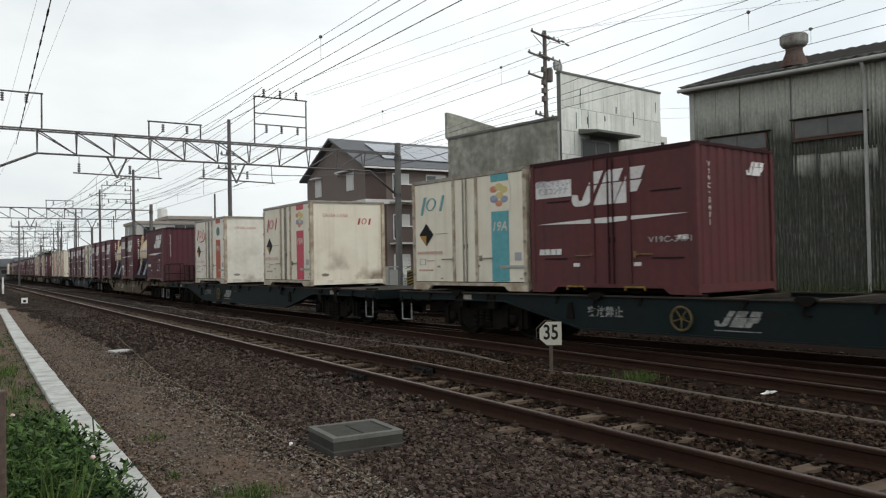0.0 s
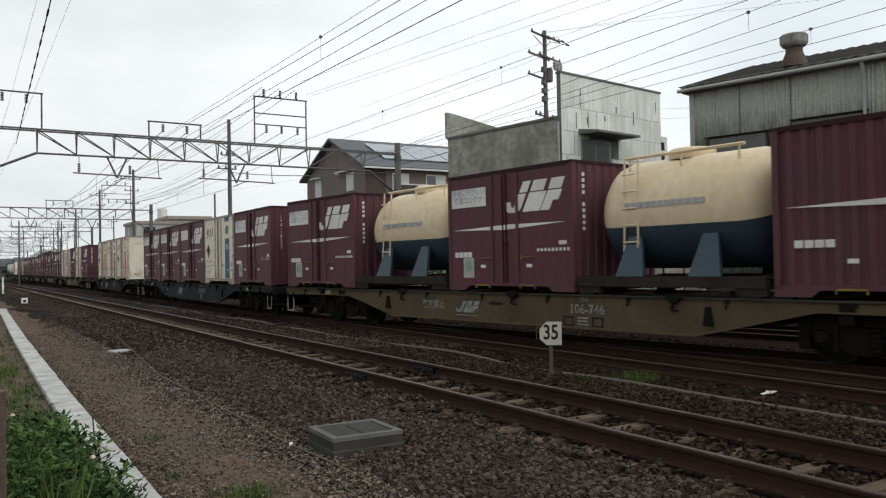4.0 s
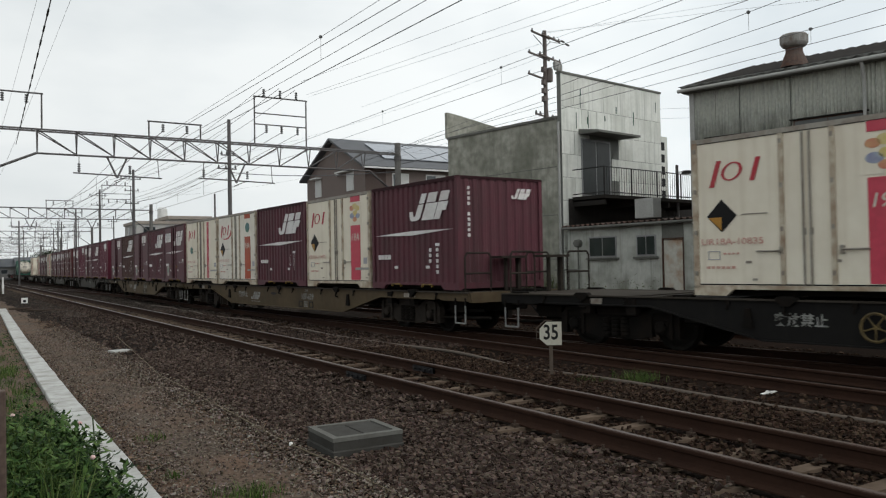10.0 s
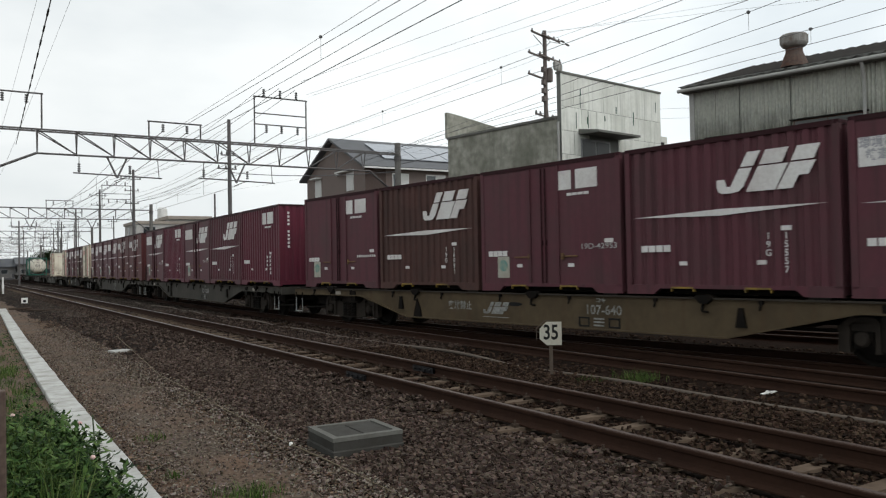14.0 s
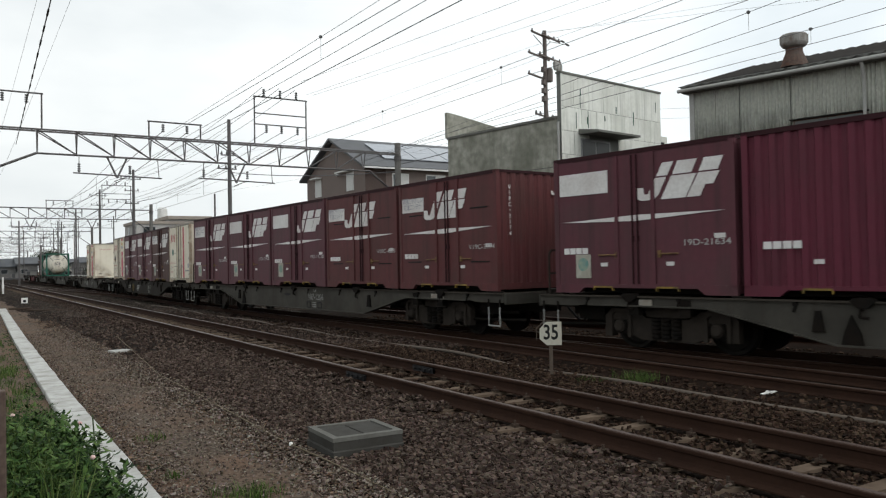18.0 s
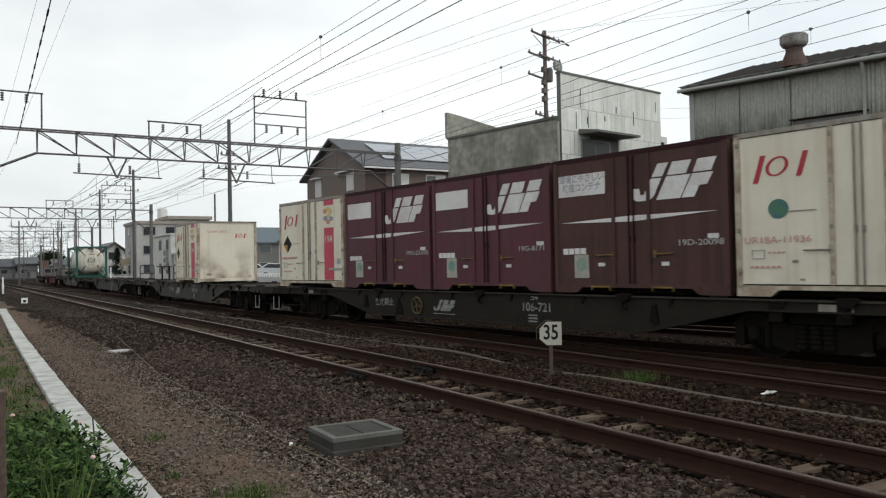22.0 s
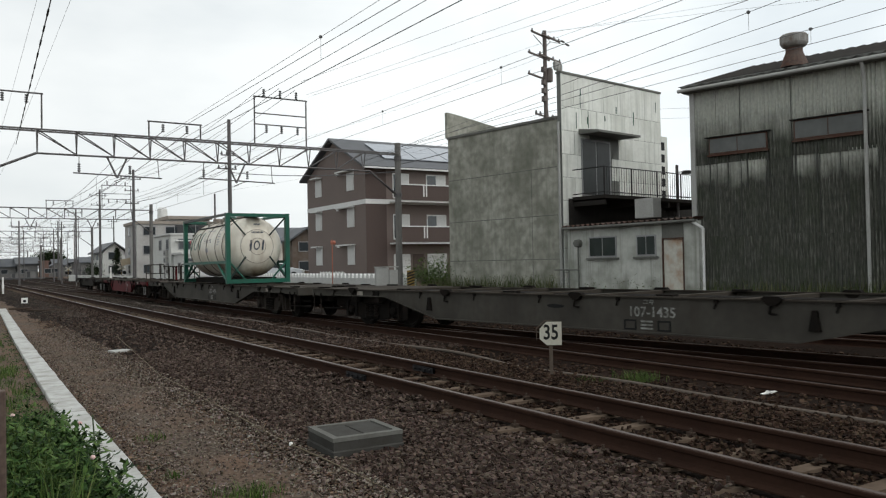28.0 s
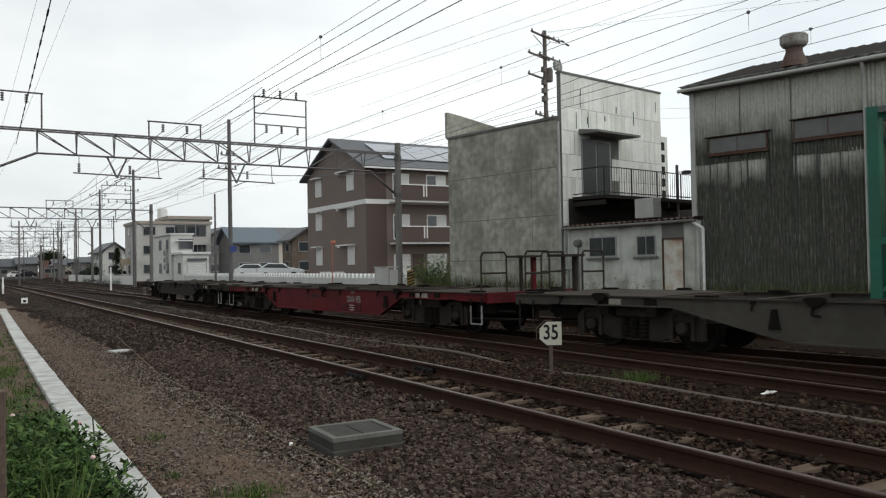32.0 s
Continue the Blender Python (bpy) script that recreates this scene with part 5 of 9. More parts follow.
# ---- ground, ballast and tracks ----
M_SOIL = mat("trodden_soil", (0.125, 0.099, 0.078), 0.95, fine=34, other=(0.045, 0.034, 0.026), mix=1.0, dirt=(0.14, 0.084, 0.056), dirt_scale=1.1, dirt_amount=0.7, bump=0.04, spec=0.05)
# dark stone bed, taken near black to paint shade into the stone gaps
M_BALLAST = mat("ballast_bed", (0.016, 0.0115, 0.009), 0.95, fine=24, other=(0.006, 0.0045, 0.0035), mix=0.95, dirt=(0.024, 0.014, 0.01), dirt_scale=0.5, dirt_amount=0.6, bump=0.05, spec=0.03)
M_YARD = mat("yard_asphalt", (0.16, 0.16, 0.155), 0.9, fine=20, dirt=(0.1, 0.1, 0.095), dirt_scale=0.4, dirt_amount=0.6)

b = bmn()
xs = [-900, -40, -6, 0.4, 2.0, 2.3, 3.2, 15.5, 17.2, 18.2, 40, 140, 1600]
zs = [-0.3, -0.3, -0.3, -0.27, -0.275, -0.275, -0.5, -0.5, -0.3, 0.0, 0.0, 0.0, 0.0]
ys = [-600, -60, 0, 30, 60, 120, 260, 1600]
grid = [[b.verts.new((x, y, z)) for y in ys] for x, z in zip(xs, zs)]
for i in range(len(xs) - 1):
    for j in range(len(ys) - 1):
        b.faces.new((grid[i][j], grid[i + 1][j], grid[i + 1][j + 1], grid[i][j + 1]))
thing("ground", b, M_SOIL, "brown trodden soil and cinders beside the tracks", "ground", kind="structure")

b = bmn()
prof = [(1.9, -0.28), (2.7, -0.225), (3.6, -0.185), (4.1, -0.185), (4.5, -0.205), (6.0, -0.205), (6.6, -0.185), (7.5, -0.22), (8.2, -0.29), (8.6, -0.325), (15.3, -0.325), (16.8, -0.3), (17.6, -0.1), (18.4, 0.01), (18.55, -0.05)]
ycs = list(range(-30, 60, 3)) + list(range(60, 241, 20))
rows_ = [[b.verts.new((x + (0.06 * math.sin(y * 0.9) if i in (0, 1, 7, 8) else 0), y, z)) for y in ycs] for i, (x, z) in enumerate(prof)]
for i in range(len(prof) - 1):
    for j in range(len(ycs) - 1):
        b.faces.new((rows_[i][j], rows_[i + 1][j], rows_[i + 1][j + 1], rows_[i][j + 1]))
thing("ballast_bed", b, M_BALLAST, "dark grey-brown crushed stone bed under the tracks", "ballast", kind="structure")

b = bmn()
strip_ys = [2.0 + 0.5 * i for i in range(60)] + [32 + 2 * i for i in range(40)]
strip_rows = []
for i, y in enumerate(strip_ys):
    edge = 2.45 + min(y, 60) * 0.021 + 0.13 * math.sin(y * 1.7) + 0.09 * math.sin(y * 4.1 + 1)
    strip_rows.append([b.verts.new((x, y, z)) for x, z in ((1.05, -0.285), (1.5, -0.262), (1.9, -0.25), (edge - 0.35, -0.237 + 0.008 * math.sin(y * 2.3)), (edge, -0.25 + 0.02 * max(0.0, edge - 2.7)))])
for r0, r1 in zip(strip_rows[:-1], strip_rows[1:]):
    for i in range(4):
        b.faces.new((r0[i], r0[i + 1], r1[i + 1], r1[i]))
thing("trodden_strip", b, M_SOIL, "brown trodden cinder strip between kerb and ballast", "ground", kind="structure")


RAIL_PROF = [(-0.0635, 0.0), (0.0635, 0.0), (0.0635, 0.012), (0.012, 0.03), (0.0075, 0.045), (0.0075, 0.105), (0.03, 0.118), (0.0325, 0.14), (0.026, 0.153), (-0.026, 0.153), (-0.0325, 0.14), (-0.03, 0.118), (-0.0075, 0.105), (-0.0075, 0.045), (-0.012, 0.03), (-0.0635, 0.012)]


def rail(parent, pts, top, label=""):
    """A flat-bottomed rail along plan points (x, y), its head at height top: body, and the bright strip of the head."""
    b = bmn()
    rings = []
    for i, (x, y) in enumerate(pts):
        x0, y0 = pts[max(i - 1, 0)]
        x1, y1 = pts[min(i + 1, len(pts) - 1)]
        d = math.hypot(x1 - x0, y1 - y0)
        nx, ny = (y1 - y0) / d, -(x1 - x0) / d
        rings.append([b.verts.new((x + nx * o, y + ny * o, top - 0.153 + z)) for o, z in RAIL_PROF])
    n = len(RAIL_PROF)
    for r0, r1 in zip(rings[:-1], rings[1:]):
        for i in range(n):
            b.faces.new((r0[i], r0[(i + 1) % n], r1[(i + 1) % n], r1[i]))
    b.faces.new(rings[0])
    b.faces.new(rings[-1][::-1])
    ob = part("rail", b, M_RAIL, parent, label)
    b = bmn()
    strips = []
    for i, (x, y) in enumerate(pts):
        x0, y0 = pts[max(i - 1, 0)]
        x1, y1 = pts[min(i + 1, len(pts) - 1)]
        d = math.hypot(x1 - x0, y1 - y0)
        nx, ny = (y1 - y0) / d, -(x1 - x0) / d
        strips.append([b.verts.new((x + nx * o, y + ny * o, top + z)) for o, z in ((-0.029, -0.004), (-0.02, 0.0035), (0.02, 0.0035), (0.029, -0.004))])
    for r0, r1 in zip(strips[:-1], strips[1:]):
        for i in range(3):
            b.faces.new((r0[i], r0[i + 1], r1[i + 1], r1[i]))
    part("rail_head", b, M_RAILHEAD, ob)
    return ob


# near track
near_track = root("track_near", "rusty rails on concrete sleepers in dark ballast", "railway track", kind="structure")
NEAR_X = (4.677 + 0.03, 5.744 + 0.03)
for x in NEAR_X:
    rail(near_track, [(x, -30), (x, 20), (x, 70), (x, 240)], 0.0)
b = bmn()
hw = 1.0
for s0, s1, z0, z1, w0, w1 in ((-hw, -0.35, -0.155, -0.17, 0.085, 0.07), (-0.35, 0.35, -0.17, -0.17, 0.07, 0.07), (0.35, hw, -0.17, -0.155, 0.07, 0.085)):
    v = [b.verts.new(c) for c in ((s0, -w0 - 0.03, -0.32), (s1, -w1 - 0.03, -0.32), (s1, w1 + 0.03, -0.32), (s0, w0 + 0.03, -0.32), (s0, -w0, z0), (s1, -w1, z1), (s1, w1, z1), (s0, w0, z0))]
    for q in ((3, 2, 1, 0), (4, 5, 6, 7), (0, 1, 5, 4), (1, 2, 6, 5), (2, 3, 7, 6), (3, 0, 4, 7)):
        b.faces.new([v[i] for i in q])
tie_me = mesh_of("sleeper", b, M_TIE)
b = bmn()
for s in (-1, 1):
    for o in (-0.1, 0.1):
        add_box(b, s * 0.5335 + o - 0.028, s * 0.5335 + o + 0.028, -0.035, 0.035, -0.155, -0.13)
        add_rod(b, (s * 0.5335 + o, 0, -0.13), (s * 0.5335 + o, 0, -0.098), 0.014, 6)
clip_me = mesh_of("rail_fastening", b, M_FASTENER)
rnd = random.Random(4)
for i in range(150):
    y = -6 + i * 0.61
    t = new("sleeper", tie_me)
    t.parent = near_track
    t.matrix_basis = pose((NEAR_X[0] + NEAR_X[1]) / 2 + rnd.uniform(-0.02, 0.02), y + rnd.uniform(-0.02, 0.02), rnd.uniform(-0.01, 0.004), 0, 0, rnd.uniform(-0.6, 0.6))
    if i < 75:
        c = new("rail_fastening", clip_me)
        c.parent = t

# the train's line and the straight route that it leaves
train_track = root("track_far", "dark rails of the diverging line under the train", "railway track", kind="structure")
for off in (-0.5335, 0.5335):
    pts = [on_line(s, off)[:2] for s in list(range(-40, 62, 2)) + list(range(70, 300, 10))]
    rail(train_track, pts, RAIL_Z)
straight = root("track_middle", "worn rails of the straight route beside the train", "railway track", kind="structure")
for x, y1 in ((9.2, 34.0), (10.267, 27.5)):
    rail(straight, [(x, -30), (x, 0), (x, 20), (x, y1)], RAIL_Z)
far_line = root("track_beyond", "rails of a further line beyond the train", "railway track", kind="structure")
for off in (3.3, 4.367):
    rail(far_line, [on_line(s, off)[:2] for s in range(-40, 200, 6)], RAIL_Z - 0.02)
# crossover between the near track and the train's line, far along
crossover = root("track_crossover", "rails of a crossover between the two lines", "railway track", kind="structure")
for dx in (0.0, 1.067):
    rail(crossover, [(9.2 + dx - 3.45 * (3 * f * f - 2 * f ** 3), 46 + 52 * f) for f in [i / 16 for i in range(17)]], RAIL_Z + 0.02)
rnd = random.Random(9)
for parent_, offs, n in ((train_track, "line", 120), (straight, 9.7335, 75)):
    for i in range(n):
        if offs == "line":
            x, y, h = on_line(-12 + i * 0.61)
            if 22 < y < 34:
                continue
        else:
            x, y, h = offs, -8 + i * 0.61 + 0.3, 0.0
            if y > 25:
                continue
        t = new("sleeper", tie_me)
        t.parent = parent_
        t.matrix_basis = pose(x, y, RAIL_Z - 0.006, 0, 0, math.degrees(h) + rnd.uniform(-0.5, 0.5))

# pale kerb slabs of the gutter, one by one
kerb = root("kerb", "pale concrete gutter slabs in a long row", "kerb", kind="structure")
b = bmn()
add_box(b, -0.145, 0.145, -0.292, 0.292, -0.16, 0.0)
kerb_me = mesh_of("kerb_slab", b, mat("kerb_concrete", (0.43, 0.43, 0.41), 0.9, fine=18, dirt=(0.2, 0.19, 0.165), dirt_scale=3.5, dirt_amount=0.75, bump=0.003), bevel=0.008)


def kerb_x(y):
    return float(np.interp(y, [4, 8, 12, 22, 38, 60], [1.1, 1.15, 1.2, 1.4, 1.82, 2.5]))


rnd = random.Random(2)
y = -5.2
for i in range(76):
    s = new("kerb_slab", kerb_me)
    s.parent = kerb
    s.matrix_basis = pose(kerb_x(y) + rnd.uniform(-0.004, 0.004), y, -0.2 + rnd.uniform(-0.006, 0.005), rnd.uniform(-0.4, 0.4), rnd.uniform(-0.8, 0.8), math.degrees(math.atan2(-(kerb_x(y + 0.3) - kerb_x(y - 0.3)), 0.6)))
    y += 0.6

# ---- buildings ----
M_WALL_GREY = mat("stained_render", (0.36, 0.355, 0.305), 0.95, fine=3.4, other=(0.2, 0.2, 0.168), mix=0.9, dirt=(0.12, 0.122, 0.095), dirt_scale=0.6, dirt_amount=0.85, streak=(0.17, 0.172, 0.142), streak_amount=0.6, bump=0.004, spec=0.1)
M_PANEL_WHITE = mat("aged_white_panel", (0.7, 0.71, 0.66), 0.85, fine=8, other=(0.58, 0.59, 0.54), dirt=(0.4, 0.41, 0.36), dirt_scale=0.7, dirt_amount=0.6, streak=(0.26, 0.27, 0.245), streak_amount=0.45)
M_MOSS = mat("moss", (0.035, 0.085, 0.06), 0.95, spec=0.05)
M_GLASS_GREEN = mat("dark_green_glass", (0.022, 0.03, 0.027), 0.25, fine=4, dirt=(0.05, 0.06, 0.055), dirt_amount=0.5, spec=0.2)
M_PANEL_JOINT = mat("panel_joint", (0.16, 0.165, 0.15), 0.9)
M_SLATE = mat("corrugated_slate", (0.18, 0.185, 0.17), 0.9, fine=10, other=(0.15, 0.15, 0.14), mix=0.8, dirt=(0.09, 0.09, 0.08), dirt_scale=0.6, dirt_amount=0.8, streak=(0.06, 0.06, 0.052), streak_amount=0.75, bump=0.003)
M_SLATE_OLD = mat("corrugated_slate_end", (0.062, 0.065, 0.057), 0.9, fine=10, other=(0.045, 0.047, 0.042), mix=0.8, dirt=(0.1, 0.1, 0.09), dirt_scale=0.8, dirt_amount=0.5, streak=(0.12, 0.12, 0.105), streak_amount=0.55, bump=0.003)
M_ROOF = mat("dark_roof_sheet", (0.024, 0.022, 0.02), 0.9, fine=14, dirt=(0.045, 0.04, 0.034), bump=0.004, spec=0.05)
M_RUST = mat("rusty_sheet", (0.085, 0.042, 0.028), 0.85, fine=14, other=(0.045, 0.026, 0.02), mix=0.8, dirt=(0.12, 0.115, 0.105), dirt_scale=2, dirt_amount=0.5, bump=0.003)
M_WOOD_RED = mat("rusty_brown_frame", (0.085, 0.042, 0.03), 0.85, fine=20, other=(0.045, 0.03, 0.025), dirt=(0.1, 0.09, 0.075), dirt_scale=5, spec=0.08)
M_GLASS = mat("window_glass", (0.03, 0.036, 0.04), 0.08, fine=3, spec=0.6)
# grey base colour paints in the light that the shed windows reflect
M_GLASS_REFLECTION = mat("painted_reflection_glass", (0.105, 0.11, 0.105), 0.3, fine=5, dirt=(0.06, 0.062, 0.058), dirt_amount=0.6)
M_GLASS_DARK = mat("dark_door_glass", (0.055, 0.06, 0.06), 0.3, fine=5, dirt=(0.035, 0.037, 0.037), dirt_amount=0.6)
M_ALU = mat("aluminium_frame", (0.3, 0.3, 0.3), 0.45, 0.5)
M_BROWN = mat("brown_siding", (0.155, 0.122, 0.108), 0.8, fine=14, other=(0.125, 0.098, 0.088), dirt=(0.125, 0.1, 0.09), dirt_scale=0.5)
M_BROWN_DARK = mat("dark_brown_siding", (0.075, 0.054, 0.047), 0.8, fine=14)
M_TRIM = mat("white_trim", (0.6, 0.6, 0.58), 0.7, fine=12)
M_SHUTTER = mat("shutter_white", (0.55, 0.55, 0.53), 0.6, fine=12)
M_TILE = mat("grey_roof_tile", (0.09, 0.093, 0.1), 0.6, fine=8, dirt=(0.05, 0.05, 0.05))
M_SOLAR = mat("solar_panel", (0.25, 0.27, 0.3), 0.15, fine=3, spec=0.6)
M_IRON = mat("dark_iron", (0.03, 0.028, 0.028), 0.6, 0.4)
M_ANNEX = mat("annex_white_render", (0.46, 0.465, 0.43), 0.9, fine=8, other=(0.36, 0.365, 0.325), dirt=(0.17, 0.18, 0.145), dirt_scale=1.1, dirt_amount=0.8, streak=(0.11, 0.115, 0.09), streak_amount=0.6, splash=((0.07, 0.075, 0.05), 0.0, 1.5, 1.0))


def slate(name, z0, z1):
    """Corrugated slate: pale where rain seldom reaches, above z0 to z1, else blackened with pale run-off lines."""
    m = bpy.data.materials.new(name)
    m.use_nodes = True
    n, l = m.node_tree.nodes, m.node_tree.links
    bs = n["Principled BSDF"]
    bs.inputs["Roughness"].default_value, bs.inputs["Specular IOR Level"].default_value = 0.9, 0.2
    tc, oi, off = n.new("ShaderNodeTexCoord"), n.new("ShaderNodeObjectInfo"), n.new("ShaderNodeVectorMath")
    off.operation = "MULTIPLY_ADD"
    l.new(oi.outputs["Random"], off.inputs[0])
    off.inputs[1].default_value = (13, 31, 0)
    l.new(tc.outputs["Object"], off.inputs[2])

    def noise(scale, detail, squash):
        mp, ns = n.new("ShaderNodeMapping"), n.new("ShaderNodeTexNoise")
        mp.inputs["Scale"].default_value = (1, 1, squash)
        ns.inputs["Scale"].default_value, ns.inputs["Detail"].default_value = scale, detail
        l.new(off.outputs[0], mp.inputs["Vector"])
        l.new(mp.outputs[0], ns.inputs["Vector"])
        return ns.outputs["Fac"]

    def ranged(v, lo, hi, to):
        r = n.new("ShaderNodeMapRange")
        r.inputs["From Min"].default_value, r.inputs["From Max"].default_value, r.inputs["To Max"].default_value = lo, hi, to
        l.new(v, r.inputs["Value"])
        return r.outputs[0]

    def blend(fac, a, b):
        k = n.new("ShaderNodeMix")
        k.data_type = "RGBA"
        l.new(fac, k.inputs[0])
        for sock, c in ((k.inputs[6], a), (k.inputs[7], b)):
            if isinstance(c, tuple):
                sock.default_value = (*c, 1)
            else:
                l.new(c, sock)
        return k.outputs[2]

    sep, add = n.new("ShaderNodeSeparateXYZ"), n.new("ShaderNodeMath")
    l.new(tc.outputs["Object"], sep.inputs[0])
    add.operation = "MULTIPLY_ADD"
    l.new(noise(3.0, 6, 0.5), add.inputs[0])
    add.inputs[1].default_value = 1.1
    l.new(sep.outputs["Z"], add.inputs[2])
    pale = blend(ranged(noise(14, 5, 0.6), 0.35, 0.65, 0.8), (0.46, 0.465, 0.41), (0.34, 0.345, 0.305))
    dark = blend(ranged(noise(11, 5, 0.5), 0.35, 0.65, 0.9), (0.085, 0.086, 0.072), (0.046, 0.049, 0.04))
    dark = blend(ranged(noise(38, 5, 0.06), 0.54, 0.66, 0.75), dark, (0.2, 0.2, 0.175))
    dark = blend(ranged(noise(1.1, 7, 1.0), 0.48, 0.7, 0.5), dark, (0.05, 0.06, 0.038))
    l.new(blend(ranged(add.outputs[0], z0 + 0.55, z1 + 0.55, 1.0), dark, pale), bs.inputs["Base Color"])
    return m


M_SLATE_UP = slate("corrugated_slate_upper", 4.75, 5.75)
M_SLATE_LOW = slate("corrugated_slate_lower", 7.5, 8.5)
M_SLATE_SILL = slate("corrugated_slate_below_windows", 3.6, 4.3)


def at_wall(ob, x, y, phi):
    """Building space: +y runs along the wall away into the distance, -x faces the viewer."""
    ob.matrix_basis = pose(x, y, 0, 0, 0, phi)
    return ob


def wall_box(name, parent, material, x0, x1, y0, y1, z0, z1, label="", bevel=0.0):
    b = bmn()
    add_box(b, x0, x1, y0, y1, z0, z1)
    return part(name, b, material, parent, label, bevel=bevel)


# grey block: stained wall to the tracks, tall panelled wall at its end
grey = at_wall(root("workshop_building", "stained grey concrete workshop with a tall panelled end wall", "building"), 19.29, 22.76, 9)
wall_box("track_wall", grey, M_WALL_GREY, 0.0, 0.2, 0.22, 6.4, 0.0, 6.75)
wall_box("coping", grey, M_CONC_OLD, -0.05, 0.25, 0.2, 6.42, 6.75, 6.85)
wall_box("back_wall", grey, M_WALL_GREY, 6.0, 6.2, 0.22, 6.4, 0.0, 8.0)
wall_box("far_wall", grey, M_WALL_GREY, 0.2, 6.0, 6.2, 6.4, 0.0, 6.7)
wall_box("roof", grey, M_CONC_OLD, 0.2, 6.0, 0.22, 6.2, 6.3, 6.45)
b = bmn()
add_prism(b, [(0.0, 6.42, 6.85), (0.0, 6.42, 7.95), (0.6, 6.42, 7.9), (6.0, 6.42, 7.2), (6.0, 6.42, 6.7)], (0, 0, 0), (0, 0.15, 0))
part("parapet", b, M_WALL_GREY, grey)
for z in (4.95, 3.15, 1.5):
    wall_box("wall_joint", grey, M_CONC_OLD, -0.006, 0.0, 0.25, 6.38, z - 0.015, z + 0.015)
for y in (1.55,):
    wall_box("wall_joint", grey, M_CONC_OLD, -0.006, 0.0, y - 0.012, y + 0.012, 0.1, 4.9)
# panelled end wall, panel by panel
wall_box("end_wall", grey, M_PANEL_JOINT, 0.03, 6.4, 0.02, 0.2, 0.0, 8.42)
rows_z = [0.0, 1.0, 1.9, 2.8, 3.68, 4.55, 5.42, 6.3, 7.2, 8.42]
for r in range(len(rows_z) - 1):
    edges = [0.03] + [0.75 + 0.9 * i + (0.45 if r % 2 else 0) for i in range(6)] + [6.4]
    for e0, e1 in zip(edges[:-1], edges[1:]):
        if rows_z[r] < 6.0 and rows_z[r + 1] > 4.0 and e0 < 2.9 and e1 > 1.2 and 1.0 < e0 < 2.6:
            continue
        wall_box("wall_panel", grey, M_PANEL_WHITE, e0 + 0.008, e1 - 0.008, 0.0, 0.02, rows_z[r] + 0.008, rows_z[r + 1] - 0.008)
wall_box("wall_cap", grey, M_CONC_OLD, 0.0, 6.43, -0.03, 0.23, 8.42, 8.5)
rnd = random.Random(12)
for i in range(9):
    xx, zz = rnd.uniform(0.8, 6.1), rnd.uniform(6.4, 8.1)
    wall_box("moss_streak", grey, M_MOSS, xx, xx + rnd.uniform(0.03, 0.07), -0.006, 0.0, zz - rnd.uniform(0.2, 0.7), zz)
door = part("balcony_door", (lambda b: (add_box(b, 1.12, 2.9, -0.02, 0.0, 3.86, 6.08), b)[1])(bmn()), M_ALU, grey, "dark aluminium balcony door")
wall_box("pane", door, M_GLASS_DARK, 1.2, 1.96, -0.035, -0.022, 3.95, 6.0)
wall_box("pane", door, M_GLASS_DARK, 2.04, 2.82, -0.035, -0.022, 3.95, 6.0)
b = bmn()
add_prism(b, [(1.0, 0, 6.22), (1.0, -0.95, 6.2), (1.0, -0.95, 6.28), (1.0, 0, 6.42)], (0, 0, 0), (2.6, 0, 0))
part("canopy", b, M_CONC_OLD, grey)
b = bmn()
add_rod(b, (-0.07, 0.08, 0.2), (-0.07, 0.08, 6.6), 0.05, 10)
part("rain_pipe", b, M_CONC, grey)
# sign board with unreadable column of writing
wall_box("sign_board", grey, M_PANEL_WHITE, 6.45, 7.3, 0.3, 0.36, 3.3, 6.7, "white upright sign board")
for i in range(6):
    wall_box("sign_bar", grey, M_BLACK, 6.72, 7.08, 0.292, 0.3, 3.5 + i * 0.52, 3.85 + i * 0.52)

# annex before the end wall: low white lean-to with a corrugated roof, balcony above
annex = at_wall(root("annex", "low white rendered annex with a rusty corrugated roof and balcony", "building"), 19.35, 22.6, 3)
wall_box("wall", annex, M_ANNEX, 0.0, 0.15, -4.38, 0.0, 0.0, 2.6)
wall_box("wall", annex, M_ANNEX, 0.0, 0.15, -5.8, -5.24, 0.0, 2.6)
wall_box("lintel", annex, M_CONC_OLD, -0.01, 0.15, -5.24, -4.38, 2.1, 2.6)
dr = part("door", (lambda b: (add_box(b, 0.03, 0.08, -5.2, -4.42, 0.1, 2.06), b)[1])(bmn()), mat("rust_stained_door", (0.5, 0.49, 0.43), 0.7, fine=8, dirt=(0.28, 0.13, 0.05), dirt_scale=2.2, dirt_amount=0.9), annex, "white door with rust stains")
for y0, y1, z0, z1 in ((-5.24, -5.2, 0.0, 2.1), (-4.42, -4.38, 0.0, 2.1), (-5.24, -4.38, 2.06, 2.1)):
    wall_box("door_frame", annex, M_WOOD_RED, -0.02, 0.1, y0, y1, z0, z1)
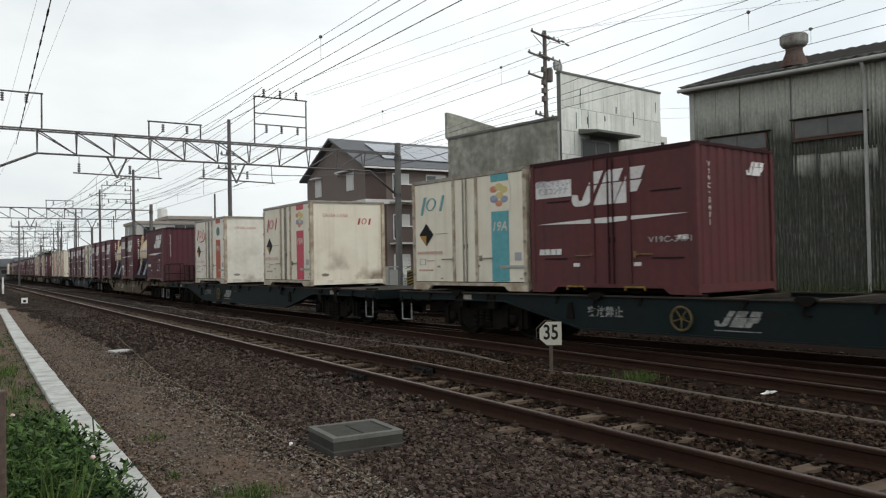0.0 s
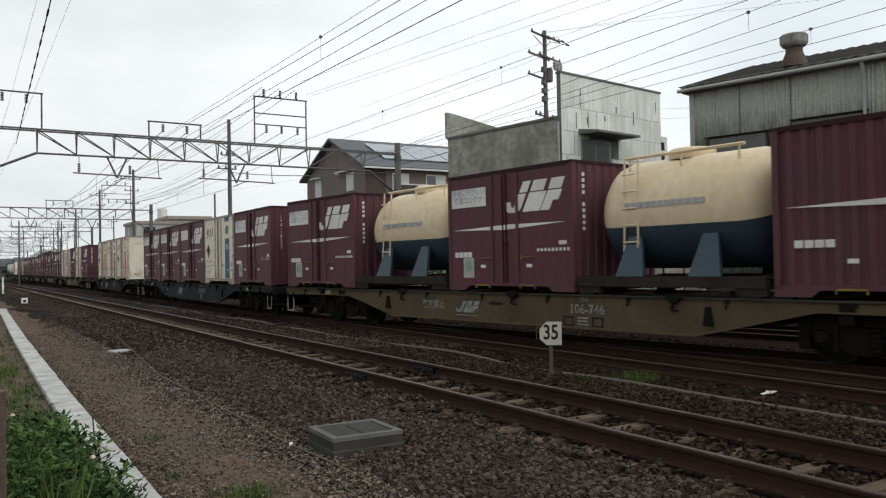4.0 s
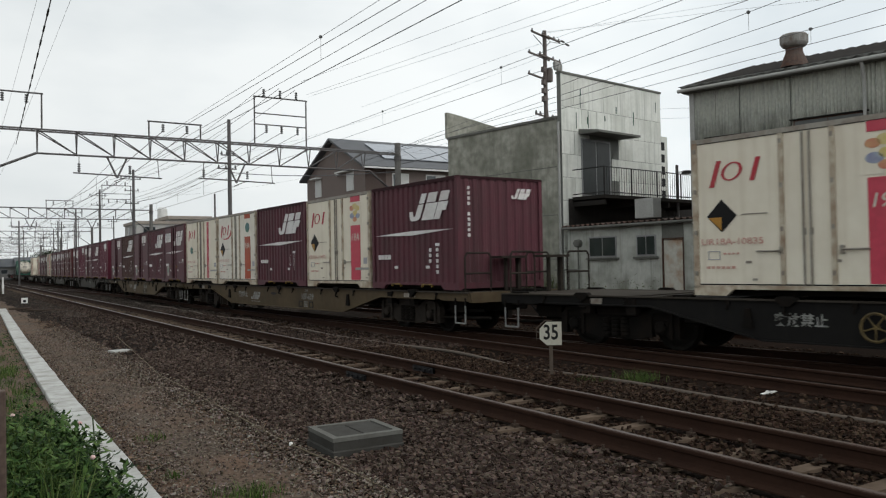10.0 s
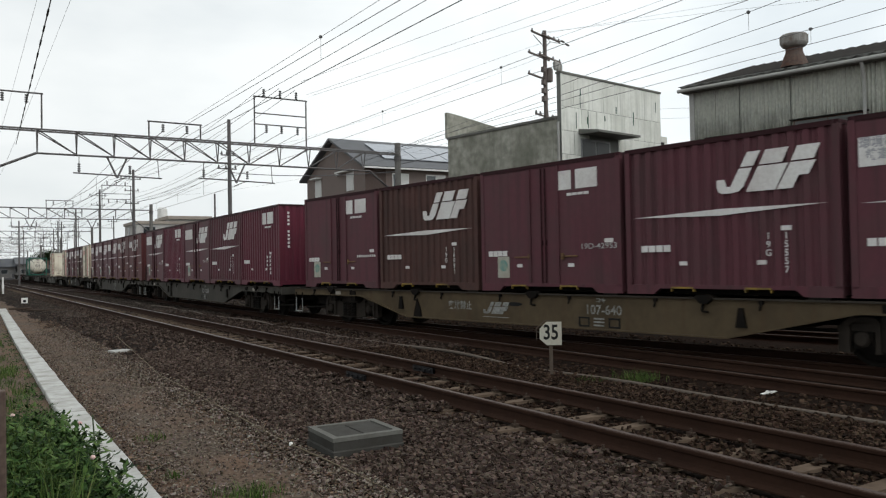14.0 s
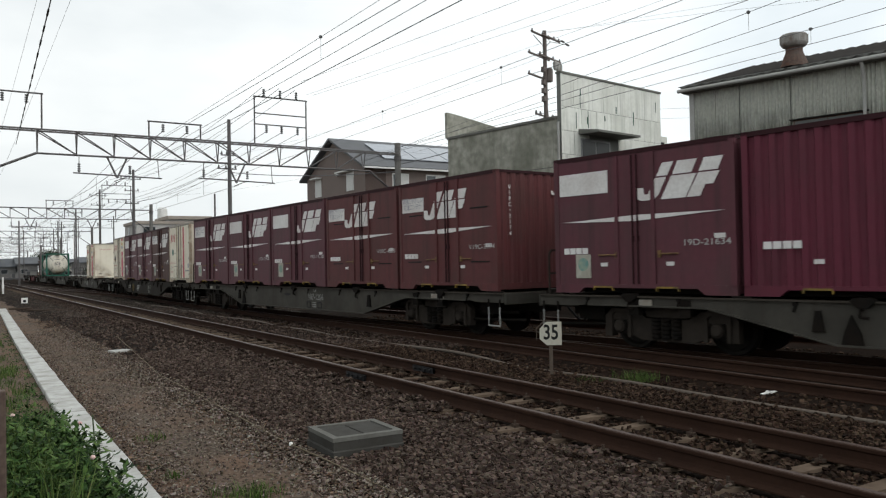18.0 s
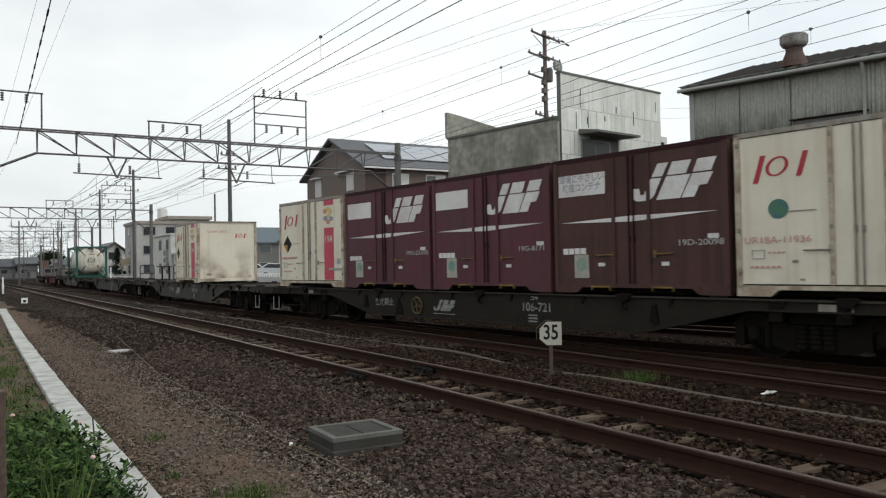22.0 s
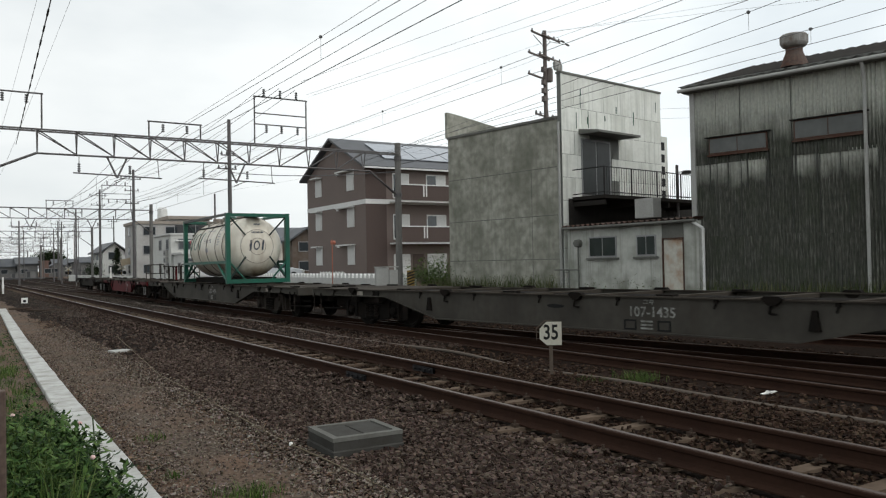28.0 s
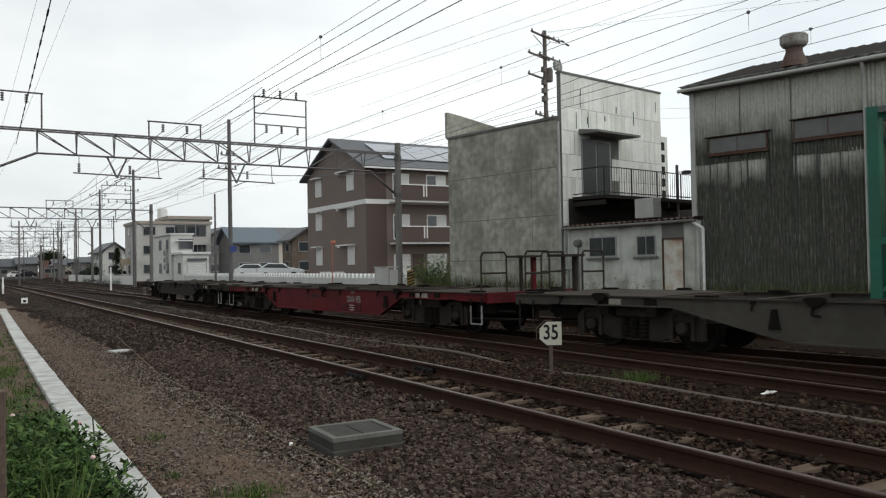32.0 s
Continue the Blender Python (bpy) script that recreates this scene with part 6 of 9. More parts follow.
for y0, y1, z0, z1 in ((-2.42, -1.11, 1.53, 2.26), (-4.14, -3.32, 1.54, 2.23)):
    w = part("window", (lambda b: (add_box(b, -0.03, 0.02, y0, y1, z0, z1), b)[1])(bmn()), M_ALU, annex, "sliding aluminium window")
    ym = (y0 + y1) / 2
    wall_box("pane", w, M_GLASS_GREEN, -0.037, -0.03, y0 + 0.05, ym - 0.02, z0 + 0.05, z1 - 0.05)
    wall_box("pane", w, M_GLASS_GREEN, -0.041, -0.03, ym + 0.02, y1 - 0.05, z0 + 0.05, z1 - 0.05)
    wall_box("sill", annex, M_CONC_OLD, -0.1, 0.0, y0 - 0.1, y1 + 0.1, z0 - 0.08, z0 - 0.02)
b = bmn()
n = 120
lo, hi = [], []
for i in range(n + 1):
    y = -5.85 + 5.9 * i / n
    z = 0.045 * math.cos(i * math.pi / 2.5)
    lo.append(b.verts.new((-0.25, y, 2.68 + z)))
    hi.append(b.verts.new((3.2, y, 2.74 + z)))
for i in range(n):
    b.faces.new((lo[i], lo[i + 1], hi[i + 1], hi[i]))
part("corrugated_roof", b, M_RUST, annex, "rusty corrugated roof")
b = bmn()
add_rod(b, (-0.22, -5.85, 2.6), (-0.22, 0.0, 2.6), 0.05, 8)
part("gutter", b, M_CONC_OLD, annex)
b = bmn()
add_rod(b, (-0.2, -5.75, 2.55), (-0.1, -6.05, 2.35), 0.045, 8)
add_rod(b, (-0.1, -6.05, 2.35), (-0.1, -6.05, 0.1), 0.045, 8)
part("rain_pipe", b, M_TRIM, annex)
b = bmn()
add_lathe(b, [(0.0, -0.1), (0.13, -0.08), (0.15, 0.0), (0.15, 0.16), (0.0, 0.2)], Matrix.Translation((-0.12, -0.62, 2.05)) @ Matrix.Rotation(math.pi / 2, 4, "Y"), 14, caps=False)
part("meter_box", b, M_CONC_OLD, annex)
b = bmn()
add_rod(b, (-0.08, -0.62, 0.1), (-0.08, -0.62, 1.95), 0.03, 8)
add_rod(b, (-0.3, 0.4, 1.1), (-0.3, -0.85, 1.1), 0.025, 8)
add_rod(b, (-0.3, -0.35, 0.1), (-0.3, -0.35, 1.1), 0.025, 8)
part("pipe_rail", b, M_CONC_OLD, annex)

balcony = at_wall(root("balcony", "dark iron balcony railing on a plank deck over a rusty roof", "balcony"), 19.29, 22.76, 9)
wall_box("deck", balcony, M_ROOF, 0.5, 7.6, -1.55, -0.05, 3.68, 3.8)
# near-black sheet paints in the shade of the closed space under the balcony
wall_box("boarding", balcony, mat("shade_black_boards", (0.018, 0.016, 0.014), 0.9, fine=12, streak=(0.03, 0.025, 0.02), streak_amount=0.6), 0.3, 8.6, -0.05, -0.03, 2.4, 3.75)
for x in (0.6, 2.6, 4.6, 6.6):
    wall_box("joist", balcony, M_ROOF, x - 0.06, x + 0.06, -1.5, -0.06, 3.45, 3.62)
b = bmn()
for z in (4.82, 3.9):
    add_rod(b, (0.55, -1.5, z), (6.95, -1.5, z), 0.02, 6)
    add_rod(b, (0.55, -1.5, z), (0.55, -0.05, z), 0.02, 6)
part("hand_rail", b, M_IRON, balcony)
for i in range(44):
    b = bmn()
    x = 0.55 + 6.4 * i / 43
    add_rod(b, (x, -1.5, 3.8), (x, -1.5, 4.82), 0.03 if i % 11 == 0 else 0.009, 6)
    part("baluster", b, M_IRON, balcony)
ac = at_wall(root("air_conditioner_unit", "weathered grey box unit under the balcony", "air conditioner"), 19.35, 22.6, 3)
wall_box("case", ac, M_CONC, 0.5, 0.9, -3.62, -2.82, 2.84, 3.5)
wall_box("grille", ac, M_CONC, 0.492, 0.5, -3.55, -2.9, 2.92, 3.42)

# shed of corrugated slate, sheet by sheet
shed = at_wall(root("corrugated_shed", "tall shed clad in stained grey corrugated sheets", "building"), 19.8, 17.1, 14.2)
wall_box("core_wall", shed, M_CONC_OLD, 0.07, 0.2, -22, -0.02, 0.0, 6.62)
wall_box("end_wall", shed, M_SLATE, 0.2, 11.0, -0.2, -0.02, 0.0, 6.62)


def sheet(w, z0, z1, waves):
    b = bmn()
    n = waves * 4
    lo, hi = [], []
    for i in range(n + 1):
        y = -w * i / n
        x = 0.03 + 0.028 * math.cos(i * math.pi / 2)
        lo.append(b.verts.new((x, y, z0)))
        hi.append(b.verts.new((x + (0.012 if z0 > 2 else 0.0), y, z1)))
    for i in range(n):
        b.faces.new((lo[i], hi[i], hi[i + 1], lo[i + 1]))
    return b


up_me = mesh_of("cladding_sheet", sheet(0.79, 4.3, 6.62, 8), M_SLATE_UP)
mid_me = mesh_of("cladding_sheet", sheet(0.79, 2.05, 4.36, 8), M_SLATE_LOW)
sill_me = mesh_of("cladding_sheet", sheet(0.79, 2.05, 4.36, 8), M_SLATE_SILL)
low_me = mesh_of("cladding_sheet", sheet(0.79, 0.0, 2.1, 8), M_SLATE_LOW)
rnd = random.Random(5)
for i in range(26):
    for me in (up_me, mid_me, low_me):
        if me is mid_me and any(y0 - 0.3 < -0.45 - i * 0.75 < y1 + 0.3 for y0, y1 in ((-2.37, -0.58), (-5.0, -3.14), (-8.1, -6.2))):
            me = sill_me
        o = new("cladding_sheet", me)
        o.parent = shed
        o.matrix_basis = pose(rnd.uniform(-0.012, 0.006) - (0.014 if me is up_me else 0), -0.05 - i * 0.75, rnd.uniform(-0.02, 0.02), rnd.uniform(-0.25, 0.25), 0, 0)
for i in range(27):
    wall_box("sheet_seam", shed, M_SLATE_OLD, -0.008, 0.02, -0.056 - i * 0.75, -0.048 - i * 0.75, 2.1, 6.6)
for y0, y1, z0, z1 in ((-2.37, -0.58, 4.6, 5.1), (-5.0, -3.14, 4.75, 5.3), (-8.1, -6.2, 4.75, 5.3)):
    w = part("strip_window", (lambda b: (add_box(b, -0.06, 0.03, y0, y1, z0, z1), b)[1])(bmn()), M_WOOD_RED, shed, "long window with a red-brown frame")
    ym = (y0 + y1) / 2
    for a, c in ((y0 + 0.035, ym - 0.014), (ym + 0.014, y1 - 0.035)):
        wall_box("pane", w, M_GLASS_REFLECTION, -0.068, -0.06, a, c, z0 + 0.045, z1 - 0.03)
    # hood added only to give the dark line above the window
    wall_box("window_hood", shed, M_ROOF, -0.13, 0.0, y0 - 0.12, y1 + 0.1, z1 + 0.01, z1 + 0.04)
    wall_box("sill_board", shed, M_WOOD_RED, -0.09, 0.0, y0 - 0.05, y1 + 0.05, z0 - 0.06, z0 - 0.01)
    for f in (0.0, 0.35, 0.68, 1.0):
        wall_box("batten", shed, M_SLATE_OLD, -0.016, 0.02, y0 + (y1 - y0) * f - 0.014, y0 + (y1 - y0) * f + 0.014, 3.5, z0 - 0.1)
b = bmn()
n = 180
lo, hi = [], []
for i in range(n + 1):
    y = 0.28 - 22.3 * i / n
    z = 0.035 * math.cos(i * math.pi / 1.5)
    lo.append(b.verts.new((-0.3, y, 6.76 + z)))
    hi.append(b.verts.new((5.6, y, 8.45 + z)))
for i in range(n):
    b.faces.new((lo[i], hi[i], hi[i + 1], lo[i + 1]))
part("roof", b, M_ROOF, shed, "dark corrugated roof")
wall_box("eave_board", shed, M_SLATE, -0.24, 0.3, -22, 0.2, 6.6, 6.82)
b = bmn()
add_rod(b, (-0.31, 0.28, 6.66), (-0.31, -22, 6.66), 0.06, 10)
part("gutter", b, M_CONC, shed)
b = bmn()
add_rod(b, (-0.28, -5.03, 6.6), (-0.14, -5.05, 6.2), 0.05, 8)
add_rod(b, (-0.14, -5.05, 6.2), (-0.14, -5.05, 0.1), 0.05, 8)
part("rain_pipe", b, M_CONC, shed)
wall_box("corner_trim", shed, M_CONC, -0.05, 0.1, -0.12, 0.03, 0.0, 6.6)
b = bmn()
add_lathe(b, [(0.42, 6.9), (0.24, 7.36), (0.23, 7.5)], pose(0.75, -2.92, 0.1), 20, caps=False)
vent = part("roof_vent", b, M_RUST, shed, "rusty cone of a round roof vent")
b = bmn()
add_lathe(b, [(0.23, 7.48), (0.32, 7.52), (0.365, 7.58), (0.38, 7.62), (0.38, 7.84), (0.36, 7.87), (0.2, 7.89), (0.0, 7.9)], pose(0.75, -2.92, 0.1), 20, caps=False)
for i in range(18):
    a = 2 * math.pi * i / 18
    add_rod(b, (0.75 + 0.385 * math.cos(a), -2.92 + 0.385 * math.sin(a), 7.72), (0.75 + 0.385 * math.cos(a), -2.92 + 0.385 * math.sin(a), 7.94), 0.012, 5)
part("vent_cap", b, mat("vent_grey_paint", (0.3, 0.29, 0.27), 0.8, fine=12, dirt=(0.1, 0.06, 0.04), dirt_scale=5, dirt_amount=0.8), vent)

# brown apartment house
apt = at_wall(root("apartment_house", "three-storey brown apartment house with white bands and solar panels", "building"), 26.6, 54.1, 0)
b = bmn()
add_prism(b, [(0, 0, 0), (0, 11.5, 0), (0, 11.5, 8.9), (0, 5.7, 11.55), (0, 0, 8.9)], (0, 0, 0), (14, 0, 0))
part("wall", b, M_BROWN, apt, "brown siding")
wall_box("porch_wall", apt, M_BROWN_DARK, 0.0, 1.75, -0.02, 0.0, 0.0, 8.9)
wall_box("band", apt, M_TRIM, -0.03, 0.0, -0.03, 11.5, 6.05, 6.4)
wall_box("band", apt, M_TRIM, 0.0, 14, -0.06, -0.03, 6.05, 6.4)
for s in (0, 1):
    b = bmn()
    if s == 0:
        add_prism(b, [(-0.5, -0.6, 8.72), (-0.5, 5.7, 11.62), (-0.5, 5.7, 11.78), (-0.5, -0.6, 8.88)], (0, 0, 0), (15, 0, 0))
    else:
        add_prism(b, [(-0.5, 12.1, 8.72), (-0.5, 5.7, 11.62), (-0.5, 5.7, 11.78), (-0.5, 12.1, 8.88)], (0, 0, 0), (15, 0, 0))
    part("roof", b, M_TILE, apt, "grey tiled roof slope")
for i in range(4):
    for j in range(2):
        x0, ya, za = 2.2 + i * 3.0, 1.0 + j * 1.82, 9.7 + j * 0.839
        b = bmn()
        add_prism(b, [(x0, ya, za), (x0, ya + 1.78, za + 0.82), (x0, ya + 1.78, za + 0.86), (x0, ya, za + 0.04)], (0, 0, 0), (2.9, 0, 0))
        part("solar_panel", b, M_SOLAR, apt, "pale reflecting solar panel")
wall_box("eave_gutter", apt, M_TRIM, -0.5, 14.5, -0.7, -0.6, 8.68, 8.8)
for zz in (7.25, 4.4, 1.45):
    for y0 in (2.0, 8.35):
        w = wall_box("window", apt, M_TRIM, -0.04, 0.0, y0, y0 + 1.3, zz, zz + 1.48)
        wall_box("shutter", w, M_SHUTTER, -0.06, -0.042, y0 + 0.08, y0 + 1.22, zz + 0.06, zz + 1.42)
        wall_box("window_hood", apt, M_TRIM, -0.5, 0.0, y0 - 0.1, y0 + (2.6 if y0 < 5 else 1.4), zz + 1.5, zz + 1.6)
    wall_box("vent_cap", apt, M_TRIM, -0.1, 0.0, 4.9, 5.2, zz + 1.4, zz + 1.6)
for k_, zf in enumerate((0.0, 3.08, 6.25)):
    if k_:
        wall_box("balcony_floor", apt, M_TRIM, 2.0, 14, -1.5, -0.02, zf - 0.12, zf)
        wall_box("balcony_front", apt, M_BROWN_DARK, 2.0, 14, -1.55, -1.45, zf, zf + 1.15)
        wall_box("balcony_cap", apt, M_TRIM, 1.95, 14, -1.6, -1.42, zf + 1.15, zf + 1.23)
        for x in (4.3, 6.9, 9.5):
            for dx in (-0.12, 0.12):
                wall_box("balcony_slat", apt, M_TRIM, x + dx - 0.05, x + dx + 0.05, -1.58, -1.55, zf + 0.3, zf + 1.15)
    for x0, x1 in ((2.3, 3.75), (5.3, 7.1), (8.4, 10.2)):
        w = wall_box("window", apt, M_TRIM, x0, x1, -0.06, -0.02, zf + 0.25 if k_ else 0.2, zf + 2.2)
        if k_:
            wall_box("pane", w, M_GLASS, x0 + 0.08, (x0 + x1) / 2 - 0.03, -0.075, -0.06, zf + 0.35, zf + 2.1)
            wall_box("pane", w, M_SHUTTER, (x0 + x1) / 2 + 0.03, x1 - 0.08, -0.075, -0.06, zf + 0.35, zf + 2.1)
        else:
            wall_box("shutter", w, M_SHUTTER, x0 + 0.06, x1 - 0.06, -0.08, -0.06, 0.25, 2.1)
    if not k_:
        wall_box("door", apt, M_BROWN_DARK, 4.0, 4.95, -0.06, -0.02, 0.1, 2.2)
for x in (1.85, 14.0):
    b = bmn()
    add_rod(b, (x, -1.5, 0), (x, -1.5, 8.7), 0.06, 8)
    part("rain_pipe", b, M_TRIM, apt)


# ---- overhead line: portal beams, poles and wires ----
def portal(x_left, x_right, y, frames):
    """A steel lattice beam across the tracks on two poles, with drop brackets and frames for the feeders."""
    ob = root("catenary_portal", "grey steel lattice beam across the tracks on two poles", "catenary gantry", "portal beams over the tracks")
    zt, zb = 6.47, 5.62
    for dy in (-0.22, 0.22):
        b = bmn()
        add_box(b, x_left, x_right, dy - 0.03, dy + 0.03, zt - 0.055, zt)
        part("top_chord", b, M_POLE_STEEL, ob)
    b = bmn()
    add_rod(b, (x_left + 2.25, 0, zb), (x_right - 1.4, 0, zb), 0.036, 8)
    part("bottom_chord", b, M_POLE_STEEL, ob)
    n = int((x_right - x_left - 3.6) / 1.28)
    for i in range(n + 1):
        x = x_left + 2.28 + 1.28 * i
        b = bmn()
        for dy in (-0.22, 0.22):
            add_rod(b, (x, 0, zb), (x, dy, zt - 0.04), 0.022, 6)
        part("lattice_post", b, M_POLE_STEEL, ob)
        b = bmn()
        s = 1 if i < n * 0.55 else -1
        for dy in (-0.22, 0.22):
            add_rod(b, (x, dy, zt - 0.04) if s > 0 else (x, 0, zb), (x + 1.3, 0, zb) if s > 0 else (x + 1.3, dy, zt - 0.04), 0.022, 6)
        if x + 1.3 < x_right - 1.3:
            part("lattice_brace", b, M_POLE_STEEL, ob)
        else:
            b.free()
    for xp, s in ((x_left, 1), (x_right, -1)):
        b = bmn()
        add_rod(b, (xp, 0, -0.4), (xp, 0, 6.95), 0.155, 14, 0.135)
        part("pole", b, M_POLE_CONC, ob, "grey concrete pole")
        b = bmn()
        add_rod(b, (xp + s * 0.15, 0, 4.65), (xp + s * (2.25 if s > 0 else 1.4), 0, zb), 0.045, 8)
        add_rod(b, (xp + s * 0.15, -0.1, 4.65), (xp + s * 0.9, -0.1, 5.2), 0.03, 6)
        part("knee_brace", b, M_POLE_STEEL, ob)
        b = bmn()
        add_lathe(b, [(0.17, 4.55), (0.17, 4.7)], pose(xp, 0, 0), 14)
        add_lathe(b, [(0.165, 6.15), (0.165, 6.35)], pose(xp, 0, 0), 14)
        part("pole_clamp", b, M_POLE_STEEL, ob)
    for x0, x1, ztop, mids, hang in frames:
        b = bmn()
        add_rod(b, (x0, 0, zt), (x0, 0, ztop), 0.03, 6)
        add_rod(b, (x1, 0, zt), (x1, 0, ztop), 0.03, 6)
        add_rod(b, (x0 - 0.05, 0, ztop), (x1 + 0.05, 0, ztop), 0.03, 6)
        for z in mids:
            add_rod(b, (x0, 0, z), (x1, 0, z), 0.025, 6)
        part("feeder_frame", b, M_POLE_STEEL, ob)
        for xh, zh, up in hang:
            b = bmn()
            for i in range(4):
                add_lathe(b, [(0.02, 0), (0.06, 0.02), (0.06, 0.05), (0.02, 0.075)], pose(xh, 0, zh + (0.08 * i if up else -0.08 * (i + 1))), 10)
            part("insulator", b, M_INSUL, ob)
    for xc in (5.24, 9.73):
        b = bmn()
        add_rod(b, (xc - 0.35, 0, zb), (xc, 0, 4.85), 0.035, 6)
        add_rod(b, (xc + 0.35, 0, zb), (xc, 0, 4.85), 0.035, 6)
        part("drop_bracket", b, M_POLE_STEEL, ob)
        b = bmn()
        add_rod(b, (xc - 1.5, 0, 4.98), (xc + 1.6, 0, 4.9), 0.025, 6)
        add_rod(b, (xc - 1.3, 0, zb), (xc - 1.3, 0, 4.98), 0.014, 6)
        add_rod(b, (xc + 1.45, 0, zb), (xc + 1.5, 0, 4.9), 0.014, 6)
        add_rod(b, (xc + 0.4, 0, 4.93), (xc - 0.1, 0, 4.72), 0.016, 6)
        part("registration_arm", b, M_POLE_STEEL, ob)
        for dx in (-1.3, 0.45):
            b = bmn()
            for i in range(4):
                add_lathe(b, [(0.02, 0), (0.055, 0.02), (0.055, 0.05), (0.02, 0.075)], pose(xc + dx, 0, 5.02 + 0.08 * i), 10)
            part("insulator", b, M_INSUL, ob)
    ob.matrix_basis = pose(0, y, 0, 0, 0.25, 0)
    return ob


F0 = (1.0, 2.73, 7.75, (), ((1.5, 7.7, False), (2.25, 7.7, False)))
F1 = (6.38, 8.32, 7.07, (), ((6.9, 7.0, False), (7.8, 7.0, False)))
F2 = (10.5, 12.73, 8.43, (7.75, 7.3), ((10.9, 8.45, True), (11.6, 8.45, True), (12.3, 8.45, True), (11.0, 7.28, False), (11.65, 7.28, False), (12.35, 7.28, False)))
first = portal(0.3, 17.1, 31.5, (F0, F1, F2))
second = portal(0.3, 14.35, 70.2, (F1, F2))
for y in (112, 152, 192, 236):
    copy_thing(second, pose(1.2 + (y - 112) * 0.012, y, 0))


def tall_pole(x, y, h, r, arms):
    ob = root("steel_pole", "tall dark steel pole with cross arms beside the line", "pole", "line-side poles")
    b = bmn()
    add_rod(b, (0, 0, -0.3), (0, 0, h), r, 12, r * 0.7)
    part("shaft", b, M_POLE_STEEL, ob)
    for z, w in arms:
        b = bmn()
        add_rod(b, (-w, 0, z), (w * 0.6, 0, z), 0.035, 6)
        part("cross_arm", b, M_POLE_STEEL, ob)
        for dx in (-w * 0.9, -w * 0.3, w * 0.5):
            b = bmn()
            add_lathe(b, [(0.03, 0), (0.07, 0.03), (0.05, 0.12), (0.03, 0.2)], pose(dx, 0, z + 0.03), 8)
            part("insulator", b, M_INSUL, ob)
    ob.matrix_basis = pose(x, y, 0)
    return ob


tall_pole(13.9, 46.2, 10.1, 0.14, ((8.0, 0.5), (7.2, 0.7)))
tall_pole(14.6, 78.9, 10.8, 0.16, ((9.9, 1.2), (8.8, 0.8), (7.6, 0.8)))
tall_pole(15.2, 103, 11.1, 0.16, ((10.4, 1.2), (9.2, 1.0)))
tall_pole(16.9, 60.0, 7.0, 0.09, ())
tall_pole(15.6, 128, 10.5, 0.15, ((9.9, 1.2), (8.9, 0.8)))
tall_pole(16.5, 160, 10.5, 0.15, ((9.9, 1.2), (8.9, 0.8)))
for x, y, h in ((2.6, 95, 7), (6.9, 108, 7.5), (12.6, 118, 8), (13.8, 140, 8), (7.4, 170, 8), (18, 150, 9), (3.5, 140, 8), (19.5, 120, 9)):
    tall_pole(x, y, h, 0.11, ((h - 0.8, 0.8),))

# power pole behind the workshop
pp = root("power_pole", "brown timber power pole with cross arms and transformer", "power pole")
M_TIMBER = mat("weathered_timber", (0.135, 0.115, 0.105), 0.9, fine=16, streak=(0.04, 0.034, 0.03), streak_amount=0.6)
b = bmn()
add_rod(b, (0, 0, 0), (0, 0, 12.4), 0.13, 12, 0.095)
part("shaft", b, M_TIMBER, pp)
for z, w0, w1, dy in ((12.2, -1.0, 0.75, 0.14), (12.1, -0.5, 1.25, -0.14), (11.15, -1.3, 0.7, 0.14), (11.1, -0.8, 1.3, -0.14), (10.15, -1.35, 0.9, 0.14)):
    b = bmn()
    add_box(b, w0, w1, dy - 0.04, dy + 0.04, z - 0.035, z + 0.035)
    part("cross_arm", b, M_TIMBER, pp)
    for dx in (w0 + 0.08, (w0 + w1) / 2 + 0.3, w1 - 0.08):
        b = bmn()
        add_lathe(b, [(0.02, 0), (0.05, 0.03), (0.04, 0.09), (0.015, 0.13)], pose(dx, dy, z + 0.03), 8)
        part("insulator", b, M_INSUL, pp)
b = bmn()
add_box(b, -0.75, 0.95, 0.1, 0.18, 8.32, 8.39)
part("cross_arm", b, M_TIMBER, pp)
for dx in (-0.7, -0.3, 0.4, 0.9):
    b = bmn()
    add_lathe(b, [(0.03, 0), (0.06, 0.03), (0.05, 0.12), (0.02, 0.16)], pose(dx, 0.14, 8.38), 8)
    part("insulator", b, M_INSUL, pp)
for dx, z in ((1.45, 12.16), (1.95, 12.1)):
    b = bmn()
    add_rod(b, (1.2 if dx < 1.5 else 0.75, -0.14 if dx < 1.5 else 0.14, z - 0.03), (dx, -0.2, z), 0.012, 5)
    mt = Matrix.Translation((dx, -0.2, z)) @ Matrix.Rotation(radians(92), 4, "Y")
    add_lathe(b, [(0.012, -0.2), (0.04, -0.16), (0.055, 0.0), (0.04, 0.16), (0.012, 0.2)], mt, 10)
    part("strain_insulator", b, M_POLE_STEEL, pp)
for z in (10.5, 9.9, 9.5, 9.1):
    b = bmn()
    add_box(b, -0.32, -0.1, -0.1, 0.05, z - 0.12, z + 0.12)
    part("terminal_box", b, M_TIMBER, pp)
b = bmn()
add_lathe(b, [(0.13, 9.95), (0.16, 10.0), (0.16, 10.55), (0.1, 10.62)], pose(0.12, -0.16, 0), 12)
part("transformer", b, M_TIMBER, pp)
for dx, z in ((0.75, 10.62), (1.0, 10.6), (1.25, 10.58)):
    b = bmn()
    add_lathe(b, [(0.03, 0), (0.1, 0.1), (0.12, 0.38), (0.05, 0.46)], pose(dx, -0.14, z), 10)
    part("fuse_box", b, M_CONC, pp)
b = bmn()
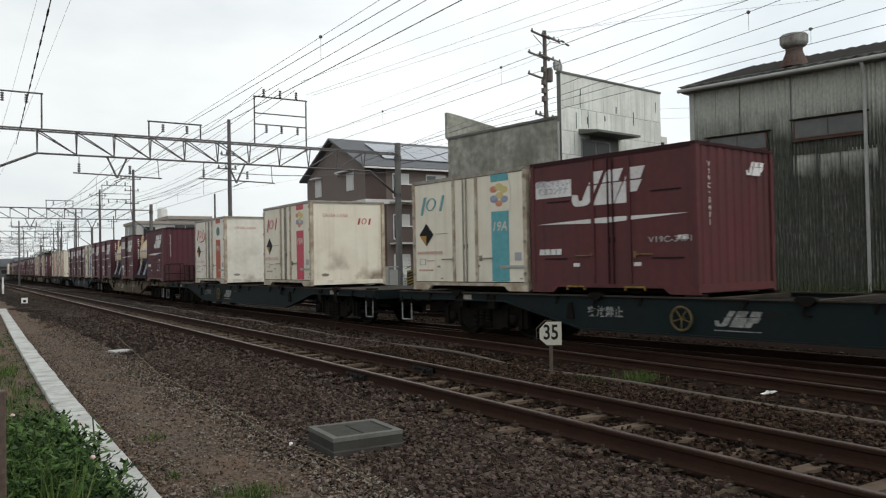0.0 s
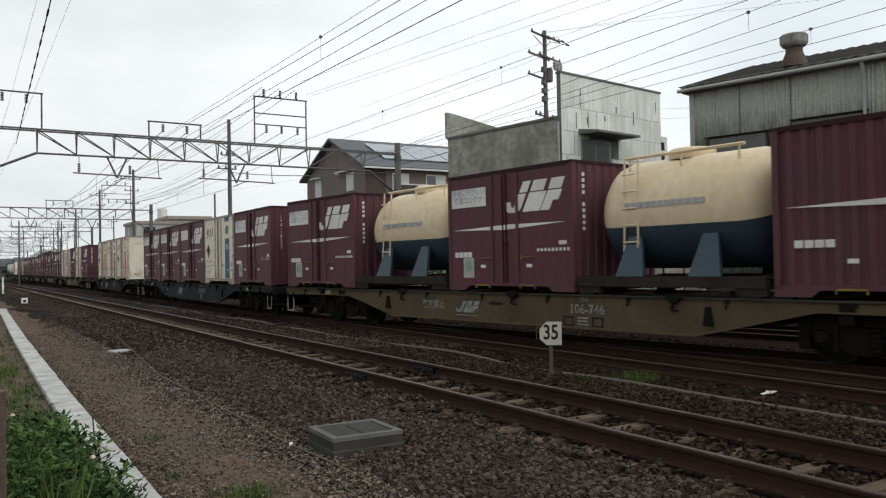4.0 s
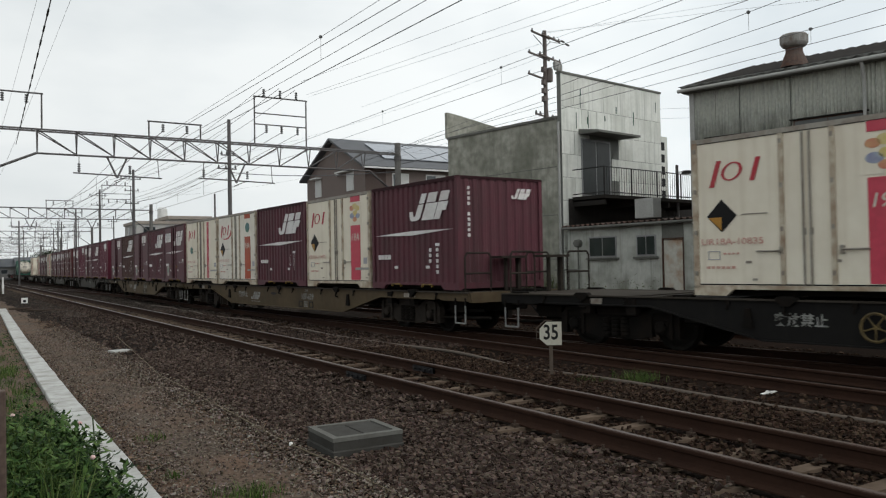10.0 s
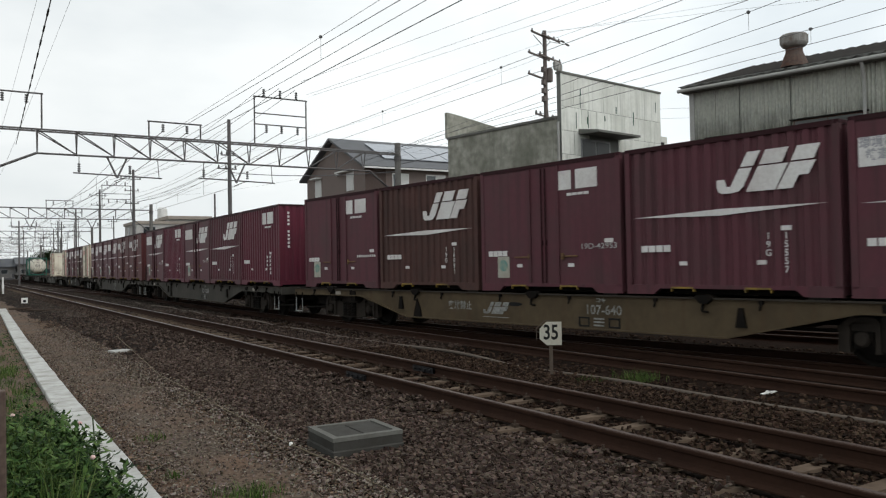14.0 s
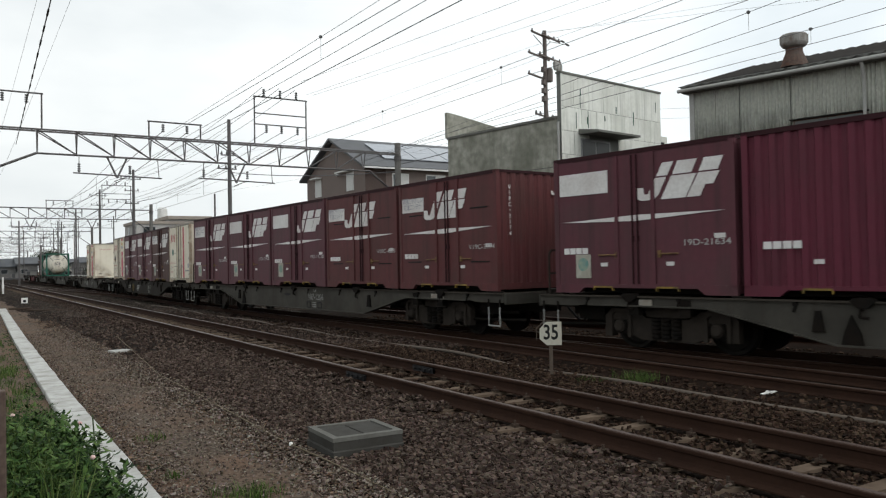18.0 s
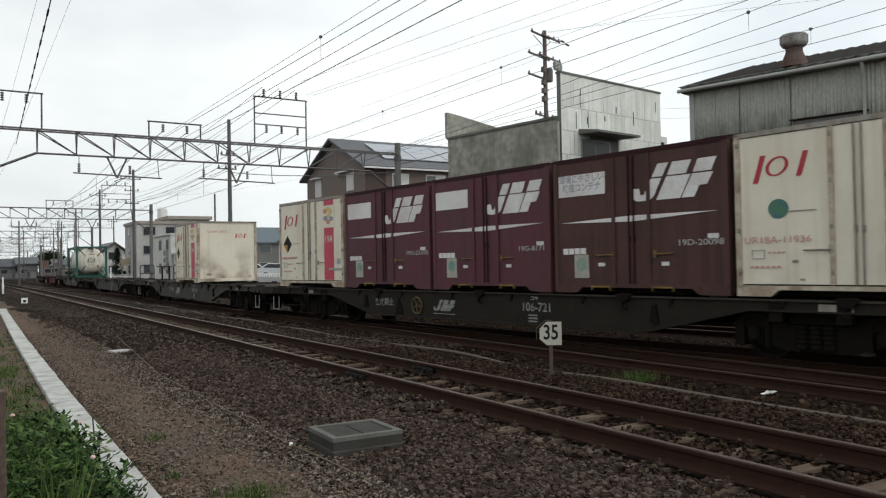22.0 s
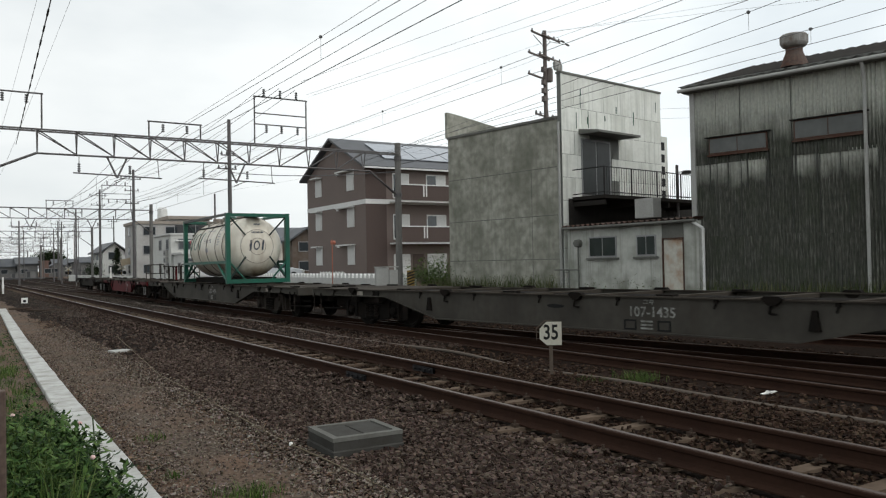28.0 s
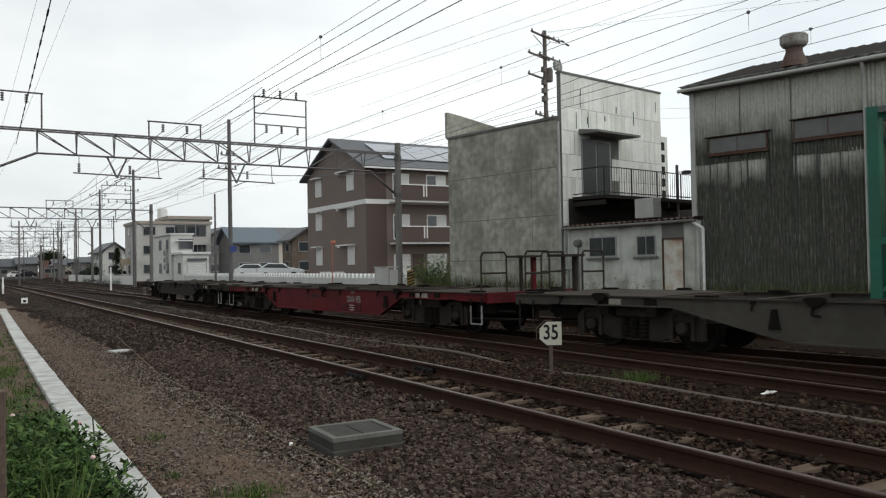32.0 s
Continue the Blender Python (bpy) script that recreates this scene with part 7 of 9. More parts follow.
for z in (9.2, 9.6, 10.0):
    add_rod(b, (-0.3, 0, z), (0.3, 0, z), 0.02, 6)
add_rod(b, (0, 0, 11.6), (0.8, 0.14, 12.05), 0.02, 6)
add_rod(b, (0, 0, 11.6), (-0.8, 0.14, 12.05), 0.02, 6)
part("step_irons", b, M_POLE_STEEL, pp)
pp.matrix_basis = pose(24.1, 29.5, 0, 0, 0, 22)


def wire(name, a, c, sag, r, label, n=14):
    """One hanging wire from a to c."""
    b = bmn()
    d = Vector(c) - Vector(a)
    u = d.cross(Vector((0, 0, 1))).normalized()
    w = u.cross(d).normalized()
    rings = []
    for i in range(n + 1):
        f = i / n
        p = Vector(a) + d * f - Vector((0, 0, sag * 4 * f * (1 - f)))
        rings.append([b.verts.new(p + u * (r * math.cos(k * 1.2566)) + w * (r * math.sin(k * 1.2566))) for k in range(5)])
    for r0, r1 in zip(rings[:-1], rings[1:]):
        for k in range(5):
            b.faces.new((r0[k], r0[(k + 1) % 5], r1[(k + 1) % 5], r1[k]))
    return thing(name, b, M_WIRE, label, "overhead wire", "wires over the tracks")


SPANS = [(31.5, 70.2), (70.2, 112), (112, 152), (152, 192), (192, 236)]
for xc, drift in ((5.24, 0.0), (9.73, 0.0)):
    for y0, y1 in SPANS:
        d = drift * (y1 > 40)
        wire("contact_wire", (xc + 0.1, y0, 4.72), (xc - 0.1, y1, 4.72), 0.02, 0.009, "dark contact wire over a track")
        carrier = wire("messenger_wire", (xc, y0, 5.6), (xc, y1, 5.6), 0.55, 0.009, "dark messenger wire over a track")
        if y0 < 100:
            for i in range(1, 8):
                f = i / 8
                y = y0 + (y1 - y0) * f
                b = bmn()
                add_rod(b, (xc, y, 4.72), (xc, y, 5.6 - 0.55 * 4 * f * (1 - f)), 0.006, 4)
                part("dropper", b, M_WIRE, carrier)
for (x, z, sag, r) in ((6.9, 6.68, 0.5, 0.014), (7.8, 6.68, 0.5, 0.014), (10.9, 8.8, 0.7, 0.01), (11.6, 8.8, 0.7, 0.01), (12.3, 8.8, 0.7, 0.01), (11.0, 6.95, 0.6, 0.01), (11.65, 6.95, 0.6, 0.01), (12.35, 6.95, 0.6, 0.01)):
    for y0, y1 in SPANS[:3]:
        wire("feeder_wire", (x, y0, z), (x, y1, z), sag, r, "dark feeder wire between portal frames")
for x, x1, z in ((1.76, 1.38, 7.4), (2.4, 2.02, 7.4)):
    wire("feeder_wire", (x, 31.5, z), (x1, -6, z), 0.0, 0.0035, "thin feeder wire between portal frames", 3)
    wire("feeder_wire", (x, 31.5, z), (x - 0.6, 70.2, z - 1.0), 0.6, 0.005, "thin feeder wire between portal frames")
cable = wire("feeder_cable", (2.13, 34.5, 6.3), (0.88, -6, 6.3), 0.0, 0.012, "thick twisted black cable with wrapped joints", 3)
for i in range(30):
    f = 0.1 + i * 0.028
    b = bmn()
    p = Vector((2.13, 34.5, 6.3)).lerp(Vector((0.88, -6, 6.3)), f)
    q = Vector((2.13, 34.5, 6.3)).lerp(Vector((0.88, -6, 6.3)), f + 0.011)
    add_rod(b, p, q, 0.019, 6)
    part("wrapping", b, M_BLACK, cable)
# wires from the first portal towards the viewer: height, place across, reach
for x, x1, z, r in ((6.519, 6.707, 6.2, 0.005), (6.892, 7.61, 6.4, 0.008), (6.348, 6.506, 5.6, 0.006), (6.623, 7.192, 5.6, 0.009)):
    wire("feeder_wire", (x, 31.5, z), (x1, -8, z), 0.0, r, "dark feeder wire over the tracks", 3)
for x0, y0, x1, z, r in ((12.3, 68, 12.55, 6.6, 0.0075), (12.05, 68, 12.1, 6.0, 0.0065), (17.21, 36.8, 11.7, 6.4, 0.0065), (15.25, 31.5, 12.2, 5.9, 0.0065), (15.6, 31.5, 15.3, 6.2, 0.0065), (14.6, 31.5, 15.5, 5.8, 0.0065)):
    wire("catenary_wire", (x0, y0, z), (x1, -6, z), 0.0, r, "dark catenary wire beside the train's line", 3)
for a, c in (((12.28, 30.76, 9.0), (18.2, -11.0, 9.0)), ((13.43, 33.0, 9.0), (19.5, -11.0, 9.0)), ((14.55, 35.62, 9.5), (22.0, -9.0, 9.5)), ((17.92, 36.73, 9.5), (20.3, -9.0, 9.5)),
             ((24.0, 29.4, 12.3), (46.3, 0.2, 12.0)), ((24.2, 29.5, 12.3), (40.0, 0.0, 12.0)), ((24.1, 29.4, 8.45), (33.0, 21.0, 8.2)), ((24.1, 29.4, 8.0), (33.0, 21.0, 7.75)), ((24.1, 29.5, 11.2), (16.5, 74, 10.6)), ((24.1, 29.5, 8.4), (16.5, 74, 8.0))):
    wire("power_line", a, c, 0.0 if c[1] < 25 else 0.8, 0.005, "thin power line strung above the buildings", 8)
# hangers between the pairs
for x0, y, za, x1, zb in ((6.596, 15.4, 6.2, 6.412, 5.6), (12.449, 23.9, 6.6, 12.08, 6.0), (12.472, 17.1, 6.6, 12.084, 6.0), (13.81, 10.4, 6.4, 13.41, 5.9), (15.429, 10.1, 6.2, 15.114, 5.8)):
    b = bmn()
    add_rod(b, (x0, y, za), (x1, y * x1 / x0, zb), 0.004, 5)
    hg = thing("wire_hanger", b, M_WIRE, "thin hanger between two overhead wires", "overhead wire", "hangers of the overhead wires")
    b = bmn()
    add_lathe(b, [(0.01, -0.03), (0.035, -0.02), (0.04, 0.02), (0.015, 0.04)], pose(x0, y, za), 8)
    part("clamp", b, M_INSUL, hg)
# cables along the line's poles
for dx, z, r in ((0.0, 9.6, 0.008), (-0.5, 8.1, 0.008), (-0.6, 7.3, 0.01)):
    wire("pole_line", (13.9 + dx, 46.2, z), (14.6 + dx, 78.9, z + 0.4), 0.5, r, "dark cable strung along line-side poles")
    wire("pole_line", (14.6 + dx, 78.9, z + 0.4), (15.2 + dx, 103, z + 0.6), 0.4, r, "dark cable strung along line-side poles")
wire("span_wire", (17.1, 31.5, 5.6), (13.9, 46.2, 7.0), 0.2, 0.02, "dark cable to a concrete pole")
wire("span_wire", (17.1, 31.5, 5.9), (24.1, 29.5, 8.3), 0.2, 0.02, "dark cable to a timber pole")


# ---- things along the line ----
M_SIGN = mat("sign_white", (0.46, 0.44, 0.37), 0.6, fine=22, dirt=(0.35, 0.31, 0.24), dirt_scale=6, dirt_amount=0.5)
M_POST_BROWN = mat("brown_post", (0.085, 0.065, 0.05), 0.85, fine=20)
sign = root("speed_sign", "white cut-corner speed plate with black digits on a post", "railway sign")
b = bmn()
add_box(b, -0.026, 0.026, 0.015, 0.05, -0.1, 0.62)
part("post", b, M_POST_BROWN, sign)
b = bmn()
add_prism(b, [(-0.16, 0, 0.545), (-0.16, 0, 0.69), (-0.06, 0, 0.79), (0.155, 0, 0.79), (0.155, 0, 0.455), (-0.06, 0, 0.455)], (0, -0.006, 0), (0, 0.006, 0))
plate = part("plate", b, M_SIGN, sign, "white cut-corner plate")
b = bmn()
add_prism(b, [(-0.18, 0, 0.52), (-0.18, 0, 0.7), (-0.055, 0, 0.812), (0.05, 0, 0.812), (0.05, 0, 0.8), (-0.05, 0, 0.8), (-0.17, 0, 0.69), (-0.17, 0, 0.53)], (-0.03, 0.02, 0), (-0.03, 0.03, 0))
part("back_plate", b, M_POST_BROWN, sign)
tx = new("digits", text_mesh("35", 0.3, M_BLACK))
tx.parent = plate
tx.matrix_basis = Matrix.Translation((0.0, -0.0085, 0.63)) @ Matrix(((0.76, 0, 0), (0, 0, -1), (0, 1.0, 0))).to_4x4()
sign.matrix_basis = pose(7.35, 9.0, -0.24, 0, 0, -38)

pit = root("cable_pit", "low grey concrete cable pit with a flat lid", "cable pit")
b = bmn()
for x0, x1, y0, y1 in ((-0.33, 0.33, -0.31, -0.25), (-0.33, 0.33, 0.25, 0.31), (-0.33, -0.27, -0.25, 0.25), (0.27, 0.33, -0.25, 0.25)):
    add_box(b, x0, x1, y0, y1, 0.165, 0.2)
part("rim", b, M_PIT_RIM, pit)
# walls take a darker tone than the rim to stand for their unlit sides
b = bmn()
for x0, x1, y0, y1 in ((-0.326, 0.326, -0.306, -0.25), (-0.326, 0.326, 0.25, 0.306), (-0.326, -0.27, -0.25, 0.25), (0.27, 0.326, -0.25, 0.25)):
    add_box(b, x0, x1, y0, y1, -0.1, 0.165)
part("pit_wall", b, M_PIT_LID_SHADE, pit)
b = bmn()
add_box(b, -0.262, -0.004, -0.244, 0.244, 0.0, 0.187)
part("lid", b, M_PIT_LID_SHADE, pit, bevel=0.006)
b = bmn()
add_box(b, 0.004, 0.262, -0.244, 0.244, 0.0, 0.19)
part("lid", b, M_PIT_LID_SHADE, pit, bevel=0.006)
b = bmn()
add_box(b, -0.34, 0.34, -0.32, 0.32, -0.1, 0.09)
part("base", b, M_PIT_LID_SHADE, pit, bevel=0.01)
pit.matrix_basis = pose(3.08, 6.57, -0.245, 0, 0, -2)

b = bmn()
add_box(b, -0.2, 0.2, -0.13, 0.13, 0, 0.05)
slab = thing("loose_slab", b, M_CONC, "pale broken concrete slab lying on the ballast", "slab", bevel=0.01)
slab.matrix_basis = pose(2.84, 16.9, -0.225, 2, 1, 20)

b = bmn()
add_prism(b, [(-0.15, 0, 0), (-0.03, 0, 0.03), (0.0, 0, 0.07), (0.06, 0, 0.04), (0.2, 0, 0.05), (0.05, 0, 0)], (0, -0.05, 0), (0, 0.05, 0))
trash = thing("litter_scrap", b, M_WHITE_PAINT, "crumpled white scrap lying beside the rails", "litter")
trash.matrix_basis = pose(8.75, 6.45, -0.3, 0, 0, -20) @ Matrix.Scale(0.6, 4)

small = root("distance_marker", "small white square marker plate with a black dot", "railway sign")
b = bmn()
add_box(b, -0.03, 0.03, -0.02, 0.02, -0.2, 0.1)
part("post", b, M_POST_BROWN, small)
b = bmn()
add_box(b, -0.15, 0.15, -0.045, -0.022, 0.0, 0.34)
part("plate", b, M_WHITE_PAINT, small)
b = bmn()
add_rod(b, (0, -0.055, 0.17), (0, -0.046, 0.17), 0.07, 16)
part("dot", b, M_BLACK, small)
small.matrix_basis = pose(3.15, 45.9, -0.26)

for x, y, h in ((3.25, 68, 1.3), (10.55, 66.5, 1.9), (4.2, 96, 1.0)):
    p_ = root("marker_post", "slim white marker post beside the rails", "post", "white marker posts")
    b = bmn()
    add_box(b, -0.055, 0.055, -0.055, 0.055, -0.1, h)
    part("shaft", b, M_WHITE_PAINT, p_)
    b = bmn()
    add_box(b, -0.075, 0.075, -0.075, 0.075, h * 0.4, h * 0.62)
    part("collar", b, M_WHITE_PAINT, p_)
    p_.matrix_basis = pose(x, y, -0.28)

def tube(pts, r, n=7):
    """One continuous tube through points."""
    b = bmn()
    rings = []
    for i, p in enumerate(pts):
        d = (Vector(pts[min(i + 1, len(pts) - 1)]) - Vector(pts[max(i - 1, 0)])).normalized()
        u = d.cross(Vector((0, 0, 1))).normalized()
        w = u.cross(d)
        rings.append([b.verts.new(Vector(p) + u * (r * math.cos(2 * math.pi * k / n)) + w * (r * math.sin(2 * math.pi * k / n))) for k in range(n)])
    for r0, r1 in zip(rings[:-1], rings[1:]):
        for k in range(n):
            b.faces.new((r0[k], r0[(k + 1) % n], r1[(k + 1) % n], r1[k]))
    b.faces.new(rings[0][::-1])
    b.faces.new(rings[-1])
    return b


# cable between the two tracks, and a cord pulled straight along the ballast's edge
thing("ground_cable", tube([(7.72 + 0.09 * math.sin(y * 0.6) + 0.05 * math.sin(y * 1.7), y, -0.225 + 0.02 * math.sin(y * 1.1)) for y in np.arange(-2, 42, 0.6)], 0.03), mat("dusty_cable", (0.1, 0.08, 0.064), 0.9, fine=30), "dusty cable lying between the tracks", "cable", smooth=True)
cord = thing("boundary_line", tube([(float(np.interp(y, [3.5, 5.1, 7, 9, 12.7, 19.7, 36.5], [2.72, 2.67, 2.62, 2.64, 2.69, 3.3, 4.2])), y, float(np.interp(y, [3.5, 7, 13, 20], [-0.2, -0.2, -0.195, -0.175])) + 0.006 * math.sin(y * 2.3)) for y in np.arange(3.5, 21, 0.35)], 0.007), mat("weathered_cord", (0.12, 0.095, 0.06), 0.9, fine=60), "weathered string pulled straight along the ballast", "string line", smooth=True)
b = bmn()
add_lathe(b, [(0.0, -0.03), (0.014, -0.02), (0.02, 0.0), (0.014, 0.02), (0.0, 0.024)], pose(2.62, 6.95, -0.2), 10, caps=False)
thing("cord_knob", b, M_WHITE_PAINT, "small pale porcelain knob holding the cord", "insulator", smooth=True)

# planks of a cable crossing laid from the kerb to the rails
for x, y, rz, l_, w_ in ((2.5, 38.6, 80, 0.9, 0.16), (3.25, 36.3, 62, 1.1, 0.2), (3.9, 35.4, 70, 0.8, 0.18), (4.35, 34.4, 64, 0.5, 0.14), (2.9, 36.9, 55, 0.6, 0.12)):
    b = bmn()
    add_box(b, -w_ / 2, w_ / 2, -l_ / 2, l_ / 2, 0.0, 0.07)
    thing("duct_plank", b, M_FASTENER, "dark weathered plank over a cable crossing", "plank", "planks of the cable crossing", bevel=0.01).matrix_basis = pose(x, y, -0.2, 0, 0, rz)

# fish plates at the rail joint, black with grease
M_GREASE = mat("black_grease", (0.006, 0.006, 0.007), 0.5, fine=20, bump=0.004, spec=0.3)
for x in NEAR_X:
    for s in (-1, 1):
        b = bmn()
        add_box(b, x + s * 0.012, x + s * 0.045, 9.62, 10.2, -0.125, -0.05)
        for i in range(4):
            add_rod(b, (x + s * 0.045, 9.7 + i * 0.14, -0.085), (x + s * 0.07, 9.7 + i * 0.14, -0.085), 0.018, 6)
        part("fish_plate", b, M_GREASE, near_track)

# equipment cabinet and pole-foot things behind the train
cab = root("equipment_cabinet", "grey steel equipment cabinet on legs beside a pole", "cabinet")
for x0, x1, z0, z1, nm in ((-0.5, 0.02, 0.25, 1.3, "case"), (0.04, 0.4, 0.25, 1.2, "case")):
    b = bmn()
    add_box(b, x0, x1, -0.25, 0.25, z0, z1)
    part(nm, b, M_CONC, cab, bevel=0.01)
b = bmn()
add_box(b, -0.53, 0.43, -0.28, 0.28, 1.3, 1.34)
part("hood", b, M_CONC, cab)
for x in (-0.44, 0.34):
    b = bmn()
    add_box(b, x - 0.04, x + 0.04, -0.2, 0.2, -0.4, 0.25)
    part("leg", b, M_POLE_STEEL, cab)
cab.matrix_basis = pose(15.4, 29.4, 0.0, 0, 0, -20)
hz = root("hazard_board", "black and yellow striped hazard board on a post", "sign")
b = bmn()
add_rod(b, (0, 0.03, -0.4), (0, 0.03, 1.1), 0.03, 8)
part("post", b, M_POLE_STEEL, hz)
b = bmn()
add_box(b, -0.16, 0.16, -0.012, 0.0, 0.5, 1.15)
part("board", b, M_YELLOW, hz)
for i in range(5):
    b = bmn()
    add_prism(b, [(-0.16, 0, 0.5 + 0.12 * i), (0.16, 0, 0.5 + 0.12 * i + 0.1), (0.16, 0, 0.5 + 0.12 * i + 0.16), (-0.16, 0, 0.5 + 0.12 * i + 0.06)], (0, -0.018, 0), (0, -0.0125, 0))
    part("stripe", b, M_BLACK, hz)
hz.matrix_basis = pose(16.45, 29.3, 0.0, 0, 0, -20)

mirror = root("curve_mirror", "orange post with a round curve mirror", "traffic mirror")
M_ORANGE = mat("orange_paint", (0.3, 0.1, 0.06), 0.5, fine=14)
b = bmn()
add_rod(b, (0, 0, 0), (0, 0, 2.9), 0.028, 10)
part("post", b, M_ORANGE, mirror)
for dx, a in ((-0.16, 25), (0.2, -30)):
    b = bmn()
    add_lathe(b, [(0.0, 0.04), (0.1, 0.0), (0.12, -0.03), (0.1, -0.06), (0.0, -0.06)], Matrix.Translation((dx, -0.05, 2.72)) @ Matrix.Rotation(radians(a), 4, "Z") @ Matrix.Rotation(radians(88), 4, "X"), 18, caps=False)
    part("mirror_head", b, M_ORANGE, mirror)
mirror.matrix_basis = pose(18.3, 41.6, 0, 0, 0, 40)

# parking place with a low wall and picket fence
lot = root("parking_lot", "pale gravelled parking place with a low wall", "parking lot", kind="structure")
wall_box("paving", lot, M_YARD, 18.9, 45, 57.5, 95, -0.1, 0.3)
wall_box("low_wall", lot, mat("white_block_wall", (0.5, 0.5, 0.48), 0.9, fine=10, dirt=(0.3, 0.3, 0.27)), 18.6, 18.85, 33, 92, -0.1, 0.72)
b = bmn()
add_prism(b, [(0, -0.17, 0), (0, 0.17, 0), (0, 0.17, 0.14), (0, 0.1, 0.24), (0, -0.1, 0.24), (0, -0.17, 0.14)], (-0.07, 0, 0), (0.07, 0, 0))
cap_me = mesh_of("wall_cap", b, M_TRIM)
for i in range(118):
    o = new("wall_cap", cap_me)
    o.parent = lot
    o.matrix_basis = pose(18.72, 33.4 + i * 0.5, 0.72)
fence = root("picket_fence", "white picket fence before the apartment house", "fence")
for i in range(16):
    wall_box("picket", fence, M_TRIM, 20.3, 20.33, 44.4 + i * 0.24, 44.55 + i * 0.24, 0.0, 1.0 + 0.05 * (i % 2))
for z in (0.3, 0.75):
    wall_box("fence_rail", fence, M_TRIM, 20.33, 20.37, 44.3, 48.2, z, z + 0.06)


def car(x, y, rz, paint, label, z=0.3):
    ob = root("car", label, "car", "parked cars")
    b = bmn()
    side = [(-2.1, 0.3), (-2.12, 0.62), (-1.95, 0.85), (-1.0, 0.95), (-0.35, 1.42), (1.1, 1.46), (1.85, 1.05), (2.1, 0.95), (2.15, 0.5), (2.05, 0.3)]
    add_prism(b, [(y_, 0, z_) for y_, z_ in side], (0, -0.8, 0), (0, 0.8, 0))
    part("body", b, paint, ob, bevel=0.05)
    for s in (-1, 1):
        b = bmn()
        add_prism(b, [(y_, 0, z_) for y_, z_ in ((-0.85, 0.97), (-0.3, 1.36), (1.05, 1.39), (1.55, 1.05))], (0, s * 0.802, 0), (0, s * 0.815, 0))
        part("side_window", b, M_GLASS, ob)
        for yy in (-1.3, 1.3):
            b = bmn()
            add_rod(b, (yy, s * 0.62, 0.31), (yy, s * 0.83, 0.31), 0.31, 18)
            w = part("wheel", b, M_BLACK, ob)
            b = bmn()
            add_rod(b, (yy, s * 0.83, 0.31), (yy, s * 0.84, 0.31), 0.19, 14)
            part("rim", b, M_ALU, w)
    b = bmn()
    add_prism(b, [(-1.02, 0, 0.99), (-0.4, 0, 1.42), (-0.36, 0, 1.4), (-0.96, 0, 0.97)], (0, -0.68, 0), (0, 0.68, 0))
    part("windscreen", b, M_GLASS, ob)
    for s in (-1, 1):
        b = bmn()
        add_box(b, -2.15, -2.0, s * 0.6 - 0.15, s * 0.6 + 0.15, 0.62, 0.76)
        part("headlight", b, M_WHITE_PAINT, ob)
        b = bmn()
        add_box(b, 2.02, 2.16, s * 0.65 - 0.1, s * 0.65 + 0.1, 0.7, 0.9)
        part("tail_light", b, M_JOT_RED, ob)
    ob.matrix_basis = pose(x, y, z, 0, 0, rz)
    return ob


M_SILVER = mat("silver_car_paint", (0.62, 0.63, 0.64), 0.3, 0.3, fine=4)
car(26.6, 72.5, 152, M_SILVER, "silver hatchback parked on gravel")
car(26.7, 80.0, 152, M_SILVER, "pale silver van parked on gravel")
CROSSERS = [(car(-40, 203, 180, M_BLACK, "dark car driving over the level crossing", 0.0), 203, 180), (car(70, 200, 0, M_BLACK, "dark saloon driving over the level crossing", 0.0), 200, 0), (car(-52, 203, 180, M_WHITE_PAINT, "white hatchback driving over the level crossing", 0.0), 203, 180)]
M_BLUE_ROOF = mat("blue_grey_roof_tile", (0.1, 0.125, 0.145), 0.6, fine=9)
M_CREAM_WALL = mat("cream_render", (0.5, 0.47, 0.41), 0.9, fine=9, dirt=(0.3, 0.28, 0.24), dirt_scale=0.6)
M_GREY_WALL = mat("grey_render", (0.4, 0.39, 0.37), 0.9, fine=9, dirt=(0.2, 0.19, 0.18), dirt_scale=0.6)
M_WHITE_WALL = mat("white_render", (0.56, 0.56, 0.53), 0.9, fine=9, dirt=(0.42, 0.42, 0.4), dirt_scale=0.6)
M_DIM_WALL = mat("dim_cladding", (0.14, 0.135, 0.13), 0.9, fine=6, dirt=(0.2, 0.19, 0.18), dirt_scale=0.3, dirt_amount=0.6)
M_BRICK_WALL = mat("brown_red_cladding", (0.13, 0.08, 0.065), 0.9, fine=9)


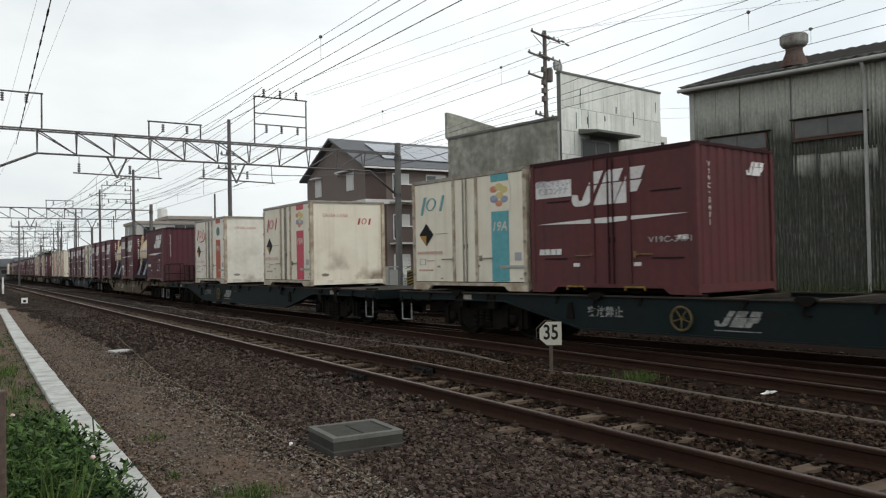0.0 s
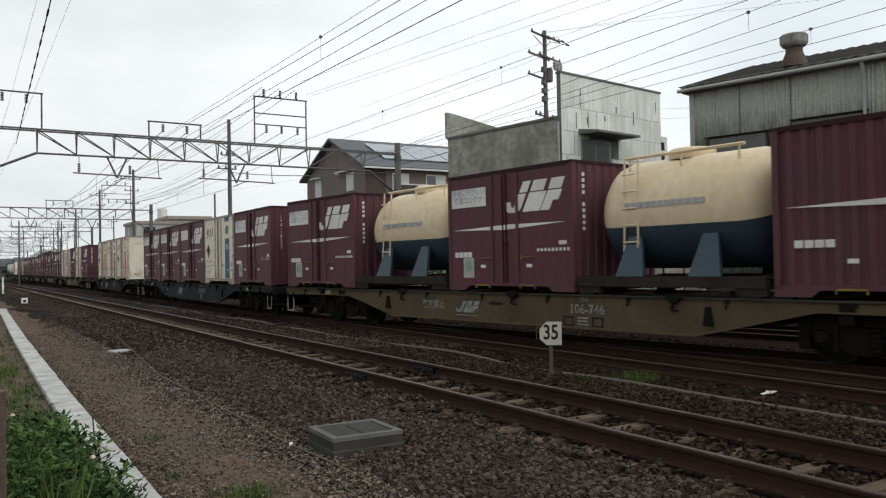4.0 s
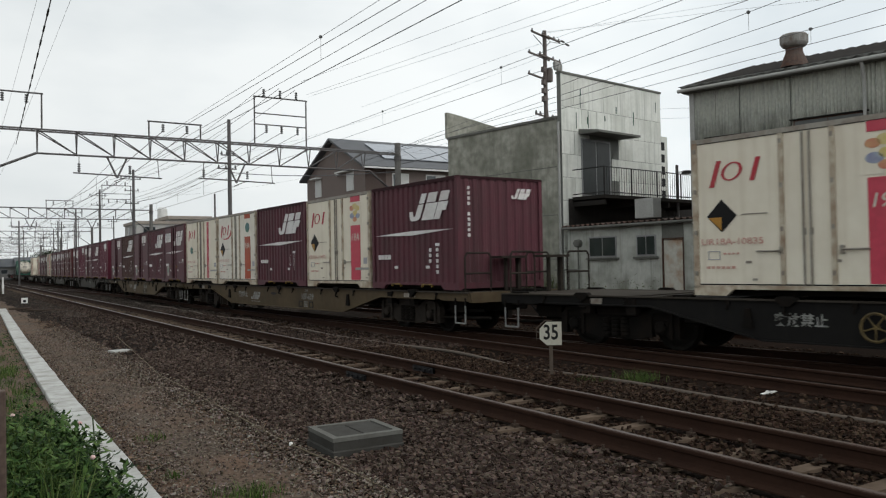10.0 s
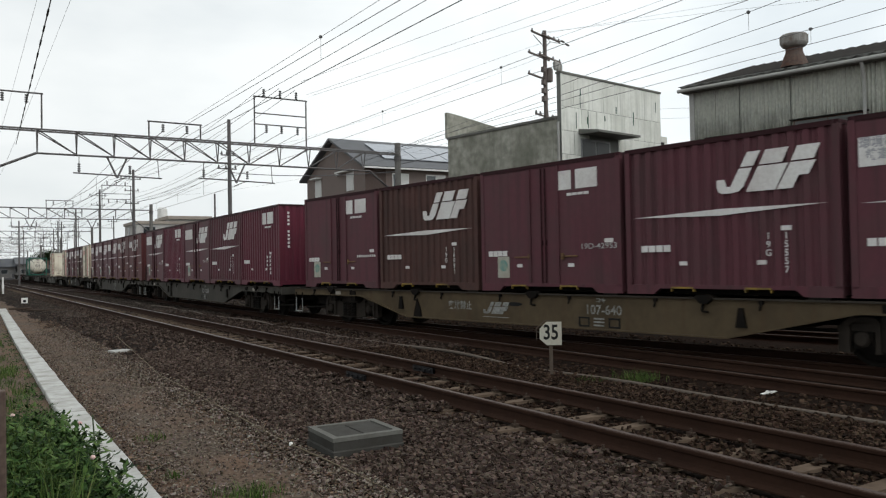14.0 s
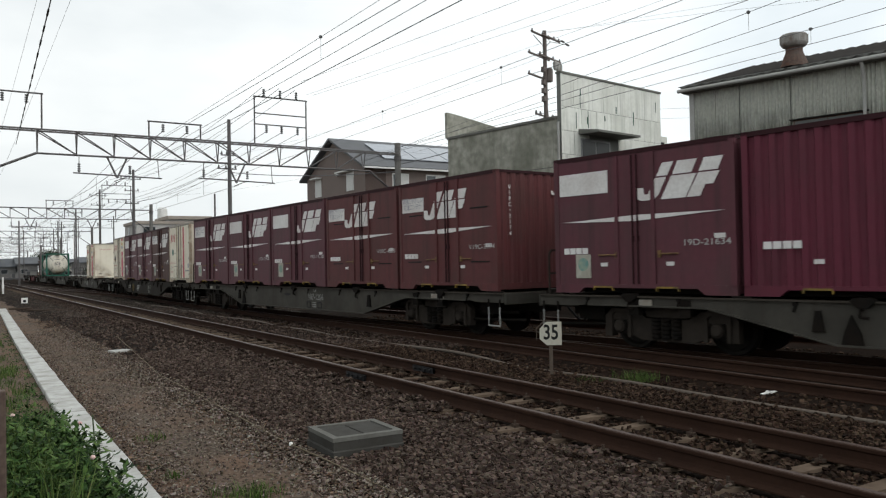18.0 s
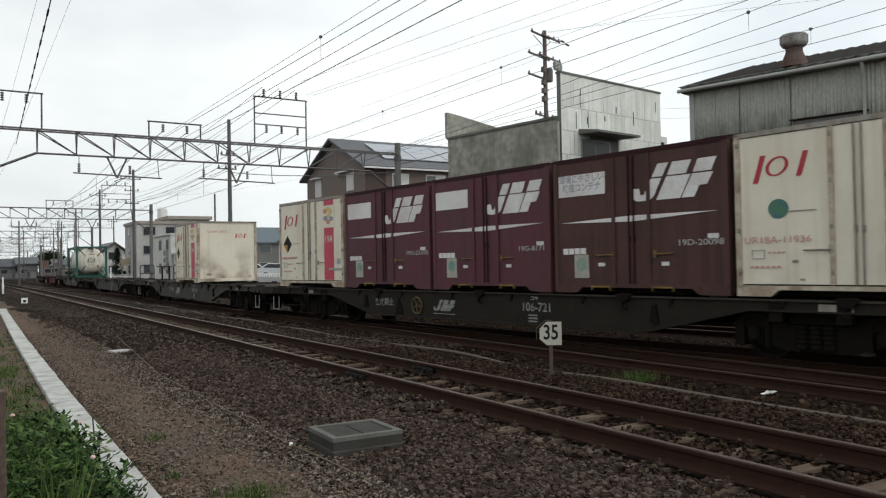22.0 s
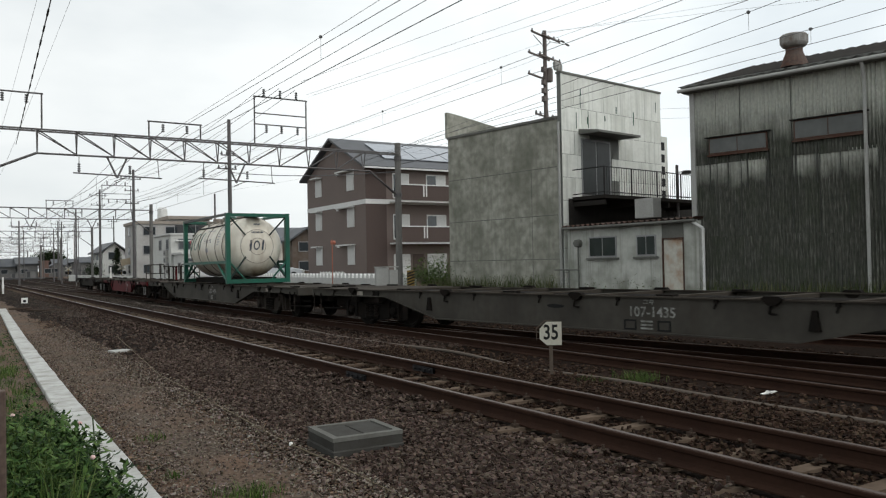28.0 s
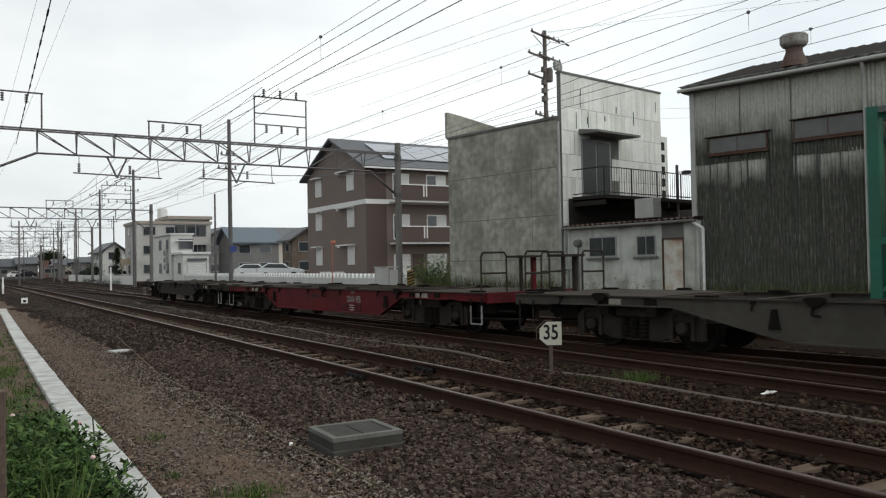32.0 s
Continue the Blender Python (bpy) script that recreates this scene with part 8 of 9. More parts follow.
def house(x0, x1, y0, y1, eave, ridge, wall, roof, label, along="x", storeys=2, flat=False):
    ob = root("house", label, "house", "houses beyond the line")
    b = bmn()
    add_box(b, x0, x1, y0, y1, 0, eave)
    part("wall", b, wall, ob)
    if flat:
        b = bmn()
        add_box(b, x0 - 0.15, x1 + 0.15, y0 - 0.15, y1 + 0.15, eave, ridge)
        part("parapet", b, roof, ob)
    else:
        o = 0.5
        if along == "x":
            ym = (y0 + y1) / 2
            sh = [(x0 - o, y0 - o, eave - 0.1), (x0 - o, ym, ridge), (x0 - o, y1 + o, eave - 0.1), (x0 - o, y1 + o, eave + 0.08), (x0 - o, ym, ridge + 0.2), (x0 - o, y0 - o, eave + 0.08)]
            gable = [(x0 + 0.01, y0, eave), (x0 + 0.01, ym, ridge), (x0 + 0.01, y1, eave)]
            vec, gv = (x1 - x0 + 2 * o, 0, 0), (x1 - x0 - 0.02, 0, 0)
        else:
            xm = (x0 + x1) / 2
            sh = [(x0 - o, y0 - o, eave - 0.1), (xm, y0 - o, ridge), (x1 + o, y0 - o, eave - 0.1), (x1 + o, y0 - o, eave + 0.08), (xm, y0 - o, ridge + 0.2), (x0 - o, y0 - o, eave + 0.08)]
            gable = [(x0, y0 + 0.01, eave), (xm, y0 + 0.01, ridge), (x1, y0 + 0.01, eave)]
            vec, gv = (0, y1 - y0 + 2 * o, 0), (0, y1 - y0 - 0.02, 0)
        b = bmn()
        add_prism(b, sh, (0, 0, 0), vec)
        part("roof", b, roof, ob)
        b = bmn()
        add_prism(b, gable, (0, 0, 0), gv)
        part("gable", b, wall, ob)
    h = eave / storeys
    for k in range(storeys):
        for i in range(max(1, int((x1 - x0) / 2.6))):
            xx = x0 + 0.7 + i * 2.6
            w = wall_box("window", ob, M_ALU, xx, xx + 1.5, y0 - 0.06, y0, k * h + 0.9, k * h + 2.0)
            wall_box("pane", w, M_GLASS, xx + 0.08, xx + 1.42, y0 - 0.075, y0 - 0.06, k * h + 0.98, k * h + 1.92)
        for i in range(max(1, int((y1 - y0) / 3.2))):
            yy = y0 + 0.8 + i * 3.2
            w = wall_box("window", ob, M_ALU, x0 - 0.06, x0, yy, yy + 1.1, k * h + 0.9, k * h + 2.0)
            wall_box("pane", w, M_GLASS, x0 - 0.075, x0 - 0.06, yy + 0.08, yy + 1.02, k * h + 0.98, k * h + 1.92)
    return ob


white = house(18.3, 20.4, 80.5, 88.5, 4.75, 4.9, M_WHITE_WALL, M_TRIM, "white flat-roofed two-storey house beside the line", flat=True)
wall_box("window_hood", white, M_TRIM, 18.7, 20.3, 80.0, 80.44, 4.1, 4.2)
for z in (1.3, 2.0, 2.7):
    fan = wall_box("outdoor_unit", white, M_CONC, 18.0, 18.29, 81.6, 82.4, z, z + 0.55)
    b = bmn()
    add_rod(b, (17.99, 82.0, z + 0.27), (17.98, 82.0, z + 0.27), 0.2, 14)
    part("fan_grille", b, M_BLACK, fan)
gar = house(18.5, 20.9, 76.5, 80.3, 2.75, 2.95, M_WHITE_WALL, M_TRIM, "white flat-roofed garage with a roller shutter", storeys=1, flat=True)
for i in range(10):
    wall_box("shutter_slat", gar, M_SHUTTER, 18.9, 20.6, 76.4, 76.43, 0.4 + i * 0.17, 0.56 + i * 0.17)
wall_box("shutter_box", gar, M_TILE, 18.85, 20.65, 76.3, 76.43, 2.1, 2.35)
beige = house(18.8, 27.6, 100, 107.5, 6.85, 7.2, M_GREY_WALL, mat("beige_parapet", (0.3, 0.262, 0.225), 0.9, fine=9, dirt=(0.2, 0.18, 0.16), dirt_scale=0.6), "grey-beige flat-roofed three-storey building", storeys=3, flat=True)
# dark tone that paints the shade inside the loggias; hut doors share it
M_LOGGIA_DOOR_DARK = mat("loggia_shade_and_door_dark", (0.05, 0.05, 0.052), 0.35, fine=3)
wall_box("roof_storey", beige, M_GREY_WALL, 22.6, 27.5, 100.1, 107.0, 7.2, 7.45)
wall_box("roof_slab", beige, bpy.data.materials["beige_parapet"], 22.4, 27.75, 99.7, 107.3, 7.45, 7.85)
# barred dark panes stand in for the shaded loggia openings
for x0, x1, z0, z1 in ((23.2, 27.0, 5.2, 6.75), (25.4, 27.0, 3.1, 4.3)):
    pane = wall_box("glazing", beige, M_LOGGIA_DOOR_DARK, x0, x1, 99.93, 99.99, z0, z1)
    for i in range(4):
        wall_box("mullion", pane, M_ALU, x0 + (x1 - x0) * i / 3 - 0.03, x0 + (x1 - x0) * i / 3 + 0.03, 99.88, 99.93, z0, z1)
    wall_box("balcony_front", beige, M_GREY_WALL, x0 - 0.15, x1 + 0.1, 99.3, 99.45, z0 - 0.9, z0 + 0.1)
b = bmn()
add_lathe(b, [(0.55, 7.2), (0.62, 7.4), (0.62, 8.7), (0.4, 8.95), (0.0, 9.0)], pose(23.0, 105.5, 0.3), 16, caps=False)
part("water_tank", b, M_TRIM, beige, "pale round roof tank")
house(29.0, 34.8, 95.5, 101.5, 4.4, 6.25, M_DIM_WALL, M_BLUE_ROOF, "grey house with a blue-grey tiled roof")
house(31.4, 34.6, 82, 85, 4.2, 5.5, mat("tan_cladding", (0.1, 0.072, 0.055), 0.9, fine=9, dirt=(0.16, 0.15, 0.13), dirt_amount=0.5), M_TILE, "tan house with a grey tiled roof", along="y")
house(17.7, 20.7, 118, 128, 3.8, 5.1, M_WHITE_WALL, M_TILE, "small white house with a grey tiled roof", along="y")
M_DIM_ROOF = mat("weathered_roof", (0.075, 0.08, 0.088), 0.8, fine=6, dirt=(0.12, 0.12, 0.12), dirt_scale=0.4, dirt_amount=0.7)
house(9.2, 12.9, 216, 226, 2.6, 4.4, M_DIM_WALL, M_DIM_ROOF, "low dark shed with a weathered roof far down the line", storeys=1)
house(13.3, 17.6, 214, 224, 3.2, 4.7, M_DIM_WALL, M_DIM_ROOF, "grey shed with a weathered roof far down the line", storeys=1)
house(17.9, 19.6, 210, 215, 3.6, 3.9, M_BRICK_WALL, M_BRICK_WALL, "narrow red-brown block far down the line", storeys=1, flat=True)
house(19.9, 24.0, 214, 222, 2.0, 3.4, M_DIM_WALL, M_DIM_ROOF, "low grey house with a dark roof far down the line", along="y", storeys=1)
house(22.4, 27.6, 226, 236, 2.9, 4.3, M_GREY_WALL, M_DIM_ROOF, "pale house behind the sheds far down the line", storeys=1)
house(27.2, 33.0, 214, 224, 3.3, 4.6, M_DIM_WALL, M_DIM_ROOF, "long grey shed far down the line", storeys=1)
for x, y, w, h in ((11.5, 208.5, 1.6, 1.1), (14.6, 208.8, 2.2, 1.5), (20.6, 208.6, 1.4, 1.2), (23.3, 209.5, 2.6, 1.7), (26.4, 208.4, 1.8, 1.3), (29.5, 209.0, 2.4, 1.6)):
    hut = root("trackside_hut", "small dim hut beside the far crossing", "hut", "huts by the far crossing")
    wall_box("wall", hut, M_DIM_WALL, x, x + w, y, y + 1.6, -0.2, h)
    wall_box("roof", hut, M_DIM_ROOF, x - 0.12, x + w + 0.12, y - 0.12, y + 1.72, h, h + 0.12)
    wall_box("door", hut, M_LOGGIA_DOOR_DARK, x + 0.3, x + 0.95, y - 0.03, y, 0.0, h - 0.15)
house(-4, 9, 215, 230, 4.2, 5.6, M_DIM_WALL, M_BLUE_ROOF, "grey station building far down the line")
house(26, 40, 222, 237, 3.4, 5.2, M_DIM_WALL, M_TILE, "dim house far down the line", along="y")
house(-24, -6, 190, 215, 6, 8.4, M_GREY_WALL, M_TILE, "grey shed far down the line")
house(31.2, 36.6, 116, 126, 5.6, 7.2, M_DIM_WALL, M_TILE, "dim grey house behind the parking place", along="y")
house(40, 52, 110, 124, 5, 7.2, M_CREAM_WALL, M_TILE, "cream house behind the parking place")
wall_box("yard_wall", lot, M_WHITE_WALL, 15.9, 16.1, 86, 140, -0.2, 0.75)

lamp = root("street_lamp", "dark street lamp on a thin pole behind the workshop", "street lamp")
b = bmn()
add_rod(b, (0, 0, 0), (0, 0, 5.2), 0.06, 10)
part("pole", b, M_POLE_STEEL, lamp)
b = bmn()
add_rod(b, (0, 0, 4.9), (0.35, -0.1, 4.95), 0.02, 6)
part("arm", b, M_POLE_STEEL, lamp)
b = bmn()
add_prism(b, [(0.2, 0, 4.85), (0.75, 0, 4.85), (0.68, 0, 4.98), (0.28, 0, 4.98)], (0, -0.2, 0), (0, 0.0, 0))
part("lamp_head", b, M_IRON, lamp)
lamp.matrix_basis = pose(24.9, 22.3, 0, 0, 0, -10)

b = bmn()
add_box(b, 0.165, 0.222, 4.47, 4.53, -0.3, 0.84)
thing("fence_post", b, mat("rusty_post", (0.09, 0.062, 0.05), 0.9, fine=30, other=(0.05, 0.033, 0.026), mix=0.9, dirt=(0.12, 0.1, 0.08), dirt_scale=8, dirt_amount=0.5), "rusty brown post standing in the weeds", "post", bevel=0.006)


M_BOARD_PALE = mat("faded_board_paint", (0.42, 0.4, 0.34), 0.7, fine=10, dirt=(0.12, 0.1, 0.07), dirt_scale=3, dirt_amount=0.8)


def crossing_signal(x, y):
    """Striped mast with crossed boards and two lamp heads."""
    ob = root("crossing_signal", "striped level-crossing signal with faded crossed boards", "crossing signal", "signals at the level crossing")
    b = bmn()
    add_rod(b, (0, 0, -0.3), (0, 0, 2.3), 0.06, 10)
    part("mast", b, M_BLACK, ob)
    for i in range(3):
        b = bmn()
        add_lathe(b, [(0.066, 0.3 + i * 0.6), (0.066, 0.58 + i * 0.6)], pose(0, 0, 0), 10)
        part("yellow_band", b, M_YELLOW, ob)
    for a in (35, -35):
        b = bmn()
        add_box(b, -0.62, 0.62, -0.09, -0.07, -0.09, 0.09, Matrix.Translation((0, 0, 1.85)) @ Matrix.Rotation(radians(a), 4, "Y"))
        part("crossed_board", b, M_BOARD_PALE, ob)
    for dx in (-0.3, 0.3):
        b = bmn()
        add_lathe(b, [(0.0, -0.06), (0.22, -0.05), (0.24, 0.0), (0.1, 0.12), (0.0, 0.12)], Matrix.Translation((dx, -0.1, 1.15)) @ Matrix.Rotation(radians(90), 4, "X"), 14, caps=False)
        part("lamp_head", b, M_BLACK, ob)
    ob.matrix_basis = pose(x, y, -0.1)
    return ob


crossing_signal(18.1, 106)
crossing_signal(17.0, 150)
board = root("notice_board", "tan notice board on two posts beside the line", "sign")
for dx in (-0.5, 0.5):
    b = bmn()
    add_rod(b, (dx, 0, -0.3), (dx, 0, 1.9), 0.04, 8)
    part("post", b, M_POLE_STEEL, board)
b = bmn()
add_box(b, -0.65, 0.65, -0.03, 0.03, 2.0, 2.75, Matrix.Translation((0, 0, 2.4)) @ Matrix.Rotation(radians(-10), 4, "Y") @ Matrix.Translation((0, 0, -2.4)))
part("board", b, mat("pale_tan_board", (0.42, 0.35, 0.25), 0.7, fine=8, dirt=(0.3, 0.25, 0.18), dirt_scale=2), board)
board.matrix_basis = pose(18.25, 104, 0.0, 0, 0, 15)
for x, y, h in ((9.6, 150, 7.5), (11.3, 165, 9.0), (14.6, 172, 8.0), (16.8, 190, 10.0), (18.8, 178, 8.0), (20.5, 165, 9.5), (8.2, 185, 8.5), (22.5, 200, 10.0), (6.0, 150, 7.0)):
    tall_pole(x, y, h, 0.09, ((h - 0.7, 1.1), (h - 1.6, 0.8)))

wall_box("crossing_road", lot, mat("crossing_asphalt", (0.06, 0.06, 0.06), 0.9, fine=8, dirt=(0.09, 0.085, 0.08), dirt_scale=0.5), -80, 90, 197, 206, -0.45, 0.0)
disc = root("pole_sign", "small blue round sign fixed to a line-side pole", "sign")
b = bmn()
add_rod(b, (0, 0.1, 0), (0, 0.3, 0), 0.03, 6)
part("bracket", b, M_POLE_STEEL, disc)
b = bmn()
add_rod(b, (0, 0.06, 0), (0, 0.1, 0), 0.2, 18)
part("disc", b, mat("blue_enamel", (0.03, 0.05, 0.2), 0.5), disc)
disc.matrix_basis = pose(13.95, 45.85, 2.5, 0, 0, -15)


# ---- stones, litter and plants ----
def island_mat(name, c0, c1, c2, rough=0.9, trans=0.0):
    """A colour that varies from piece to piece."""
    m = bpy.data.materials.new(name)
    m.use_nodes = True
    n, l = m.node_tree.nodes, m.node_tree.links
    bs = n["Principled BSDF"]
    bs.inputs["Roughness"].default_value, bs.inputs["Specular IOR Level"].default_value = rough, 0.06
    g, r = n.new("ShaderNodeNewGeometry"), n.new("ShaderNodeValToRGB")
    r.color_ramp.elements[0].color, r.color_ramp.elements[1].color = (*c0, 1), (*c2, 1)
    e = r.color_ramp.elements.new(0.5)
    e.color = (*c1, 1)
    l.new(g.outputs["Random Per Island"], r.inputs["Fac"])
    tc, ns, mx = n.new("ShaderNodeTexCoord"), n.new("ShaderNodeTexNoise"), n.new("ShaderNodeMix")
    ns.inputs["Scale"].default_value, ns.inputs["Detail"].default_value = 45, 4
    l.new(tc.outputs["Object"], ns.inputs["Vector"])
    mx.data_type, mx.blend_type = "RGBA", "MULTIPLY"
    mx.inputs[0].default_value = 0.55
    l.new(r.outputs[0], mx.inputs[6])
    l.new(ns.outputs["Color"], mx.inputs[7])
    l.new(mx.outputs[2], bs.inputs["Base Color"])
    if trans:
        bs.inputs["Subsurface Weight"].default_value = 0.0
    return m


CUBE_V = np.array([(x, y, z) for x in (-1, 1) for y in (-1, 1) for z in (-1, 1)]) * 0.68
OCTA_V = np.array([(1, 0, 0), (-1, 0, 0), (0, 1, 0), (0, -1, 0), (0, 0, 1), (0, 0, -1)]) * 1.05
OCTA_F = np.array([(0, 2, 4), (2, 1, 4), (1, 3, 4), (3, 0, 4), (2, 0, 5), (1, 2, 5), (3, 1, 5), (0, 3, 5)])
CUBE_F = np.array([(0, 1, 3), (0, 3, 2), (4, 6, 7), (4, 7, 5), (0, 4, 5), (0, 5, 1), (2, 3, 7), (2, 7, 6), (0, 2, 6), (0, 6, 4), (1, 5, 7), (1, 7, 3)])


def tri_object(name, verts, faces, material, label, category):
    me = bpy.data.meshes.new(name)
    me.vertices.add(len(verts))
    me.vertices.foreach_set("co", np.ascontiguousarray(verts, dtype=np.float32).ravel())
    k = faces.shape[1]
    me.loops.add(len(faces) * k)
    me.loops.foreach_set("vertex_index", np.ascontiguousarray(faces, dtype=np.int32).ravel())
    me.polygons.add(len(faces))
    me.polygons.foreach_set("loop_start", np.arange(0, len(faces) * k, k, dtype=np.int32))
    me.update(calc_edges=True)
    me.polygons.foreach_set("use_smooth", np.zeros(len(faces), dtype=bool))
    me.materials.append(material)
    return tagged(new(name, me), label, category, kind="stuff")


BED_X = [1.9, 2.7, 3.6, 4.1, 4.5, 6.0, 6.6, 7.5, 8.2, 8.6, 15.3]
BED_Z = [-0.28, -0.225, -0.185, -0.185, -0.205, -0.205, -0.185, -0.22, -0.29, -0.325, -0.325]
rs = np.random.RandomState(7)


def stones(name, n, xlo, xhi, ylo, yhi, size, material, label, keep=None, ypow=1.0, lift=0.0, octa=False):
    x = rs.uniform(xlo, xhi, n)
    y = ylo + (yhi - ylo) * rs.uniform(0, 1, n) ** ypow
    ok = np.ones(n, bool)
    for rx in NEAR_X:
        ok &= abs(x - rx) > 0.075
    if keep is not None:
        ok &= keep(x, y)
    ok &= ~((abs(x - 3.08) < 0.37) & (abs(y - 6.57) < 0.35))
    x, y = x[ok], y[ok]
    n = len(x)
    z = np.interp(x, BED_X, BED_Z) + rs.uniform(-0.03, 0.022, n) + lift + resting(x, y)
    sc = size * rs.uniform(0.5, 1.3, (n, 1)) * rs.uniform(0.65, 1.25, (n, 3)) * np.array([1, 1, 0.75])
    base_v, base_f = (OCTA_V, OCTA_F) if octa else (CUBE_V, CUBE_F)
    corners = len(base_v)
    v = base_v[None] * (1 + rs.uniform(-0.45, 0.35, (n, corners, 3))) + (rs.uniform(-0.35, 0.35, (n, corners, 3)) if octa else 0)
    v = v * sc[:, None, :]
    a, bta = rs.uniform(0, 6.283, n), rs.uniform(-0.8, 0.8, n)
    ca, sa, cb, sb = np.cos(a), np.sin(a), np.cos(bta), np.sin(bta)
    vx, vy, vz = v[..., 0], v[..., 1] * cb[:, None] - v[..., 2] * sb[:, None], v[..., 1] * sb[:, None] + v[..., 2] * cb[:, None]
    wx = vx * ca[:, None] - vy * sa[:, None] + x[:, None]
    wy = vx * sa[:, None] + vy * ca[:, None] + y[:, None]
    verts = np.stack([wx, wy, vz + z[:, None]], -1).reshape(-1, 3)
    faces = (base_f[None] + corners * np.arange(n)[:, None, None]).reshape(-1, 3)
    return tri_object(name, verts, faces, material, label, "ballast")


M_ST_GREY = island_mat("grey_stones", (0.025, 0.0165, 0.013), (0.062, 0.0435, 0.035), (0.135, 0.101, 0.082))
M_ST_RUST = island_mat("rusty_stones", (0.011, 0.0064, 0.0044), (0.036, 0.0215, 0.0145), (0.086, 0.057, 0.04))
M_ST_EARTH = island_mat("earthy_stones", (0.06, 0.045, 0.035), (0.14, 0.108, 0.086), (0.27, 0.23, 0.195))
tie_y = lambda y: abs(((y + 6) / 0.61 + 0.5) % 1 - 0.5) * 0.61


def between_ties(x, y):
    """Off the sleepers, but for stones that have rolled over their ends and middles."""
    spill = rs.uniform(0, 1, len(x)) < np.interp(abs(x - 5.24), [0.0, 0.25, 0.45, 0.62, 0.9, 1.0], [0.4, 0.3, 0.05, 0.1, 0.45, 0.9]) * (0.5 + 0.5 * np.sin(y * 3.1 + 1.3 * np.sin(y * 0.7)))
    return (abs(x - 5.24) > 0.92) | (tie_y(y) > 0.115) | spill


def resting(x, y):
    """Extra height for stones that lie on a sleeper."""
    return np.where((abs(x - 5.24) < 1.0) & (tie_y(y) < 0.115), 0.05, 0.0)


stones("ballast_stones", 86000, 2.2, 4.6, 2.6, 16, 0.0245, M_ST_GREY, "loose dark grey crushed stones beside the rails", lambda x, y: (x - 2.62 - y * 0.012 + rs.normal(0, 0.13, len(x)) > 0.0) & between_ties(x, y), 1.5)
stones("ballast_stones", 44000, 4.2, 7.6, 1.5, 15, 0.025, M_ST_RUST, "loose rusty brown crushed stones between the rails", between_ties, 1.4)
stones("ballast_stones", 20000, 2.3, 9.2, 14, 34, 0.036, M_ST_GREY, "loose dark crushed stones further along the tracks", lambda x, y: (x - 2.45 - y * 0.02 + rs.normal(0, 0.2, len(x)) > 0.0) & between_ties(x, y), 1.5, 0.0, True)
stones("ballast_stones", 15000, 7.4, 13.5, 1.5, 24, 0.034, M_ST_RUST, "dark stones between the further rails", lambda x, y: abs(x - 9.73) > 0.7, 1.3)

stones("ballast_stones", 40000, 1.25, 2.75, 3.0, 24, 0.014, M_ST_EARTH, "fine earthy gravel trodden into the strip", None, 1.7, 0.02, True)
stones("ballast_stones", 5200, 1.3, 2.8, 3.2, 26, 0.021, M_ST_EARTH, "loose stones strewn over the trodden strip", None, 1.6, 0.008)
stones("ballast_stones", 5000, 2.4, 7.6, -6, 2.6, 0.04, M_ST_GREY, "dark crushed stones of the track bed behind", between_ties, 1.0, 0.0, True)
# bits of dry litter and pebbles on the trodden strip
n = 16000
x = rs.uniform(1.3, 2.8, n)
y = 3.5 + 26 * rs.uniform(0, 1, n) ** 1.7
z = np.where(x > 1.9, np.interp(x, BED_X, BED_Z), -0.272) + 0.006
L_ = rs.uniform(0.006, 0.07, n) * rs.uniform(0.3, 1, n)
W_ = rs.uniform(0.002, 0.008, n)
a = rs.uniform(0, 6.283, n)
cx, cy = np.cos(a), np.sin(a)
q = np.stack([np.stack([x + s * L_ * cx - t * W_ * cy, y + s * L_ * cy + t * W_ * cx, z + rs.uniform(0, 0.014, n)], -1) for s, t in ((-1, -1), (1, -1), (1, 1), (-1, 1))], 1).reshape(-1, 3)
tri_object("dry_litter", q, np.arange(4 * n).reshape(-1, 4), island_mat("dry_litter", (0.06, 0.035, 0.024), (0.16, 0.1, 0.066), (0.28, 0.2, 0.14)), "dry twigs and leaf litter on trodden soil", "litter")
stones("pebbles", 9000, 1.3, 2.7, 3.5, 22, 0.014, island_mat("pebbles", (0.05, 0.039, 0.031), (0.125, 0.1, 0.08), (0.34, 0.32, 0.28)), "small pebbles strewn on trodden soil", None, 1.6, 0.0, True)


def leaves(name, n, place, size, material, label, category, lift=0.8):
    """Many small folded leaves; place(n) gives their points."""
    p = place(n)
    n = len(p)
    yaw, pit_ = rs.uniform(0, 6.283, n), rs.uniform(-0.5, 1.1, n) * lift
    s = size * rs.uniform(0.5, 1.4, n)
    d = np.stack([np.cos(yaw) * np.cos(pit_), np.sin(yaw) * np.cos(pit_), np.sin(pit_)], -1)
    w = np.stack([-np.sin(yaw), np.cos(yaw), np.zeros(n)], -1)
    up = np.cross(d, w)
    tip = p + d * s[:, None] * 2
    mid = p + d * s[:, None]
    l_, r_ = mid + w * s[:, None] * 0.45 + up * s[:, None] * -0.2, mid - w * s[:, None] * 0.45 + up * s[:, None] * -0.2
    v = np.stack([p, l_, tip, r_], 1).reshape(-1, 3)
    f = (np.array([(0, 1, 2), (0, 2, 3)])[None] + 4 * np.arange(n)[:, None, None]).reshape(-1, 3)
    return tri_object(name, v, f, material, label, category)


